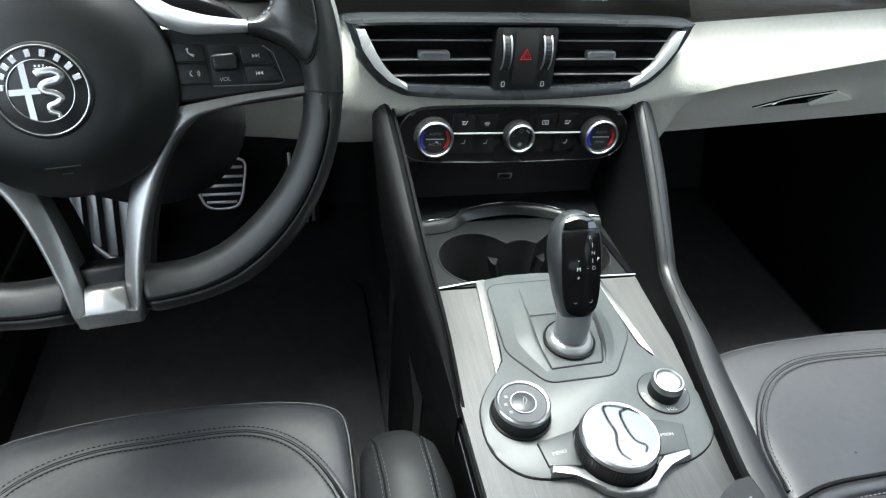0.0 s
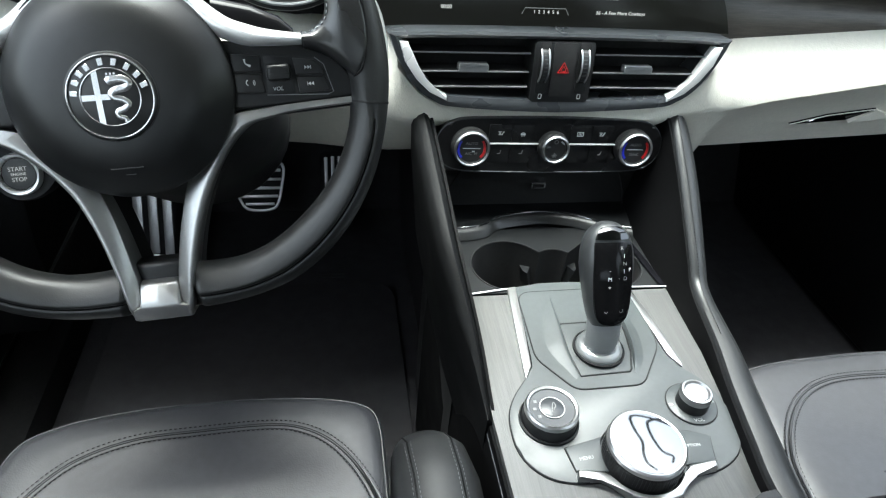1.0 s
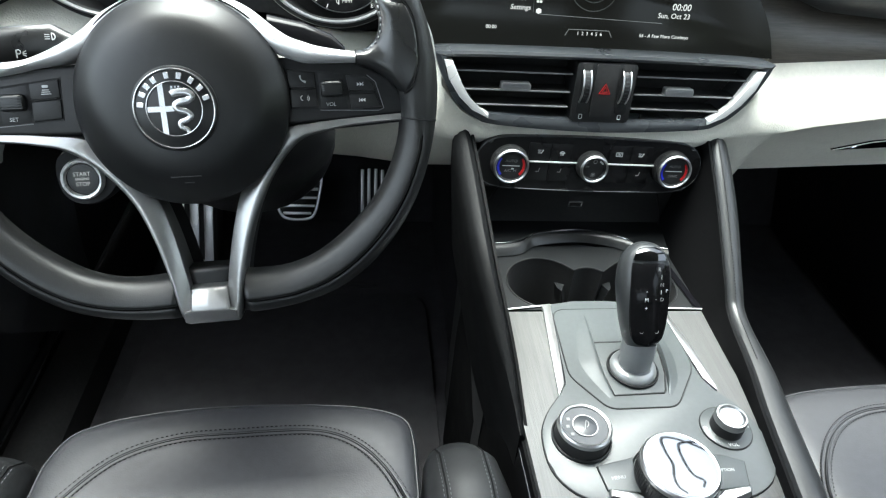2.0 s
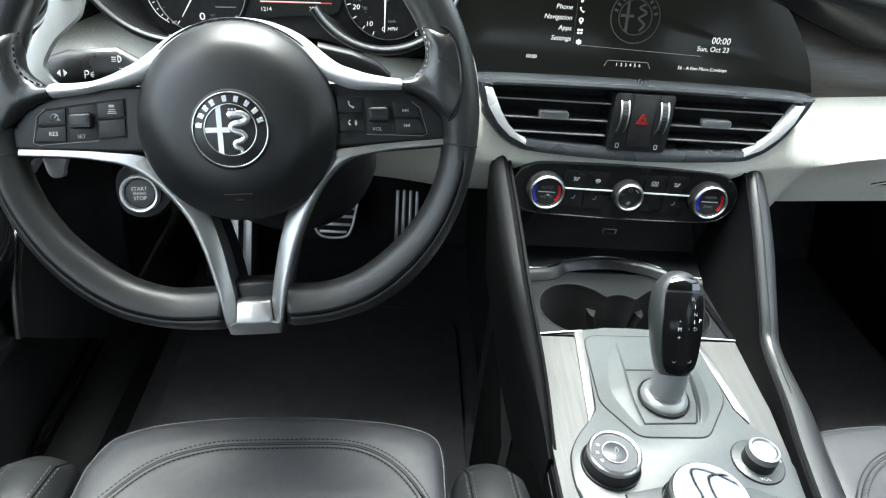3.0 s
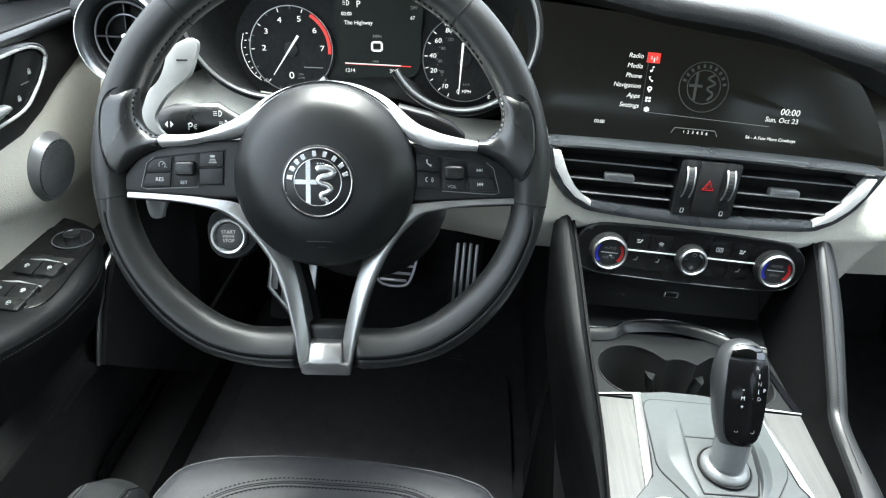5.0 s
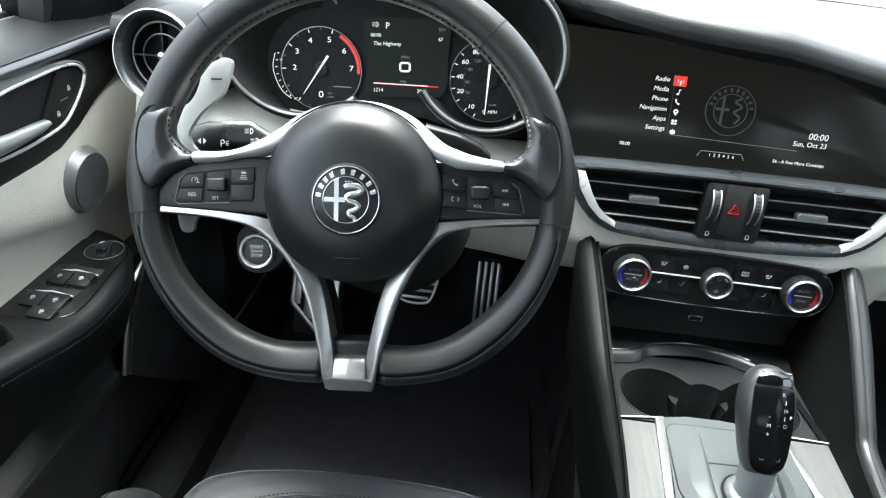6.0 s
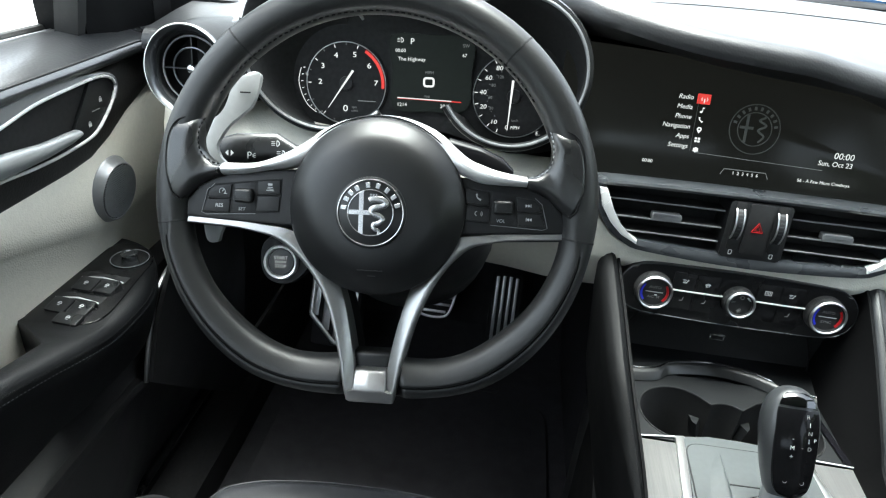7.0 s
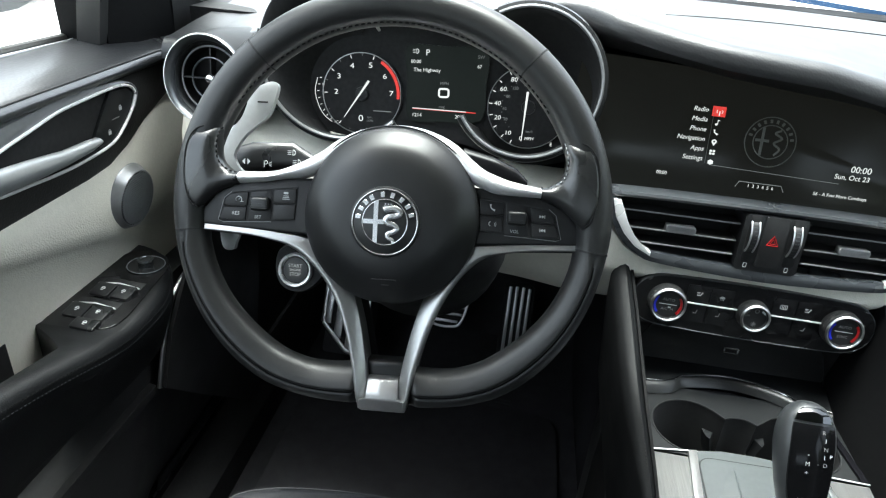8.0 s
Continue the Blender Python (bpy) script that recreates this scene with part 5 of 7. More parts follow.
for sx in (-1, 1):
    def flip(p):
        q = [(sx * x, y) for x, y in p]
        return q if sx > 0 else q[::-1]
    # thumb rest, stitched along its inner edge; right stitches coloured pale for glints on dark thread
    rings, edge_line = [], []
    for q, p, h in zip(THUMB_IN, THUMB_OUT, THUMB_MID):
        d = p - q
        zi, zo, mid = q.z, p.z, h.z
        at = [(0.10, -0.006), (0.02, -0.001), (0.0, zi - 0.0012), (0.05, zi + 0.42 * (mid - zi)), (0.13, zi + 0.72 * (mid - zi)), (0.26, zi + 0.93 * (mid - zi)), (0.42, mid), (0.58, mid * 0.97 + zo * 0.03), (0.76, mid * 0.75 + zo * 0.25), (0.90, mid * 0.40 + zo * 0.60), (0.98, zo), (1.0, zo - 0.0015), (1.0, -0.006)]
        rings.append([(sx * (q.x + d.x * k), q.y + d.y * k, z) for k, z in at])
        edge_line.append((sx * (q.x + d.x * 0.045), q.y + d.y * 0.045, zi + 0.42 * (mid - zi) + 0.0003))
    tr = part("thumb_rest", loft(rings), THUMB_LEATHER, wheel, "black leather thumb rest", angle=85)
    part("stitching", stitches(edge_line[1:], 0.0026, 0.0016, 0.0010), STITCH if sx > 0 else DARK_STITCH, wheel)
    loop = [(sx * x, y, z) for x, y, z in ((0.1430, 0.0840, 0.0075), (0.1510, 0.0835, 0.0142), (0.1610, 0.0800, 0.0170), (0.1680, 0.0690, 0.0172), (0.1705, 0.0520, 0.0170), (0.1695, 0.0350, 0.0170), (0.1650, 0.0200, 0.0166), (0.1590, 0.0150, 0.0150))]
    part("seam", tube(curve_points(loop, 8), 0.0007, 6), DARK_STITCH, wheel)
    # key pod
    pod = part("key_pod", prism(flip([(0.060, -0.004), (0.1665, 0.0015), (0.160, 0.0135), (0.148, 0.0285), (0.1285, 0.0385), (0.105, 0.0415), (0.060, 0.0450)]), -0.014, 0.0070, 0.003, 3), POD, wheel, "matt black switch pod")
    part("pod_shell", prism(flip([(0.055, -0.012), (0.1640, -0.006), (0.162, 0.010), (0.150, 0.027), (0.128, 0.036), (0.055, 0.044)]), -0.034, -0.0125, 0.004), BLACK, wheel)
    gap = flip([(0.0755, 0.0365), (0.0965, 0.0340), (0.1330, 0.0295), (0.1390, 0.0245), (0.1440, 0.0055), (0.1400, 0.0040), (0.0775, 0.0075)])
    gap_line = [(0.1330, 0.0295), (0.1390, 0.0245), (0.1440, 0.0055), (0.1400, 0.0040), (0.0980, 0.0062)]
    part("recess", prism(gap, 0.0060, 0.0074), DARK, pod)
    keys = [[(0.0768, 0.0350), (0.0958, 0.0328), (0.0962, 0.0222), (0.0772, 0.0232)], [(0.0772, 0.0216), (0.0962, 0.0206), (0.0968, 0.0078), (0.0780, 0.0090)],
            [(0.0980, 0.0326), (0.1160, 0.0304), (0.1180, 0.0062), (0.0986, 0.0074)], [(0.1180, 0.0300), (0.1325, 0.0280), (0.1372, 0.0240), (0.1385, 0.0182), (0.1192, 0.0190)], [(0.1194, 0.0172), (0.1388, 0.0164), (0.1426, 0.0064), (0.1204, 0.0060)]]
    for i, kx in enumerate(keys):
        part("key", prism(flip(kx), 0.0068, 0.0064 + (0.0022 if i != 2 else 0.0012), 0.0010), POD, pod)
    for x0, x1, y0, y1 in ((0.0790, 0.0945, 0.0226, 0.0217), (0.1202, 0.1372, 0.0186, 0.0176)):
        part("rocker_slot", tube([(sx * x0, y0, 0.0080), (sx * x1, y1, 0.0080)], 0.0006, 6), DARK, pod)
    part("pod_line", tube([(sx * x, y, 0.0071) for x, y in gap_line], 0.0004, 6), SLAT, pod)
    part("scroll_wheel", join(box(0.0162, 0.0118, 0.011, (sx * 0.1075, 0.0208, 0.0078), 0.0036, 3), *[box(0.0146, 0.0007, 0.0010, (sx * 0.1075, 0.0172 + 0.0017 * k, 0.0134 - 0.0002 * abs(k - 2))) for k in range(5)]), SATIN_BLACK, pod, "ribbed black scroll wheel")
    # bright spoke: a strip under the keys that turns down into the forked lower spoke
    far = [(0.1660, 0.0022), (0.121, 0.0002), (0.088, -0.0030), (0.072, -0.0050), (0.058, -0.0115), (0.045, -0.0270), (0.031, -0.0480), (0.0225, -0.0740), (0.0165, -0.1020), (0.0140, -0.1180), (0.0132, -0.1310), (0.0128, -0.1425)]
    near = [(0.1660, -0.0036), (0.121, -0.0062), (0.098, -0.0098), (0.084, -0.0135), (0.0720, -0.0215), (0.0590, -0.0350), (0.0460, -0.0550), (0.0355, -0.0800), (0.0275, -0.1080), (0.0245, -0.1230), (0.0225, -0.1340), (0.0205, -0.1430)]
    rows = []
    for i, (p, q) in enumerate(zip(curve_points([(*p, 0) for p in near], 5), curve_points([(*p, 0) for p in far], 5))):
        t = i / 55
        shift = 0.0045 * max(0.0, min(1.0, (t - 0.25) / 0.3))
        s = max(0.0, min(1.0, (-0.025 - q.y) / 0.110))
        z = 0.0070 + 0.0110 * s * s * (3 - 2 * s) - 0.35 * max(0.0, -0.136 - p.y)
        fall = 0.0055 * max(0.25, min(1.0, (t - 0.2) / 0.3))
        rows.append([(sx * (p.x + (q.x - p.x) * k) + shift, p.y + (q.y - p.y) * k, zz) for k, zz in ((0.0, -0.016), (0.0, z - 0.0040), (0.05, z - 0.0015), (0.14, z - 0.0002), (0.24, z), (0.34, z - fall * 0.10), (0.95, z - fall), (1.0, z - fall - 0.0012), (1.0, -0.016))])
    part("spoke", loft(rows), SPOKE, wheel, "satin aluminium spoke", angle=50)
    back = [[r[1], r[-2]] for r in rows if r[1][1] < -0.016]
    part("spoke_back", loft([[(a[0], a[1], -0.014), (b[0], b[1], -0.014), (b[0] * 0.94 + a[0] * 0.06, b[1], -0.046), (a[0] * 0.94 + b[0] * 0.06, a[1], -0.046)] for a, b in back]), DARK, wheel, "matt black back of the spoke", angle=50)
foot = []
for y, half, w0 in ((-0.1185, 0.0128, 0.0020), (-0.1195, 0.0130, 0.0110), (-0.1212, 0.0132, 0.0132), (-0.1335, 0.0138, 0.0186), (-0.1352, 0.0140, 0.0190), (-0.1368, 0.0195, 0.0186), (-0.1450, 0.0200, 0.0158), (-0.1484, 0.0192, 0.0085), (-0.1498, 0.0184, -0.010)):
    foot.append([(c * half + 0.0045, y, w0 - d) for c, d in ((-1, 0.012), (-1, 0.002), (-0.92, 0.0), (0, -0.0002), (0.92, 0.0), (1, 0.002), (1, 0.012))])
part("foot_plate", loft(foot), SPOKE, wheel, "bright aluminium foot plate", angle=50)
part("foot_filler", prism([(-0.0125, -0.106), (-0.0095, -0.128), (0.0185, -0.128), (0.0215, -0.106)], -0.016, 0.0030, 0.006, 4), RIM_LEATHER, wheel)
# one silver collar runs over the hub and out along both upper spokes
HX, HY, HUB = 0.0046, 0.0165, 0.0725
TOP_EDGE = curve_points([(x, y, 0) for x, y in ((-0.1262, 0.0475), (-0.1056, 0.0480), (-0.0910, 0.0507), (-0.0719, 0.0588), (-0.0577, 0.0675), (-0.0438, 0.0780), (-0.0250, 0.0868), (-0.0016, 0.0918), (0.0221, 0.0908),
                                                (0.0411, 0.0853), (0.0556, 0.0776), (0.0703, 0.0650), (0.0800, 0.0581), (0.0895, 0.0544), (0.0989, 0.0512), (0.1129, 0.0483), (0.1262, 0.0462))], 5)
LOW_EDGE = curve_points([(x, y, 0) for x, y in ((-0.1262, 0.0372), (-0.1045, 0.0395), (-0.0887, 0.0425), (-0.0690, 0.0460), (-0.0530, 0.0525), (-0.0410, 0.0670), (-0.0220, 0.0790), (0.0, 0.0843), (0.0220, 0.0820),
                                                (0.0416, 0.0735), (0.0543, 0.0629), (0.0655, 0.0500), (0.0775, 0.0435), (0.0885, 0.0397), (0.0989, 0.0388), (0.1129, 0.0384), (0.1262, 0.0381))], 5)
rows = []
for i, (q, p) in enumerate(zip(TOP_EDGE, LOW_EDGE)):
    # flat over the hub, rounded along the spokes
    s = max(0.0, min(1.0, (abs((q.x + p.x) / 2 - HX) - 0.045) / 0.030))
    s = s * s * (3 - 2 * s)
    lo, mid, hi = 0.0105 - 0.0010 * s, 0.0118 + 0.0034 * s, 0.0040 + 0.0025 * s
    rows.append([(p.x, p.y, -0.010), (p.x, p.y, lo - 0.0015), *[(p.x + (q.x - p.x) * k, p.y + (q.y - p.y) * k, zz) for k, zz in ((0.06, lo), (0.20, lo * 0.4 + mid * 0.6), (0.42, mid), (0.62, mid * 0.93 + hi * 0.07), (0.80, mid * 0.68 + hi * 0.32), (0.93, mid * 0.3 + hi * 0.7))], (q.x, q.y, hi - 0.001), (q.x, q.y, -0.012)])
part("collar", loft(rows), COLLAR, wheel, "pale silver collar and upper spokes", angle=70)
for sx in (-1, 1):
    part("seam", tube([(sx * 0.1262, 0.0376, 0.0082), (sx * 0.1264, 0.0400, 0.0142), (sx * 0.1265, 0.0425, 0.0152), (sx * 0.1264, 0.0455, 0.0110), (sx * 0.1262, 0.0470, 0.0050)], 0.0006, 6), DARK, wheel)
part("airbag_cover", lathe([(0.0, 0.0325), (0.020, 0.0323), (0.036, 0.0317), (0.046, 0.0303), (0.053, 0.0281), (0.058, 0.0251), (0.0630, 0.0211), (0.0680, 0.0168), (0.0715, 0.0136), (0.0724, 0.0120), (HUB, 0.0), (0.068, -0.020)], 112, (HX, HY, 0)), HUB_LEATHER, wheel, "round black airbag cover", angle=75)
part("column_boss", lathe([(0.062, -0.018), (0.058, -0.035), (0.050, -0.06), (0.0, -0.06)], 40, (HX, HY, 0)), BLACK, wheel)
part("hub_seam", ring(HUB + 0.0012, 0.0008, 48, 6, (HX, HY, 0.0112), 40, 96), DARK, wheel)
# round crest
EX, EY = 0.0034, 0.0122
em = part("crest", lathe([(0.0285, 0.0305), (0.0282, 0.0330), (0.0270, 0.0338), (0.0, 0.0338)], 72, (EX, EY, 0)), SATIN_BLACK, wheel, "round black and silver crest")
part("crest_ring", join(ring(0.0260, 0.0007, 72, 8, (EX, EY, 0.0340)), ring(0.0180, 0.0005, 64, 8, (EX, EY, 0.0340))), CREST, em)
for a in (171, 153, 137, 121, 97, 76, 55, 36, 17):
    part("bar", box(0.0034, 0.0046, 0.0006, (EX + 0.0219 * math.cos(radians(a)), EY + 0.0219 * math.sin(radians(a)), 0.0341), 0.0003, 1, turn=pose(0, 0, 0, 0, 0, a - 90)), CREST, em)
part("cross", join(prism([(EX - 0.0092, EY + 0.0152), (EX - 0.0056, EY + 0.0168), (EX - 0.0056, EY - 0.0168), (EX - 0.0092, EY - 0.0152)], 0.0337, 0.0344), prism(rounded(0.0170, 0.0036, 0.0003, 1, at=(EX - 0.0088, EY + 0.0002)), 0.0337, 0.0343)), CREST, em, "silver cross")
sn = curve_points([(EX + x, EY + y, 0.0340) for x, y in ((-0.0010, 0.0092), (0.0020, 0.0104), (0.0080, 0.0106), (0.0118, 0.0084), (0.0098, 0.0054), (0.0040, 0.0042), (0.0008, 0.0022), (0.0020, -0.0006), (0.0070, -0.0022), (0.0098, -0.0050),
                                                     (0.0070, -0.0078), (0.0028, -0.0092), (0.0030, -0.0122), (0.0066, -0.0138), (0.0070, -0.0160))], 5)
part("band", tube(sn, [0.0026 - 0.0013 * (k / len(sn)) ** 2 for k in range(len(sn))], 8, flat=0.35), CREST, em, "silver curling band")
part("crown", join(*[box(0.0012, 0.0013, 0.0006, (EX + 0.0022 + 0.0022 * k, EY + 0.0143, 0.0341)) for k in (-1, 0, 1)], box(0.0064, 0.0007, 0.0006, (EX + 0.0022, EY + 0.0128, 0.0341))), CREST, em)
for dx, dy, w in ((-0.0010, -0.0505, 0.020), (0.0, -0.0550, 0.006)):
    part("cover_mark", tube([(HX + dx - w / 2, HY + dy, 0.0293 if dy > -0.052 else 0.0268), (HX + dx + w / 2, HY + dy, 0.0293 if dy > -0.052 else 0.0268)], 0.0005, 5), BLACK, wheel)
# key markings
for word, x, y, s in (("RES", -0.1285, 0.0118, 0.0043), ("SET", -0.1095, 0.0095, 0.0038), ("VOL", 0.1060, 0.0098, 0.0038)):
    lettering(word, s, MARK, wheel, x, y, 0.0089 if word == "RES" else 0.0080, slant=0.1)
def skip_icon(sgn):
    return join(*[prism([(sgn * (k - 0.0024), 0.0016), (sgn * (k - 0.0024), -0.0016), (sgn * k, 0)][::sgn], 0, 0.0004) for k in (0.0, 0.0026)], box(0.0005, 0.0034, 0.0004, (sgn * 0.0030, 0, 0.0002)))
part("symbol", skip_icon(1), MARK, wheel, "", pose(0.1275, 0.0232, 0.0087) @ Matrix.Diagonal((0.8, 0.8, 1, 1)))
part("symbol", skip_icon(-1), MARK, wheel, "", pose(0.1290, 0.0120, 0.0087) @ Matrix.Diagonal((0.8, 0.8, 1, 1)))
part("symbol", tube(curve_points([(-0.0022, 0.0030, 0), (-0.0016, -0.0005, 0), (0.0022, -0.0028, 0)], 4), [0.0010, 0.0008, 0.0006, 0.0005, 0.0005, 0.0005, 0.0007, 0.0009, 0.0010], 6, flat=0.3), MARK, wheel, "", pose(0.0875, 0.0285, 0.0088) @ Matrix.Diagonal((0.85, 0.85, 1, 1)))
part("symbol", join(ring(0.0020, 0.0004, 12, 5, (-0.001, 0, 0), 100, 160), ring(0.0016, 0.0003, 8, 5, (0.0012, -0.0003, 0), -50, 100), ring(0.0028, 0.0003, 8, 5, (0.0012, -0.0003, 0), -50, 100)), MARK, wheel, "", pose(0.0875, 0.0152, 0.0088) @ Matrix.Diagonal((0.85, 0.85, 1, 1)))
part("symbol", join(ring(0.0030, 0.0004, 16, 5, (0, 0, 0), -30, 240), tube([(0, 0, 0), (0.0020, 0.0024, 0)], 0.0004, 5), box(0.0030, 0.0006, 0.0004, (0.003, -0.002, 0))), MARK, wheel, "", pose(-0.1260, 0.0235, 0.0088) @ Matrix.Diagonal((0.85, 0.85, 1, 1)))
part("symbol", join(box(0.0046, 0.0022, 0.0004, (0, 0.0022, 0), 0.0004, 1), box(0.0052, 0.0006, 0.0004, (0, -0.0006, 0)), box(0.0064, 0.0006, 0.0004, (0, -0.0022, 0)), box(0.0076, 0.0006, 0.0004, (0, -0.0038, 0))), MARK, wheel, "", pose(-0.0855, 0.0290, 0.0088) @ Matrix.Diagonal((0.85, 0.85, 1, 1)))
# start button on its own boss
sb = part("start_boss", loft([[(x * s + 0.0, y * s, z) for x, y in flat_curve([(-0.024, 0.020), (0.0, 0.030), (0.030, 0.026), (0.034, 0.0), (0.016, -0.022), (-0.008, -0.026), (-0.024, -0.012)], 4)] for s, z in ((0.96, -0.020), (1.0, -0.006), (0.93, 0.0))]), DARK, wheel, "", pose(-0.0855, -0.0370, -0.030) @ Matrix.Diagonal((0.80, 0.80, 1, 1)))
part("button_ring", lathe([(0.0196, -0.001), (0.0194, 0.0035), (0.0182, 0.0056), (0.0162, 0.0050), (0.0150, 0.002)], 48), TRIM, sb, "satin ring of the start button", pose(-0.001, -0.0005, 0))
st = part("start_button", lathe([(0.0146, 0.0), (0.0142, 0.0022), (0.0, 0.0028)], 44), BLACK, sb, "round black engine start button", pose(-0.001, -0.0005, 0))
for word, y, s in (("START", 0.0046, 0.0054), ("ENGINE", 0.0, 0.0036), ("STOP", -0.0049, 0.0054)):
    t = lettering(word, s, LIT_SOFT, sb, -0.001, y - 0.0005, 0.0030)

# shift paddles and stalks on the column
def paddle(sx):
    ob = thing("shift_paddle", "matt aluminium shift paddle behind the steering wheel", "shift paddle", WM @ pose(0, 0, -0.037), "shift paddles")
    p = [(-0.1395, 0.1080), (-0.1375, 0.1195), (-0.1360, 0.1215), (-0.1210, 0.1290), (-0.1145, 0.1298), (-0.1112, 0.1270), (-0.1120, 0.1190), (-0.1165, 0.1050), (-0.1200, 0.0985), (-0.1300, 0.0900), (-0.1390, 0.0820), (-0.1460, 0.0720), (-0.1498, 0.0630), (-0.1460, 0.0535), (-0.1380, 0.0420), (-0.1400, 0.0),
         (-0.1450, -0.0150), (-0.1470, -0.0225), (-0.1550, -0.0230), (-0.1590, -0.0150), (-0.1620, 0.010), (-0.1640, 0.0400), (-0.1615, 0.0660), (-0.1540, 0.0850), (-0.1450, 0.0950)]
    p = [(-sx * x + (0.026 if sx > 0 else 0), y if sx < 0 else y * 0.9) for x, y in p]
    bm = prism(flat_curve(p if sx < 0 else p[::-1], 3), -0.004, 0.0025, 0.0018, 3)
    bl = part("blade", bm, PADDLE, ob)
    part("symbol", box(0.0095, 0.0013, 0.0004, (sx * 0.1245 + (0.026 if sx > 0 else 0), 0.1115 if sx < 0 else 0.1, 0.0026)), DARK, bl, "black minus mark" if sx < 0 else "black plus mark")
    part("arm", box(0.12, 0.02, 0.008, (sx * 0.095, 0.005, -0.010), 0.003), BLACK, ob)


paddle(-1)
paddle(1)
col = thing("steering_column", "black steering column shroud with wiper and lamp stalks", "steering column", axes((-0.392, 0.10, 0.70), TILT_X, 24))
part("shroud", loft([[(w * math.cos(a), h * math.sin(a) + dy, z) for a in [2 * math.pi * k / 32 for k in range(32)]] for w, h, dy, z in ((0.060, 0.050, 0.0, 0.035), (0.090, 0.062, -0.006, 0.0), (0.098, 0.070, -0.018, -0.06), (0.095, 0.085, -0.030, -0.16))]), BLACK, col)
sk = part("lamp_stalk", loft([[(x, cy + h * math.sin(a), z0 + d * math.cos(a)) for a in [2 * math.pi * k / 16 for k in range(16)]] for x, cy, h, z0, d in ((-0.060, 0.054, 0.007, 0.0, 0.008), (-0.094, 0.055, 0.0085, 0.004, 0.007), (-0.102, 0.0570, 0.0110, 0.005, 0.006), (-0.112, 0.0590, 0.0150, 0.006, 0.006), (-0.150, 0.0570, 0.0150, 0.010, 0.006), (-0.172, 0.053, 0.0115, 0.012, 0.005), (-0.180, 0.052, 0.006, 0.013, 0.003))]), SATIN_BLACK, col, "black lamp stalk with white symbols")
part("symbol", join(prism([(-0.004, 0), (-0.0012, 0.0028), (-0.0012, -0.0028)], 0, 0.0004), prism([(0.004, 0), (0.0012, -0.0028), (0.0012, 0.0028)], 0, 0.0004)), MARK, sk, "", pose(-0.154, 0.053, 0.0166))
part("symbol", join(box(0.0008, 0.006, 0.0004, (-0.003, 0, 0)), ring(0.0016, 0.0004, 10, 5, (-0.0015, 0.0014, 0)), *[box(0.0028, 0.0006, 0.0004, (0.0028, 0.0008 * k, 0), turn=pose(0, 0, 0, 0, 0, 14 * k)) for k in (-1.8, 0, 1.8)]), MARK, sk, "", pose(-0.134, 0.0515, 0.0150))
for yy in (0.0635, 0.0545):
    part("symbol", join(ring(0.0024, 0.0005, 12, 5, (0.001, 0, 0), -90, 180), box(0.0006, 0.0048, 0.0004, (0.001, 0, 0)), *[box(0.0036, 0.0006, 0.0004, (-0.0024, 0.0016 * k, 0)) for k in (-1, 0, 1)]), MARK, sk, "", pose(-0.1115 + (0.0635 - yy) * 0.6, yy, 0.0125))
part("wiper_stalk", loft([[(x, cy + h * math.sin(a), z0 + d * math.cos(a)) for a in [2 * math.pi * k / 16 for k in range(16)]] for x, cy, h, z0, d in ((0.050, 0.064, 0.015, -0.02, 0.008), (0.080, 0.057, 0.0145, -0.02, 0.008), (0.102, 0.049, 0.012, -0.018, 0.007), (0.113, 0.044, 0.006, -0.017, 0.003))]), KNOB_GLOSS, col, "black wiper stalk")

# ---- instrument cluster ----
cl = thing("instrument_cluster", "twin-dial instrument cluster with a central display under a black hood", "instrument cluster", axes((-0.395, 0.325, 0.765), TILT_X, 10))
part("back_panel", prism(flat_curve([(-0.20, 0.0), (-0.18, 0.08), (-0.10, 0.11), (0.0, 0.10), (0.10, 0.11), (0.18, 0.08), (0.19, 0.0), (0.17, -0.06), (0.10, -0.075), (0.0, -0.05), (-0.10, -0.075), (-0.17, -0.06)], 4), -0.02, -0.003), DARK, cl)
for back, front, a0, a1 in (((-0.101, 0.005, 0.066), (-0.112, 0.049, 0.092), 88, 305), ((0.103, -0.003, 0.064), (0.0985, 0.0255, 0.0805), -150, 112)):
    walls = []
    for k in range(61):
        a = radians(a0 + (a1 - a0) * k / 60)
        row = []
        for t, grow, z in ((0.0, 0.0, -0.003), (0.35, 0.0, 0.020), (0.8, 0.0, 0.050), (1.0, -0.0005, 0.0595), (1.0, 0.003, 0.0595), (1.0, 0.0045, 0.052), (0.6, 0.006, 0.0), (0.5, 0.006, -0.01)):
            cx, cy, R = [b + (f - b) * t for b, f in zip(back, front)]
            row.append((cx + (R + grow) * math.cos(a), cy + (R + grow) * math.sin(a), z))
        walls.append(row)
    tub = part("dial_tube", loft(walls), DARK, cl, "deep black dial tube", angle=60)
    cx, cy, R = front
    if cx < 0:
        part("tube_trim", ring(R + 0.001, 0.0021, 60, 8, (cx, cy, 0.0600), 165, 145), SATIN, tub, "bright satin lower rim")
        part("tube_lip", ring(R + 0.003, 0.0050, 60, 8, (cx, cy, 0.0545), 165, 145), SATIN_BLACK, tub)
    else:
        part("tube_trim", ring(R + 0.001, 0.0019, 60, 8, (cx, cy, 0.0600), -152, 268), BAND_GREY, tub, "satin rim")
        part("tube_lip", ring(R + 0.003, 0.0050, 60, 8, (cx, cy, 0.0545), -152, 268), SATIN_BLACK, tub)
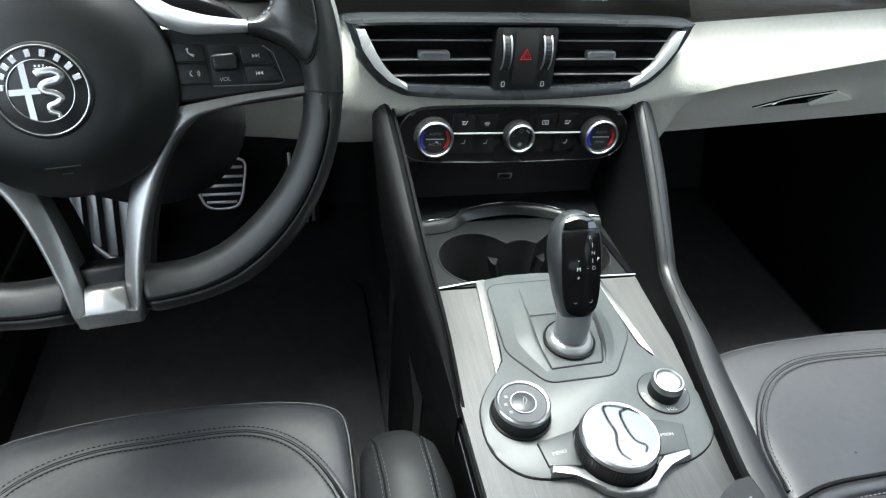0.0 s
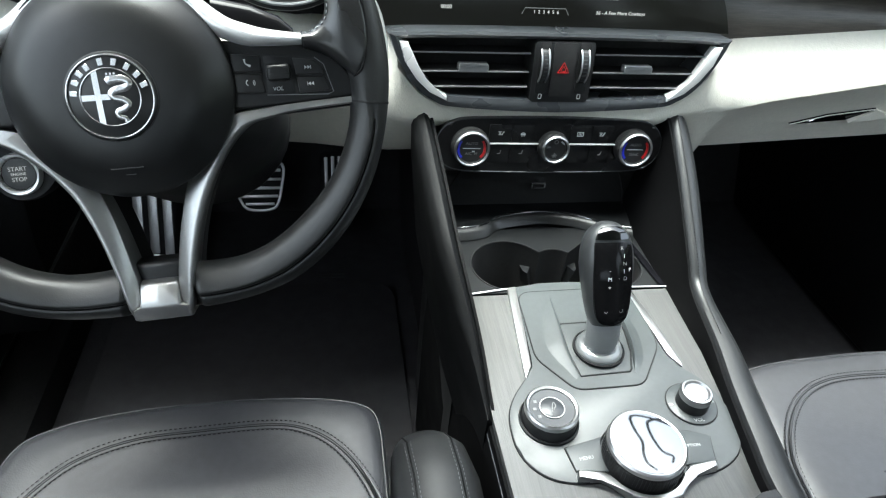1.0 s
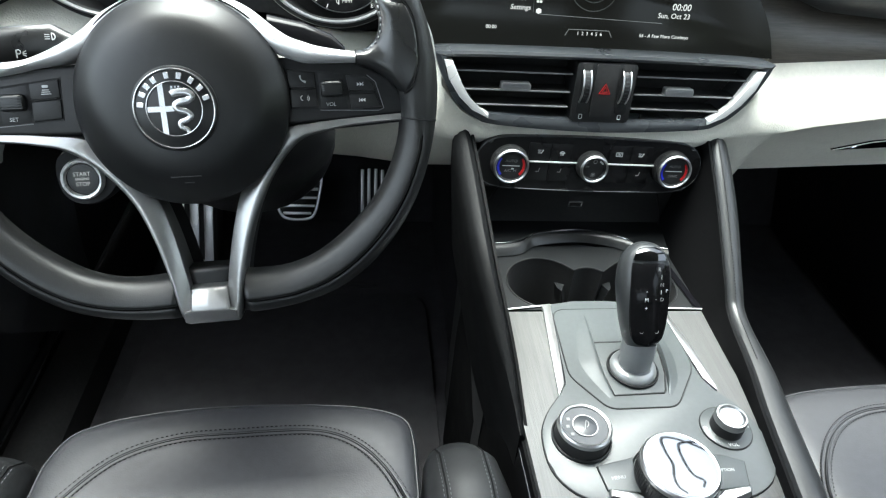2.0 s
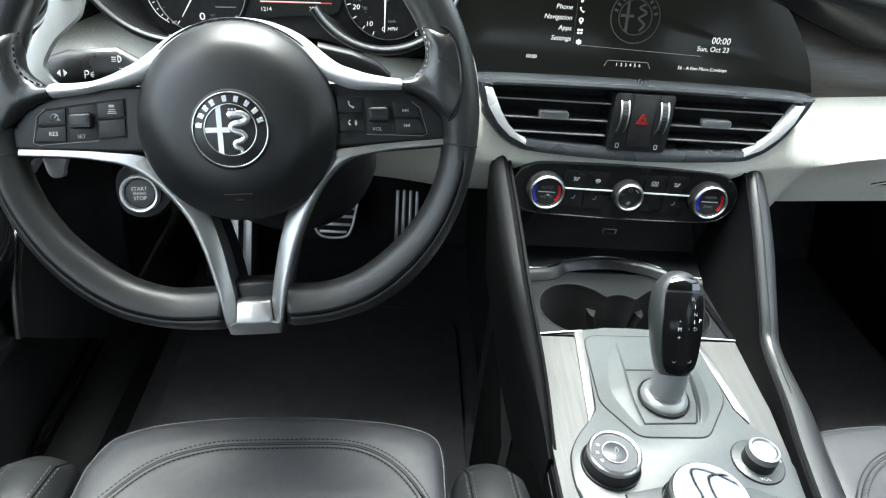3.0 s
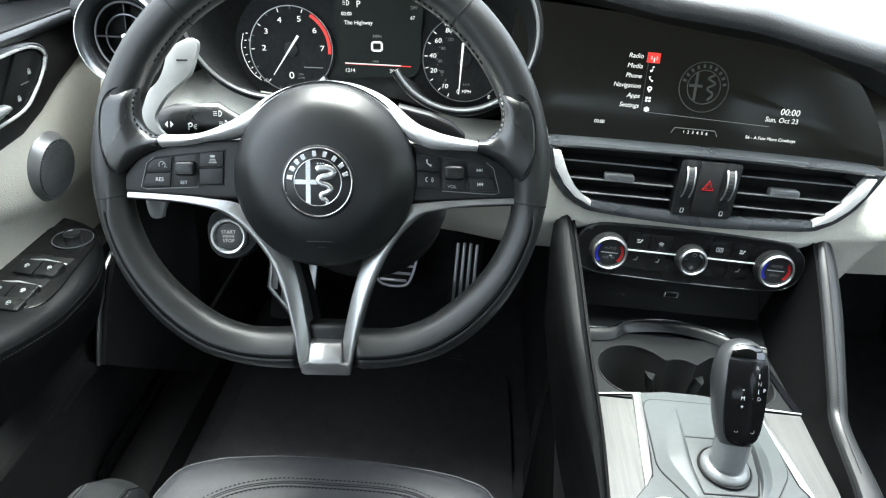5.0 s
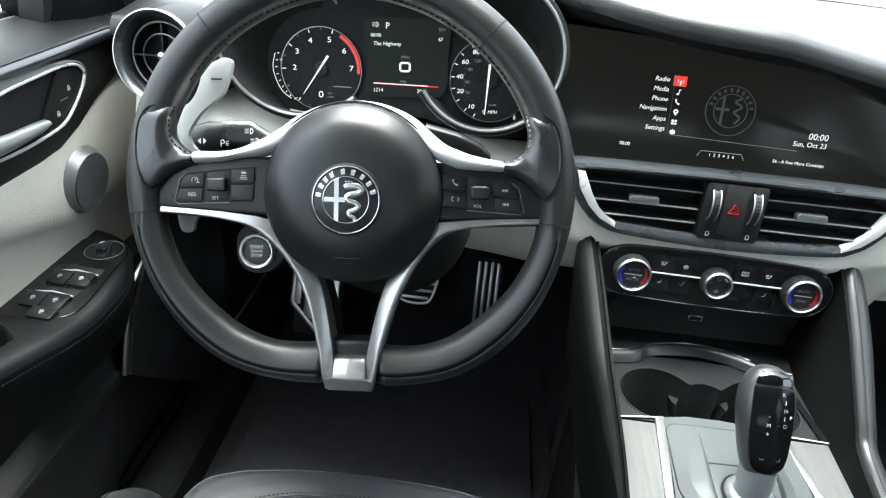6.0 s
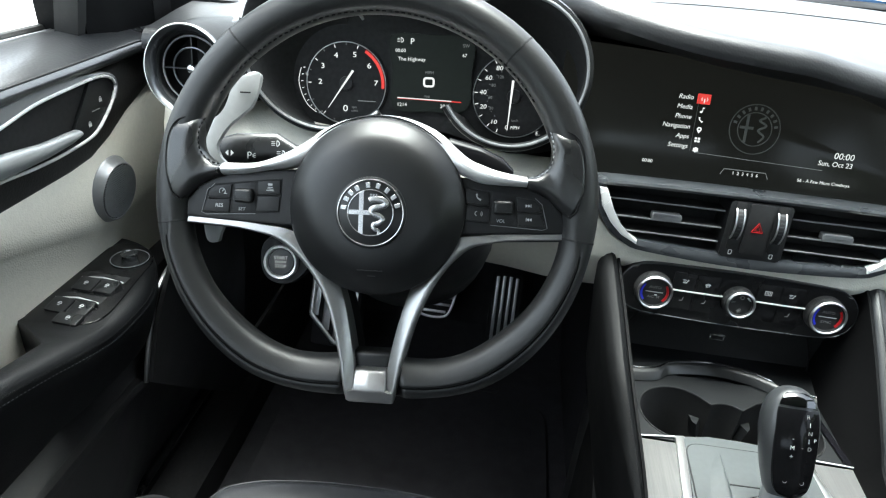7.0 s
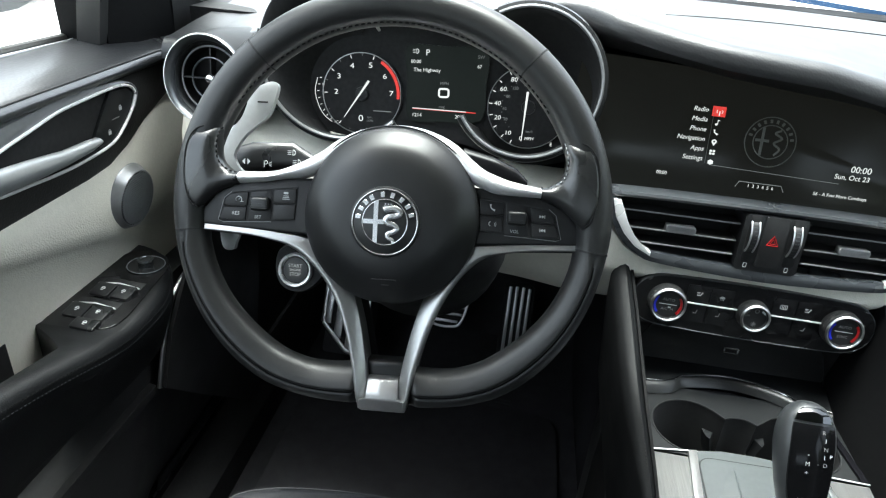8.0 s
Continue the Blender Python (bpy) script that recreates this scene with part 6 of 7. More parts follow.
part("hood", sheet([[(q.x, q.y, z) for q in curve_points([(x, y, 0) for x, y in curve_xy], 4)] for z, curve_xy in ((0.053, [(-0.211, -0.01), (-0.205, 0.045), (-0.178, 0.085), (-0.14, 0.105), (-0.10, 0.110), (-0.06, 0.102), (-0.02, 0.088), (0.0, 0.085), (0.02, 0.089), (0.06, 0.103), (0.0985, 0.1095), (0.130, 0.1040), (0.155, 0.0880), (0.174, 0.063), (0.183, 0.030), (0.178, -0.004)]),
                                                                        (0.02, [(-0.214, -0.01), (-0.208, 0.048), (-0.180, 0.089), (-0.14, 0.109), (-0.10, 0.114), (-0.06, 0.107), (-0.02, 0.096), (0.0, 0.094), (0.02, 0.097), (0.06, 0.106), (0.0985, 0.1110), (0.132, 0.1050), (0.157, 0.0890), (0.176, 0.063), (0.185, 0.030), (0.180, -0.004)]),
                                                                        (-0.09, [(-0.22, -0.01), (-0.21, 0.055), (-0.18, 0.095), (-0.14, 0.112), (-0.10, 0.118), (-0.06, 0.115), (-0.02, 0.11), (0.0, 0.11), (0.02, 0.11), (0.06, 0.112), (0.0985, 0.1140), (0.136, 0.1070), (0.160, 0.0900), (0.178, 0.063), (0.187, 0.030), (0.182, -0.004)]))], 0.005), VINYL, cl, "black grained hood", angle=70)
part("hood_glint", tube([(-0.083, 0.096, 0.052), (-0.076, 0.088, 0.056), (-0.070, 0.076, 0.050)], [0.0015, 0.003, 0.0015], 8), SATIN, cl)


def dial(cx, cy, R, name, label):
    d = part(name, lathe([(R + 0.002, -0.003), (R + 0.002, 0.0), (0.0, 0.0)], 64, (cx, cy, 0)), DARK, cl, label)
    part("dial_ring", ring(R, 0.0006, 72, 6, (cx, cy, 0.0008)), SATIN, d)
    return d


def ticks(d, cx, cy, R, angles, long, mt):
    for a in angles:
        part("tick", box(long, 0.0009, 0.0004, (cx + (R - long * 0.8) * math.cos(radians(a)), cy + (R - long * 0.8) * math.sin(radians(a)), 0.0004), turn=pose(0, 0, 0, 0, 0, a)), mt, d)


tx, ty, tR = -0.101, 0.0025, 0.0485
tach = dial(tx, ty, tR, "rev_counter", "black rev counter with white numerals and red zone")
for word, a, r in (("2", 178, 0.032), ("3", 145, 0.0345), ("4", 110, 0.0345), ("5", 72, 0.0355), ("6", 37, 0.0355), ("7", 2, 0.0365)):
    lettering(word, 0.0088, LIT, tach, tx + r * math.cos(radians(a)), ty + r * math.sin(radians(a)), 0.0004, wide=1.25)
ticks(tach, tx, ty, tR, (268, 232, 180, 143, 107, 71), 0.0042, LIT)
ticks(tach, tx, ty, tR, (250, 206, 161, 125, 89), 0.0028, LIT_DIM)
part("red_zone", lathe([(tR - 0.0052, 0.0003), (tR - 0.0052, 0.0008), (tR - 0.0016, 0.0008), (tR - 0.0016, 0.0003)], 24, (tx, ty, 0), -6, 64), LIT_RED, tach, "red warning zone")
lettering("0", 0.0110, LIT, tach, tx - 0.0015, ty - 0.0300, 0.0004, wide=1.2)
lettering("rpm", 0.0038, LIT_DIM, tach, tx + 0.0095, ty - 0.0280, 0.0004)
lettering("x1000", 0.0034, LIT_DIM, tach, tx + 0.0098, ty - 0.0325, 0.0004)
part("script_bar", tube([(tx + 0.014, ty - 0.020, 0.0004), (tx + 0.036, ty - 0.0205, 0.0004)], 0.0006, 5), LIT_DIM, tach)
part("needle", loft([[(tx + 0.008, ty + 0.0165, 0.0035), (tx + 0.0105, ty + 0.0150, 0.0035), (tx + 0.0095, ty + 0.0160, 0.0050)], [(tx - 0.0225, ty - 0.0290, 0.0030), (tx - 0.0220, ty - 0.0296, 0.0030), (tx - 0.0222, ty - 0.0292, 0.0036)]]), LIT, tach, "white needle")
part("needle_hub", lathe([(0.0085, 0.0), (0.0080, 0.0028), (0.0, 0.0032)], 28, (tx, ty, 0)), SATIN_BLACK, tach)
gx = [(-0.156, 0.020), (-0.1595, 0.004), (-0.156, -0.012), (-0.149, -0.025), (-0.139, -0.033)]
part("temperature_scale", join(*[box(0.0026, 0.0009, 0.0004, (x + 0.004, y, 0.0004), turn=pose(0, 0, 0, 0, 0, a)) for (x, y), a in zip([(p.x, p.y) for p in curve_points([(x, y, 0) for x, y in gx], 2)], (0, 4, 8, 16, 28, 36, 46, 56, 64))],
                             tube(curve_points([(x, y, 0.0004) for x, y in gx], 4), 0.0004, 5)), LIT, cl)
lettering("C", 0.0052, LIT, cl, -0.1325, -0.0335, 0.0004)
lettering("H", 0.0045, LIT, cl, -0.1490, 0.0120, 0.0004)

sx0, sy0, sR = 0.103, -0.0055, 0.0490
spd = dial(sx0, sy0, sR, "speedometer", "black speedometer with white numerals")
for word, x, y in (("10", 0.0800, -0.0370), ("20", 0.0665, -0.0190), ("40", 0.0655, -0.0020), ("60", 0.0715, 0.0150), ("80", 0.0840, 0.0265), ("100", 0.1020, 0.0315), ("120", 0.1200, 0.0285), ("140", 0.1340, 0.0165), ("160", 0.1390, -0.002)):
    lettering(word, 0.0074, LIT, spd, x, y, 0.0004, wide=1.15, slant=0.1)
for word, x, y in (("30", 0.0765, -0.0205), ("60", 0.0745, -0.0080), ("80", 0.0780, 0.0065), ("120", 0.0860, 0.0165), ("160", 0.0990, 0.0205)):
    lettering(word, 0.0050, LIT_DIM, spd, x, y, 0.0004)
ticks(spd, sx0, sy0, sR, (246, 230, 212, 193, 176, 157, 140, 121, 104, 86, 66, 46, 26), 0.0042, LIT)
ticks(spd, sx0, sy0, sR * 0.68, range(60, 240, 12), 0.0012, LIT_DIM)
lettering("MPH", 0.0056, LIT, spd, 0.1060, -0.0430, 0.0004, slant=0.2)
lettering("km/h", 0.0042, LIT_DIM, spd, 0.1060, -0.0345, 0.0004)
lettering("0", 0.0070, LIT, spd, 0.0960, -0.0430, 0.0004)
lettering("E", 0.0060, LIT, cl, 0.1330, -0.0480, 0.0062)
part("needle", loft([[(0.0995, 0.013, 0.0035), (0.1025, 0.013, 0.0035), (0.1010, 0.0135, 0.0050)], [(0.0966, -0.046, 0.0030), (0.0974, -0.046, 0.0030), (0.0970, -0.046, 0.0036)]]), LIT, spd, "white needle")
part("needle_hub", lathe([(0.0085, 0.0), (0.0080, 0.0028), (0.0, 0.0032)], 28, (sx0, sy0, 0)), SATIN_BLACK, spd)

dsp = part("display", prism(flat_curve([(-0.046, 0.060), (0.0, 0.0615), (0.050, 0.058), (0.051, 0.02), (0.0465, -0.024), (0.0, -0.027), (-0.043, -0.025), (-0.044, 0.02)], 3), -0.002, 0.0015), DISPLAY, cl, "dark central trip display")
for word, x, y, s, mt in (("P", -0.0205, 0.0535, 0.0100, LIT), ("00:00", -0.0345, 0.0430, 0.0056, LIT), ("The Highway", -0.0210, 0.0335, 0.0062, LIT), ("SW", 0.0435, 0.0505, 0.0056, LIT_DIM), ("67", 0.0420, 0.0395, 0.0056, LIT), ("MPH", 0.0005, 0.0185, 0.0052, LIT_DIM),
                          ("1214", -0.0325, -0.0200, 0.0062, LIT), ("201", 0.0190, -0.0205, 0.0062, LIT), ("mpg", -0.002, -0.009, 0.0042, LIT_DIM)):
    lettering(word, s, mt, dsp, x, y, 0.0017)
part("speed_zero", tube([(x, y + 0.0075, 0.0018) for x, y in rounded(0.0115, 0.0095, 0.0025, 3)], 0.0012, 6, closed=True, flat=0.3), LIT, dsp)
part("lamp_symbol", join(ring(0.0026, 0.0004, 12, 5, (-0.034, 0.0550, 0.0018), -90, 180), box(0.0005, 0.0052, 0.0003, (-0.034, 0.0550, 0.0018)), *[box(0.0030, 0.0005, 0.0003, (-0.037, 0.0550 + k, 0.0018)) for k in (-.0018, 0, .0018)]), LIT, dsp)
part("bar_scale", box(0.078, 0.0012, 0.0004, (0.001, -0.0135, 0.0018), turn=pose(0, 0, 0, 0, 0, -2)), LIT_RED, dsp)
part("bar_fill", box(0.066, 0.0010, 0.0005, (-0.005, -0.0128, 0.0020), turn=pose(0, 0, 0, 0, 0, -2)), LIT, dsp)


# ---- side air vent ----
sv = thing("side_air_vent", "round side air vent with a satin ring and spoked vanes", "air vent", axes((-0.6615, 0.250, 0.7755), (1, -0.06, 0.05), 10) @ Matrix.Diagonal((0.955, 0.955, 1, 1)))
part("pod", lathe([(0.0525, 0.002), (0.055, -0.010), (0.060, -0.04), (0.064, -0.11), (0.0, -0.11)], 48), POD_VINYL, sv, "black grained vent pod")
part("ring", lathe([(0.0530, -0.004), (0.0527, 0.004), (0.0512, 0.0062), (0.0490, 0.0045), (0.0462, 0.0000), (0.0442, -0.0060)], 64), VENT_RING, sv, "satin grey ring")
part("ring_edge", ring(0.0520, 0.0009, 64, 6, (0, 0, 0.0052)), TRIM, sv)
part("throat", lathe([(0.0446, -0.0050), (0.0430, -0.0070), (0.0415, -0.012), (0.0415, -0.045), (0.0, -0.045)], 64), SATIN_BLACK, sv)
barrel = part("barrel", lathe([(0.0412, -0.014), (0.0400, -0.0125), (0.0395, -0.040), (0.0, -0.040)], 48), DARK, sv)
part("vane_ring", ring(0.0385, 0.0012, 48, 8, (0, 0, -0.012)), SLAT, barrel)
part("vane_ring", ring(0.0250, 0.0012, 40, 8, (0, 0, -0.012)), VENT_RING, barrel)
for a in (0, 90, 180, 270):
    part("vane", box(0.036, 0.0016, 0.012, (0.021 * math.cos(radians(a)), 0.019 * math.sin(radians(a)), -0.017), 0.0006, turn=pose(0, 0, 0, 0, 0, a)), SATIN_BLACK, barrel)
part("hub", lathe([(0.0065, -0.020), (0.0062, -0.009), (0.0045, -0.007), (0.0, -0.0065)], 24), CHROME, barrel, "bright hub")

# ---- driver's door ----
door = thing("driver_door", "closed driver's door with cream leather panel and black armrest", "door", pose(-0.84, -0.1, 0.12))
ddn = pose(0.84, 0.1, -0.12)
YS = [-0.62 + 0.04 * k for k in range(28)]


def belt_drop(y):
    return 0.0 - 0.045 * max(0, -y) - 0.012 * max(0.0, (0.10 - y)) + (-0.10 * max(0, y - 0.34))


rows = []
for y in YS:
    b = belt_drop(y)
    rows.append([(-0.880, y, 0.778 + b * 0.4), (-0.868, y, 0.7895 + b * 0.4), (-0.84, y, 0.7925 + b * 0.5), (-0.80, y, 0.788 + b * 0.7), (-0.775, y, 0.781 + b), (-0.765, y, 0.774 + b), (-0.7645, y, 0.769 + b), (-0.769, y, 0.7645 + b), (-0.785, y, 0.762 + b)])
top = part("belt_pad", sheet(rows, 0.006), DOOR_VINYL, door, "black grained door top", ddn, angle=70)
part("pad_crease", tube([(-0.7705, y, 0.7788 + belt_drop(y)) for y in YS], 0.0009, 6), DARK, top)


def split(y):
    """Height at which the dark surround meets the cream leather."""
    return 0.662 + 0.35 * max(0.0, y - 0.20) ** 1.0 * min(1.0, max(0.0, y - 0.20) / 0.12 + 0.25)


rows = []
for y in YS:
    b, s = belt_drop(y), min(split(y), 0.742)
    rows.append([(-0.783, y, 0.766 + b), (-0.779, y, 0.752 + b * 0.8), (-0.777, y, (0.745 + s) / 2), (-0.780, y, s + 0.008), (-0.786, y, s - 0.002)])
part("surround", sheet(rows, 0.005), SURROUND, door, "black satin surround of the handle", ddn, angle=70)
rows = []
for y in YS:
    s = min(split(y), 0.742)
    zc = max(0.572, min(0.636 - 0.285 * y, s - 0.030, 0.640))
    rows.append([(-0.784, y, s + 0.002), (-0.781, y, s - 0.006), (-0.782, y, zc + 0.014), (-0.7845, y, zc + 0.004), (-0.7885, y, zc - 0.003), (-0.7945, y, zc - 0.012), (-0.801, y, 0.548), (-0.803, y, 0.53), (-0.803, y, 0.40)])
part("cream_panel", sheet(rows, 0.005), CREAM, door, "cream leather door panel", ddn, angle=70)
part("core", box(0.06, 1.10, 0.74, (-0.86, -0.07, 0.41), 0.004), BLACK, door, "", ddn)

# handle: chrome teardrop, dark pocket, silver lever, lock keys
tear = [(0.054, 0.7415), (0.093, 0.7480), (0.136, 0.7550), (0.182, 0.7570), (0.234, 0.7577), (0.260, 0.7540), (0.2735, 0.7430), (0.2650, 0.7267), (0.2460, 0.7109), (0.217, 0.6960), (0.164, 0.6925), (0.118, 0.6937), (0.077, 0.6973), (0.035, 0.7010), (-0.012, 0.7110), (-0.016, 0.7190), (0.014, 0.7330)]
tc = curve_points([(-0.7675, y, z) for y, z in tear], 4, True)
hd = part("handle_bezel", tube(tc, 0.0018, 8, closed=True), TRIM, door, "chrome teardrop handle surround", ddn)
band_low = curve_points([(-0.7688, y, z) for y, z in ((-0.060, 0.7220), (0.014, 0.7350), (0.054, 0.7430), (0.093, 0.7495), (0.136, 0.7565), (0.182, 0.7585), (0.234, 0.7592), (0.262, 0.7555), (0.276, 0.7430), (0.268, 0.7260))], 4)
band_high = curve_points([(-0.7688, y, z) for y, z in ((-0.060, 0.7440), (0.014, 0.7560), (0.060, 0.7625), (0.098, 0.7650), (0.140, 0.7680), (0.186, 0.7670), (0.236, 0.7630), (0.267, 0.7565), (0.2795, 0.7430), (0.271, 0.7250))], 4)
part("upper_band", loft([[(p.x - 0.006, p.y, p.z), (p.x + 0.0008, p.y, p.z), (p.x + 0.0022, (p.y + q.y) / 2, (p.z * 0.6 + q.z * 0.4)), (p.x + 0.0012, q.y * 0.9 + p.y * 0.1, q.z * 0.9 + p.z * 0.1), (p.x - 0.006, q.y, q.z)] for p, q in zip(band_low, band_high)]), BAND_GREY, hd, "satin grey band over the handle", angle=60)
part("pocket", loft([[(-0.7790, p.y, p.z) for p in tc], [(-0.7700, p.y, p.z) for p in tc], [(-0.7722, 0.136 + (p.y - 0.136) * 0.97, 0.722 + (p.z - 0.722) * 0.94) for p in tc]]), DARK, hd)
part("pocket_shade", prism([(p.y, p.z) for p in curve_points([(0.085, 0.716, 0), (0.115, 0.738, 0), (0.17, 0.748, 0), (0.225, 0.748, 0), (0.222, 0.72, 0), (0.195, 0.700, 0), (0.14, 0.706, 0)], 4, True)], 0, 0.0006), DARK, hd, "", Matrix(((0, 0, 1, -0.7718), (1, 0, 0, 0), (0, 1, 0, 0), (0, 0, 0, 1))))
lever = [(-0.02, 0.716, 0.012), (0.034, 0.7165, 0.0125), (0.08, 0.7125, 0.0115), (0.129, 0.7085, 0.0085), (0.170, 0.7085, 0.0065), (0.186, 0.7095, 0.0035)]
part("pull_lever", loft([[(-0.7640 + 0.007 * math.cos(a), y, z + h * math.sin(a)) for a in [2 * math.pi * k / 14 for k in range(14)]] for y, z, h in lever]), LEVER_SILVER, hd, "satin silver pull lever", angle=70)
part("lock_plate", prism([(0.2270, 0.7545), (0.2580, 0.7515), (0.2700, 0.7420), (0.2615, 0.7275), (0.2430, 0.7125), (0.2140, 0.6975), (0.1940, 0.6965), (0.1850, 0.7085)][::-1], 0, 0.004, 0.0006), CUP, hd, "", Matrix(((0, 0, 1, -0.7722), (1, 0, 0, 0), (0, 1, 0, 0), (0, 0, 0, 1))))
fy = Matrix(((0, 0, 1, 0), (1, 0, 0, 0), (0, 1, 0, 0), (0, 0, 0, 1)))
for y, z in ((0.2413, 0.7322), (0.2151, 0.7100)):
    part("lock_symbol", join(box(0.0050, 0.0038, 0.0004, (0, -0.0012, 0)), ring(0.0017, 0.0004, 10, 5, (0, 0.0010, 0), 0, 180)), MARK, hd, "", Matrix.Translation((-0.7680, y, z)) @ fy)
part("lock_line", box(0.014, 0.0010, 0.0004), DIM_MARK, hd, "", Matrix.Translation((-0.7680, 0.2300, 0.7222)) @ fy)

# tweeter in a satin ring
tm = look((-0.7795, 0.2475, 0.6130), (-0.7795 - 1.0, 0.2475, 0.6130 + 0.10))
tw = part("tweeter", lathe([(0.0440, -0.014), (0.0435, 0.0005), (0.0424, 0.0022), (0.0400, 0.0062), (0.0376, 0.0106), (0.0370, 0.0118), (0.0360, 0.0122), (0.0350, 0.0112)], 56), BAND_GREY, door, "satin grey ringed round tweeter", ddn @ tm)
part("grille", lathe([(0.0352, 0.0108), (0.020, 0.0120), (0.0, 0.0124)], 48), DARK, tw)
for k in range(-12, 13):
    h = k * 0.0027
    half = math.sqrt(max(0, 0.0342 ** 2 - h * h))
    part("grille_bar", box(2 * half, 0.0015, 0.0016, (0, h, 0.0130 - 0.0014 * (h / 0.034) ** 2 - 0.0004)), GRILLE, tw)

# armrest
def arm_top(y):
    return 0.524 + 0.20 * max(0.0, 0.09 - y) - 0.05 * max(0.0, -0.08 - y)


inner_e = [(-0.55, -0.726), (-0.40, -0.726), (-0.20, -0.724), (-0.07, -0.718), (0.0, -0.711), (0.056, -0.702), (0.116, -0.698), (0.165, -0.700), (0.205, -0.712), (0.238, -0.728), (0.266, -0.750), (0.276, -0.775), (0.278, -0.798)]
rings = []
for y, xi in [(p.x, p.y) for p in curve_points([(a, b, 0) for a, b in inner_e], 3)]:
    xo = -0.803 if y > 0.066 else -0.744
    if 0.036 < y <= 0.066:
        xo = -0.744 - 0.059 * ((y - 0.036) / 0.030) ** 2
    z = arm_top(y)
    xo = min(xo, xi - 0.004)
    rings.append([(xo, y, 0.44), (xo, y, z - 0.004), (xo + 0.003, y, z), (xi - min(0.012, (xi - xo) * .4), y, z), (xi - 0.004 * min(1, (xi - xo) / 0.02), y, z - 0.004), (xi, y, z - 0.014), (xi - 0.002, y, z - 0.04), (xi - 0.016 if xi - 0.016 > xo else xo + 0.001, y, 0.44)])
arm = part("armrest", loft(rings), ARM_LEATHER, door, "black leather armrest with stitched edge", ddn, angle=60)
edge_path = [(xi - 0.0005, y, arm_top(y) - 0.0125) for y, xi in [(p.x, p.y) for p in curve_points([(a, b, 0) for a, b in inner_e[:10]], 6)]]
part("stitching", stitches([(x + 0.0005, y, z + 0.002) for x, y, z in edge_path], 0.0030, 0.0018, 0.0009, up=(1, 0, 0.3)), DARK_STITCH, arm)
part("stitching", stitches([(x + 0.0005, y, z - 0.006) for x, y, z in edge_path], 0.0030, 0.0018, 0.0006, up=(1, 0, 0.3)), BEZEL, arm)
part("pull_cup", box(0.004, 0.47, 0.096, (-0.7985, -0.205, 0.486), 0.001), DARK, door, "", ddn)
part("pull_cup", box(0.036, 0.30, 0.01, (-0.784, -0.09, 0.475), 0.003), DARK, door, "", ddn)
swp = part("switch_plate", prism(flat_curve([(-0.797, 0.080), (-0.800, 0.15), (-0.799, 0.235), (-0.790, 0.262), (-0.765, 0.264), (-0.740, 0.250), (-0.728, 0.225), (-0.720, 0.16), (-0.716, 0.115), (-0.722, 0.092), (-0.742, 0.081), (-0.77, 0.078)][::-1], 4), 0.520, 0.5262, 0.0015), KEY, door, "matt black window switch plate", ddn)
for cx, cy, n, w in ((-0.7575, 0.163, 2, 0.025), (-0.7600, 0.117, 2, 0.025), (-0.748, 0.094, 1, 0.030)):
    for k in range(n):
        x = cx + (k - (n - 1) / 2) * 0.0262
        sw = part("window_switch", prism(rounded(w, 0.024 if n > 1 else 0.017, 0.003, 3, at=(0, 0)), 0, 0.0045, 0.0018), SATIN_BLACK, swp, "", Matrix.Translation((x, cy - 0.006, 0.5262)) @ pose(0, 0, 0, 9, 0, -4))
        part("symbol", join(ring(0.0020, 0.0005, 10, 5, (0, 0.001, 0.0047), 0, 180), box(0.0050, 0.0011, 0.0004, (0, 0.0005, 0.0047)), box(0.0030, 0.0008, 0.0004, (0, -0.0020, 0.0047))), MARK, sw)
    if n > 1:
        part("switch_lip", tube([(cx - 0.027, cy + 0.0065, 0.5290), (cx, cy + 0.0085, 0.5310), (cx + 0.027, cy + 0.0045, 0.5300)], 0.0009, 6), TRIM, swp)
        part("finger_well", box(0.052, 0.016, 0.0016, (cx, cy + 0.015, 0.5258), 0.0006), DARK, swp)
mk = part("mirror_dial", lathe([(0.0235, 0.0), (0.0232, 0.0012), (0.0, 0.0012)], 36), SATIN_BLACK, swp, "", pose(-0.7565, 0.2270, 0.5262))
part("dial_line", ring(0.0232, 0.0005, 36, 6, (0, 0, 0.0012)), BAND_GREY, mk)
part("mirror_knob", lathe([(0.0098, 0.001), (0.0092, 0.004), (0.0096, 0.0065), (0.0104, 0.0080), (0.0098, 0.0098), (0.0070, 0.0102), (0.0060, 0.0092), (0.0, 0.0088)], 32), VENT_RING, mk, "bright mirror adjusting knob")

# lower door with its pocket and the bright kick strip
rows = [[(-0.790, y, 0.47), (-0.756, y, 0.455), (-0.752, y, 0.40), (-0.754, y, 0.372), (-0.746 - e * 0.3, y, 0.366), (-0.722 - e, y, 0.362), (-0.716 - e, y, 0.350), (-0.728 - e, y, 0.20), (-0.75 - e, y, 0.12)] for y, e in [(-0.60 + 0.05 * k, 0.028 * max(0.0, min(1.0, (0.05 * k - 0.72) / 0.10))) for k in range(22)]]
part("lower_panel", sheet(rows, 0.005), BLACK, door, "black lower door panel with map pocket", ddn @ pose(-0.018, 0, 0.010), angle=50)
part("pocket_lip", loft([[(x, y, z - 0.012), (x, y, z - 0.001), (x - 0.0015, y, z + 0.001), (x - 0.010, y, z + 0.003), (x - 0.013, y, z + 0.001), (x - 0.013, y, z - 0.012)] for x, y, z in [(-0.7345, q, 0.370) for q in (-0.6, -0.3, 0.0, 0.06, 0.12)] + [(-0.738, 0.16, 0.366), (-0.742, 0.188, 0.358)]]), BLACK, door, "", ddn)
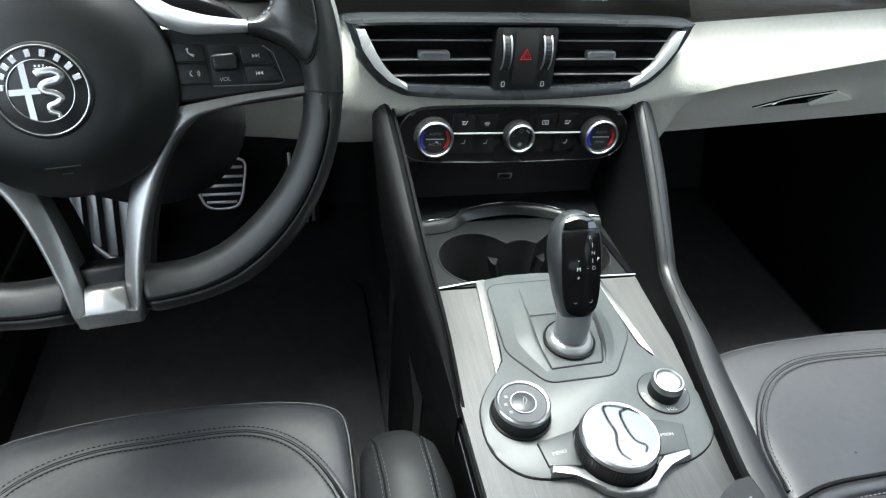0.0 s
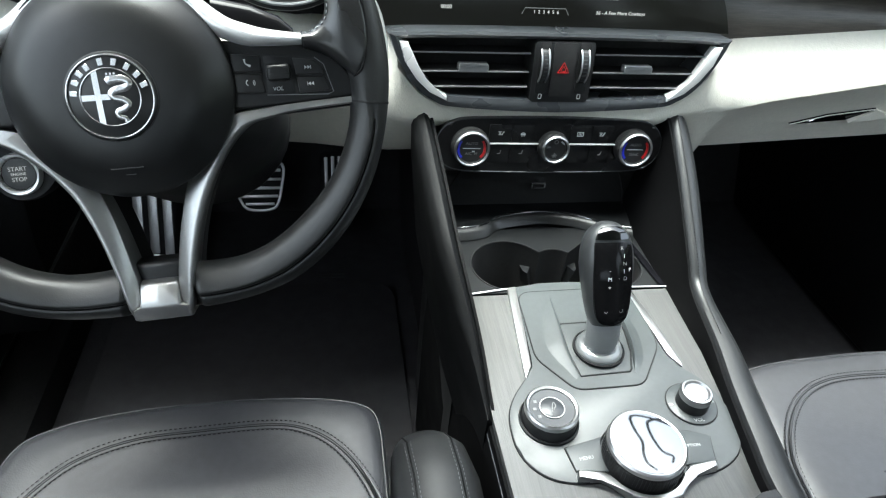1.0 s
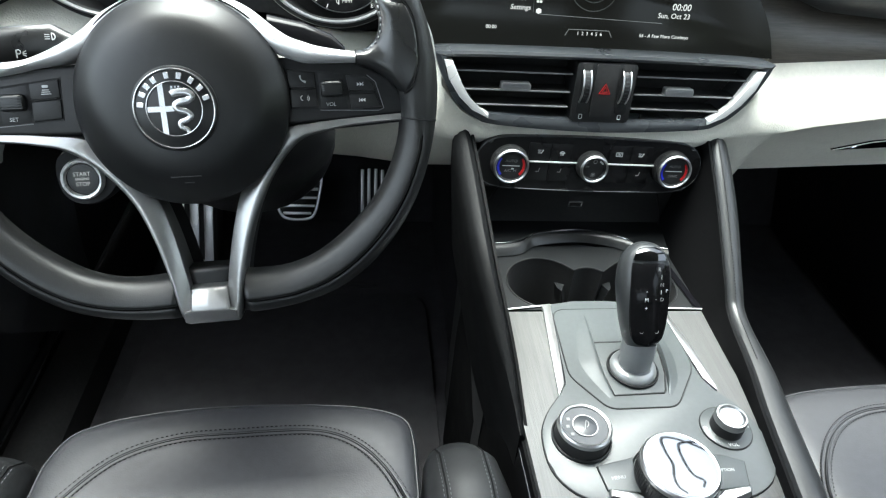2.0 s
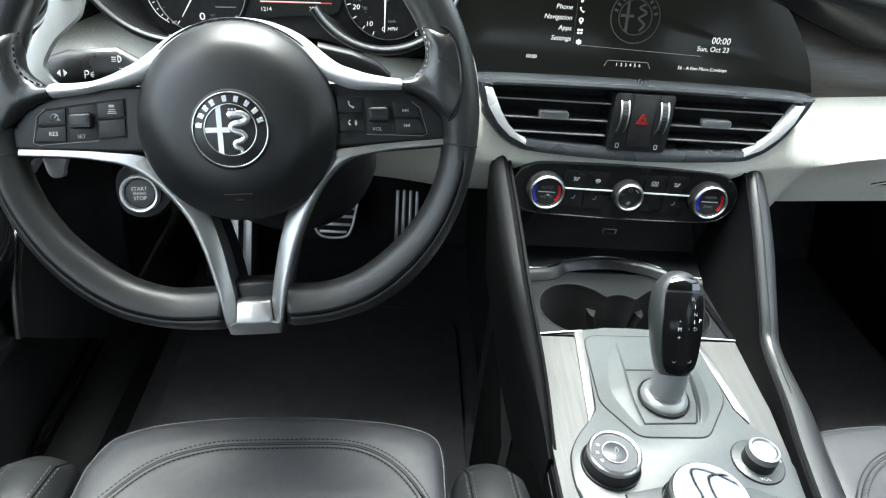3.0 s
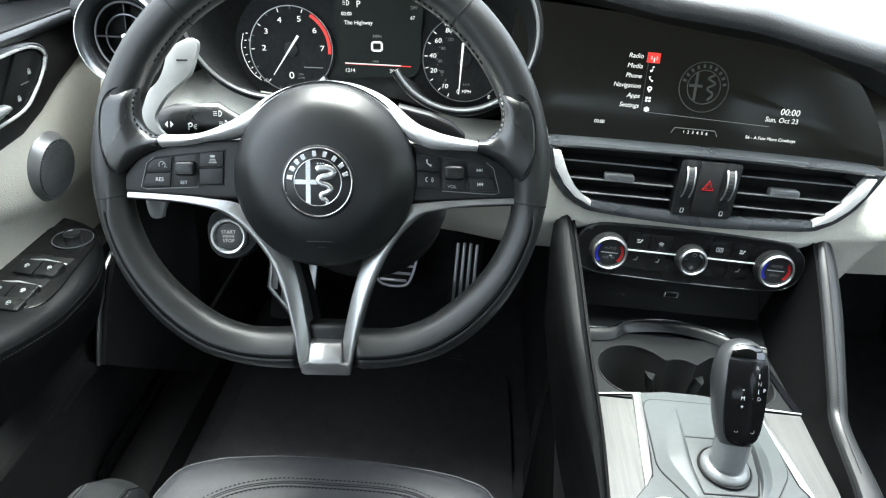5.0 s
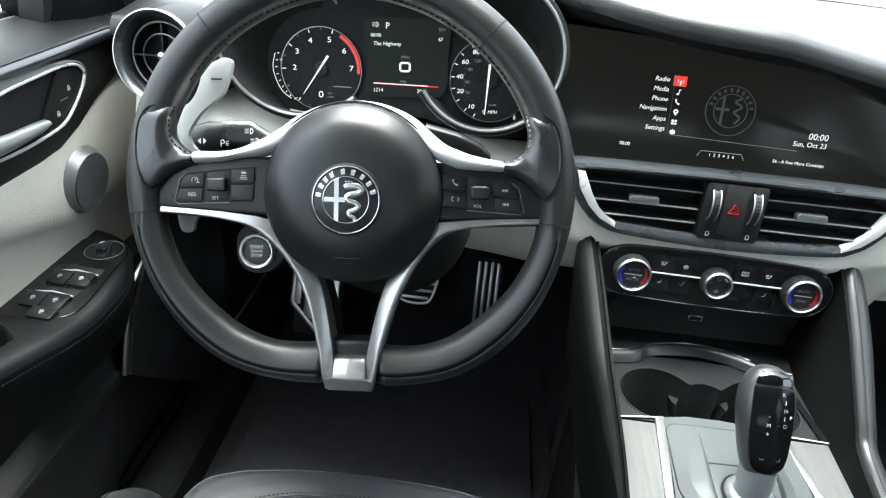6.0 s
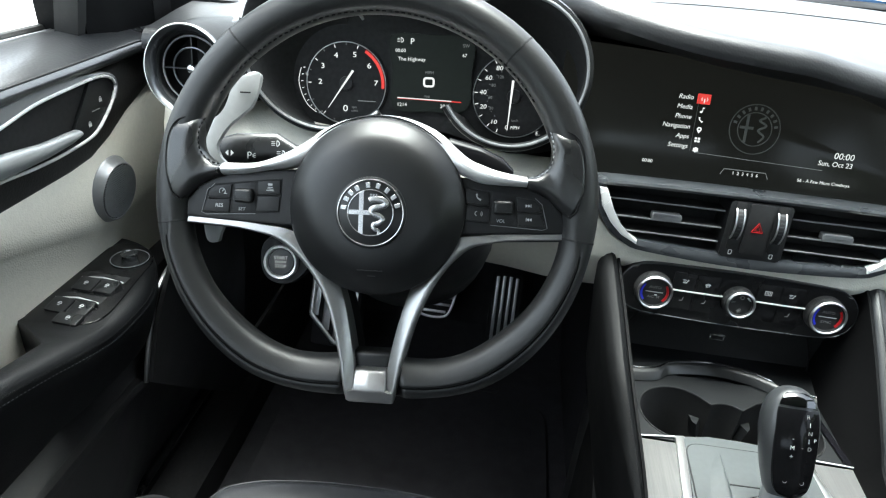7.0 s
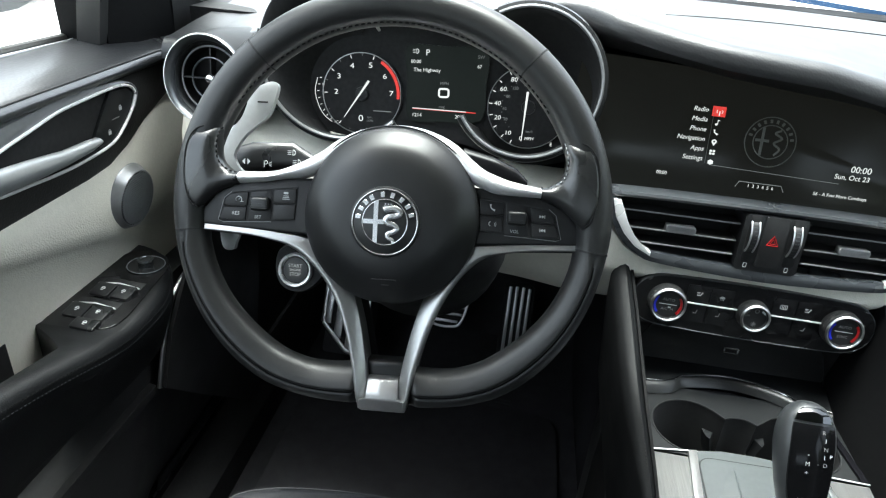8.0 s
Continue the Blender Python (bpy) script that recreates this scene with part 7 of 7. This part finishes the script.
setting("kick_panel", sheet([[(-0.752, 0.46, 0.10), (-0.742, 0.30, 0.25), (-0.735, 0.188, 0.358), (-0.735, 0.22, 0.43), (-0.735, 0.262, 0.478), (-0.735, 0.30, 0.52)], [(-0.75, 0.52, 0.10), (-0.74, 0.5, 0.25), (-0.73, 0.5, 0.36), (-0.73, 0.5, 0.43), (-0.73, 0.5, 0.478), (-0.73, 0.5, 0.56)]], 0.006), BLACK, "black kick panel beside the footwell", "trim", True)
kick = tagged(part("kick_strip", tube(curve_points([(-0.739, 0.292, 0.485), (-0.739, 0.263, 0.477), (-0.739, 0.240, 0.459), (-0.739, 0.220, 0.425), (-0.739, 0.202, 0.390), (-0.739, 0.189, 0.355)], 5), 0.0036, 8), SATIN), "thin satin strip along the kick panel", "trim", kind="structure")
setting("sill_left", loft([[(-0.80, y, 0.03), (-0.80, y, 0.085), (-0.785, y, 0.098), (-0.735, y, 0.098), (-0.718, y, 0.085), (-0.712, y, 0.03)] for y in (-0.9, 0.0, 0.9)]), DARK, "black sill plate along the door opening", "sill", True)

setting("door_seal", tube([(-0.797, -0.60, 0.108), (-0.797, 0.20, 0.108), (-0.795, 0.42, 0.112), (-0.785, 0.56, 0.125)], 0.0075, 10), SATIN_BLACK, "black rubber door seal along the sill", "seal", True)

# window frame, sail panel and outer mirror
part("sail_panel", loft([[(x - 0.010, 0.305, 0.780), (x - 0.004, 0.290, 0.93), (x, 0.34, 0.93), (x, 0.52, 0.85), (x, 0.52, 0.770), (x, 0.42, 0.770), (x + 0.006, 0.340, 0.784)] for x in (-0.865, -0.803)]), SAIL, door, "black mirror sail panel", ddn)
part("window_channel", loft([[(-0.845, y0, 0.79), (-0.815, y0, 0.79), (-0.70, y0 - 0.06, 1.20), (-0.73, y0 - 0.06, 1.20)] for y0 in (0.290, 0.306)]), RUBBER, door, "", ddn)
part("window_seal", tube([(-0.872, -0.6, 0.786), (-0.872, 0.0, 0.796), (-0.872, 0.31, 0.7905)], 0.0055, 8), RUBBER, door, "", ddn)
part("sill_trim", tube([(-0.860, -0.6, 0.783), (-0.860, 0.0, 0.7945), (-0.860, 0.31, 0.7890)], 0.0022, 8), BAND_GREY, door, "thin grey sill trim", ddn)
pane = part("window_pane", sheet([[(-0.875, -0.6, 0.78), (-0.70, -0.6, 1.21)], [(-0.868, 0.27, 0.79), (-0.73, 0.21, 1.14)]], 0.004), GLASS, door, "clear side window", ddn)
pane.visible_shadow = False
mir = thing("door_mirror", "dark grey door mirror outside the side window", "mirror", pose(-1.075, 0.43, 0.868))
part("housing", loft([[(w * math.cos(a) , d, h * math.sin(a)) for a in [2 * math.pi * k / 24 for k in range(24)]] for w, h, d in ((0.06, 0.04, 0.10), (0.11, 0.075, 0.07), (0.125, 0.085, 0.0), (0.12, 0.082, -0.02))]), BEZEL, mir)
part("arm", box(0.09, 0.05, 0.13, (0.150, 0.03, -0.022), 0.012), BLACK, mir)

# ---- seats ----
def seat(name_label, cx, cy, half, mirror, bolsters):
    ob = thing("car_seat", name_label, "seat", pose(cx, cy, 0.05), "front seats")
    f = mirror
    k = half / 0.1645
    outline = [(x * k, y) for x, y in ((-0.1665, -0.075), (-0.1640, -0.046), (-0.1525, -0.020), (-0.1280, -0.0065), (-0.1000, 0.0010), (-0.0485, 0.0085), (0.0200, 0.0118), (0.0750, 0.0095), (0.1116, 0.0058), (0.1430, -0.0020), (0.1590, -0.0130), (0.1645, -0.0340), (0.1655, -0.0750),
                                       (0.1660, -0.20), (0.1645, -0.45), (0.1400, -0.52), (-0.1400, -0.52), (-0.1645, -0.45), (-0.1670, -0.20))]
    outline = [(f * x, y) for x, y in outline]
    oc = flat_curve(outline if f > 0 else outline[::-1], 6)
    mx, my = 0.0, -0.25

    def inset(s, z, dip=0.0):
        kx, ky = (half - s) / half, (0.26 - s) / 0.26
        return [(mx + (x - mx) * kx, my + (y - my) * ky, z - dip * (1 - ((x - mx) / half) ** 2)) for x, y in oc]
    z = 0.390
    body = [inset(0.02, 0.06), inset(0.012, 0.20), inset(0.004, z - 0.06), inset(0.0, z - 0.030), inset(0.0005, z - 0.014), inset(0.005, z - 0.004), inset(0.014, z), inset(0.030, z + 0.001), inset(0.05, z + 0.0012), inset(0.08, z + 0.001), inset(0.12, z - 0.001), inset(0.155, z - 0.002)]
    cushion = part("cushion", loft(body), SEAT_LEATHER, ob, "smooth black leather cushion", angle=75)
    k = half / 0.1645
    line = curve_points([(f * x * k, y, z + 0.0009) for x, y in ((-0.160, -0.165), (-0.150, -0.125), (-0.131, -0.088), (-0.100, -0.053), (-0.055, -0.0345), (0.0, -0.030), (0.060, -0.0285), (0.092, -0.0355), (0.118, -0.053), (0.140, -0.082), (0.156, -0.120), (0.162, -0.165))], 6)
    part("seam", tube(line, 0.0008, 6, flat=0.6), DARK_STITCH, cushion)
    for d in (-0.0050, 0.0050):
        side = []
        for i, q in enumerate(line):
            t = (line[min(i + 1, len(line) - 1)] - line[max(i - 1, 0)]).normalized()
            side.append(q + Vector((-t.y, t.x, 0)) * d + Vector((0, 0, 0.0011)))
        part("stitching", stitches(side, 0.0026, 0.0016, 0.0006), DARK_STITCH, cushion)
        part("seam_roll", tube([q * 0.55 + r * 0.45 - Vector((0, 0, 0.0010)) for q, r in zip(side, line)], 0.0017, 6), SEAT_LEATHER, cushion)
    pipe = [Vector(p) for p in inset(0.0035, z - 0.0055)]
    part("piping", tube(pipe, 0.0007, 6, closed=True), SEAT_LEATHER, cushion)
    part("frame_base", box(2 * half - 0.04, 0.44, 0.10, (0, -0.27, 0.05), 0.01), DARK, ob)
    for sx in bolsters:
        rings = []
        spans = ((-0.036, 0.006, 0.343, 0.0), (-0.039, 0.018, 0.370, 0.0), (-0.046, 0.028, 0.390, 0.002), (-0.062, 0.035, 0.402, 0.004), (-0.10, 0.039, 0.409, 0.006), (-0.22, 0.038, 0.412, 0.008), (-0.40, 0.038, 0.420, 0.008), (-0.50, 0.034, 0.42, 0.008))
        for y, w, top, lean in spans:
            c = half + 0.036
            rings.append([(sx * (c + w * math.cos(a) + lean), y, (top - 0.030 + 0.030 * max(0, math.sin(a)) ** 0.9) if math.sin(a) >= 0 else top - 0.030 + 0.26 * math.sin(a)) for a in [2 * math.pi * k / 24 for k in range(24)]])
        bo = part("side_bolster", loft(rings), LEATHER, ob, "black leather side bolster", angle=75)
        for offs in ((0.012, 0.0175), (0.052, 0.0575)):
            for off in offs:
                path = [(sx * (half + off + lean), y, top - 0.030 + 0.030 * (1 - ((off - 0.036) / w) ** 2) ** 0.45 + 0.0004) for y, w, top, lean in spans[3:]]
                part("stitching", stitches(path, 0.0028, 0.0018, 0.0005), SEAT_THREAD, bo)
            path = [(sx * (half + sum(offs) / 2 + lean), y, top - 0.030 + 0.030 * (1 - ((sum(offs) / 2 - 0.036) / w) ** 2) ** 0.45 + 0.0001) for y, w, top, lean in spans[2:]]
            part("seam", tube(path, 0.0009, 6), DARK_STITCH, bo)
    # unseen backrest and headrest, added to keep rear light off the wheel
    rings = []
    for t, w, d in ((0.0, 0.20, 0.07), (0.12, 0.235, 0.085), (0.35, 0.245, 0.09), (0.62, 0.225, 0.08), (0.78, 0.17, 0.065), (0.84, 0.11, 0.04)):
        rings.append([(w * math.copysign(abs(math.cos(a)) ** 0.7, math.cos(a)), -0.60 - 0.30 * t + d * math.sin(a), 0.30 + 0.72 * t) for a in [2 * math.pi * q / 24 for q in range(24)]])
    part("backrest", loft(rings), SEAT_LEATHER, ob, "unseen black leather backrest that blocks light from behind", angle=75)
    part("headrest", box(0.26, 0.10, 0.17, (0, -0.90, 1.02), 0.035, 4), SEAT_LEATHER, ob)
    for px in (-0.06, 0.06):
        part("headrest_post", tube([(px, -0.86, 0.88), (px, -0.89, 0.97)], 0.007, 8), STEEL, ob)
    return ob


seat("black leather driver's seat with double stitched cushion", -0.380, 0.0, 0.1645, 1, (-1, 1))
passenger = seat("black leather passenger seat with double stitched cushion", 0.365, 0.008, 0.215, -1, ())
cross = curve_points([(-0.212, -0.176, 0.3925), (-0.170, -0.1655, 0.3930), (-0.110, -0.1630, 0.3925), (0.0, -0.162, 0.3915), (0.170, -0.165, 0.3925), (0.212, -0.176, 0.3925)], 6)
part("cross_roll", tube([p + Vector((0, -0.011, -0.004)) for p in cross], 0.0085, 10), SEAT_LEATHER, passenger, "rolled leather seam across the cushion")
part("cross_seam", tube([p + Vector((0, -0.001, -0.0012)) for p in cross], 0.0022, 6), DARK_STITCH, passenger)
part("stitching", stitches([p + Vector((0, -0.019, 0.0010)) for p in cross], 0.0032, 0.0016, 0.0007), DIM_MARK, passenger)

# ---- footwell ----
mat_outline = rounded(0.53, 0.52, 0.05, at=(-0.405, 0.36))
fm_ = part("floor_mat", prism(mat_outline, 0.0345, 0.041, 0.002), CARPET)
tagged(fm_, "black carpet mat in the driver's footwell", "floor mat")
part("binding", tube([(x, y, 0.0395) for x, y in mat_outline], 0.0018, 6, closed=True), CARPET, fm_)
for y in (0.646, 0.658):
    part("clip_line", tube([(-0.296, y, 0.0352), (-0.238, y - 0.003, 0.0352)], 0.0016, 6), BLACK, fm_)


def slatted_pedal(name, label, o, lean, outline, bars, upright, wide=0.0072):
    """A steel pedal pad with rubber bars, on its arm."""
    ob = thing(name, label, "pedal", axes(o, (1, 0, 0), lean))
    part("pad", prism(outline, -0.006, 0.0, 0.002), RUBBER, ob)
    part("pad_rim", tube([(x, y, 0.001) for x, y in outline], 0.0030 if not upright else 0.002, 8, closed=True, flat=0.7), STEEL if not upright else RUBBER, ob)
    for at, half in bars:
        bm = box(wide, 2 * half[1], 0.004, (at, half[0], 0.0015), 0.0015) if upright else box(2 * half[1], 0.0062, 0.004, (half[0], at, 0.0015), 0.0015)
        part("bar", bm, STEEL, ob, "brushed steel bar")
    return ob


bp = slatted_pedal("brake_pedal", "brushed steel brake pedal with rubber bars", (-0.405, 0.748, 0.199), 28, flat_curve([(-0.049, 0.044), (0.0, 0.047), (0.047, 0.044), (0.045, 0.0), (0.035, -0.038), (0.018, -0.049), (-0.016, -0.049), (-0.034, -0.038), (-0.046, 0.0)][::-1], 4),
                   [(0.032, (0, 0.044)), (0.014, (0, 0.044)), (-0.004, (0, 0.042)), (-0.021, (0, 0.037)), (-0.037, (0, 0.029))], False)
part("arm", tube([(0.0, 0.0, -0.008), (0.0, 0.10, -0.03), (0.0, 0.25, -0.03)], 0.010, 8), BLACK, bp)
ap = slatted_pedal("accelerator_pedal", "brushed steel accelerator pedal with upright bars", (-0.2485, 0.782, 0.160), 24, rounded(0.066, 0.166, 0.010),
                   [(-0.0215, (0, 0.074)), (-0.0072, (0, 0.076)), (0.0072, (0, 0.076)), (0.0215, (0, 0.074))], True)
part("arm", box(0.03, 0.03, 0.05, (0, -0.07, -0.028), 0.006), BLACK, ap)
fp = slatted_pedal("foot_rest", "brushed steel foot rest with upright bars", (-0.597, 0.622, 0.200), 30, [(-0.047, -0.006), (0.006, -0.058), (0.047, -0.066), (0.049, 0.120), (-0.049, 0.120)],
                   [(-0.0390, (0.054, 0.062)), (-0.0140, (0.042, 0.078)), (0.0120, (0.034, 0.088)), (0.0375, (0.030, 0.092))], True, 0.0165)
part("border", tube([(-0.047, -0.006, 0.002), (0.006, -0.058, 0.002), (0.047, -0.066, 0.002)], 0.0050, 8, flat=0.5), STEEL, fp)
part("border", tube([(-0.0475, -0.006, 0.002), (-0.049, 0.120, 0.002)], 0.0045, 8, flat=0.5), STEEL, fp)
part("plinth", box(0.10, 0.18, 0.05, (0.003, 0.020, -0.036), 0.01), CARPET, fp)
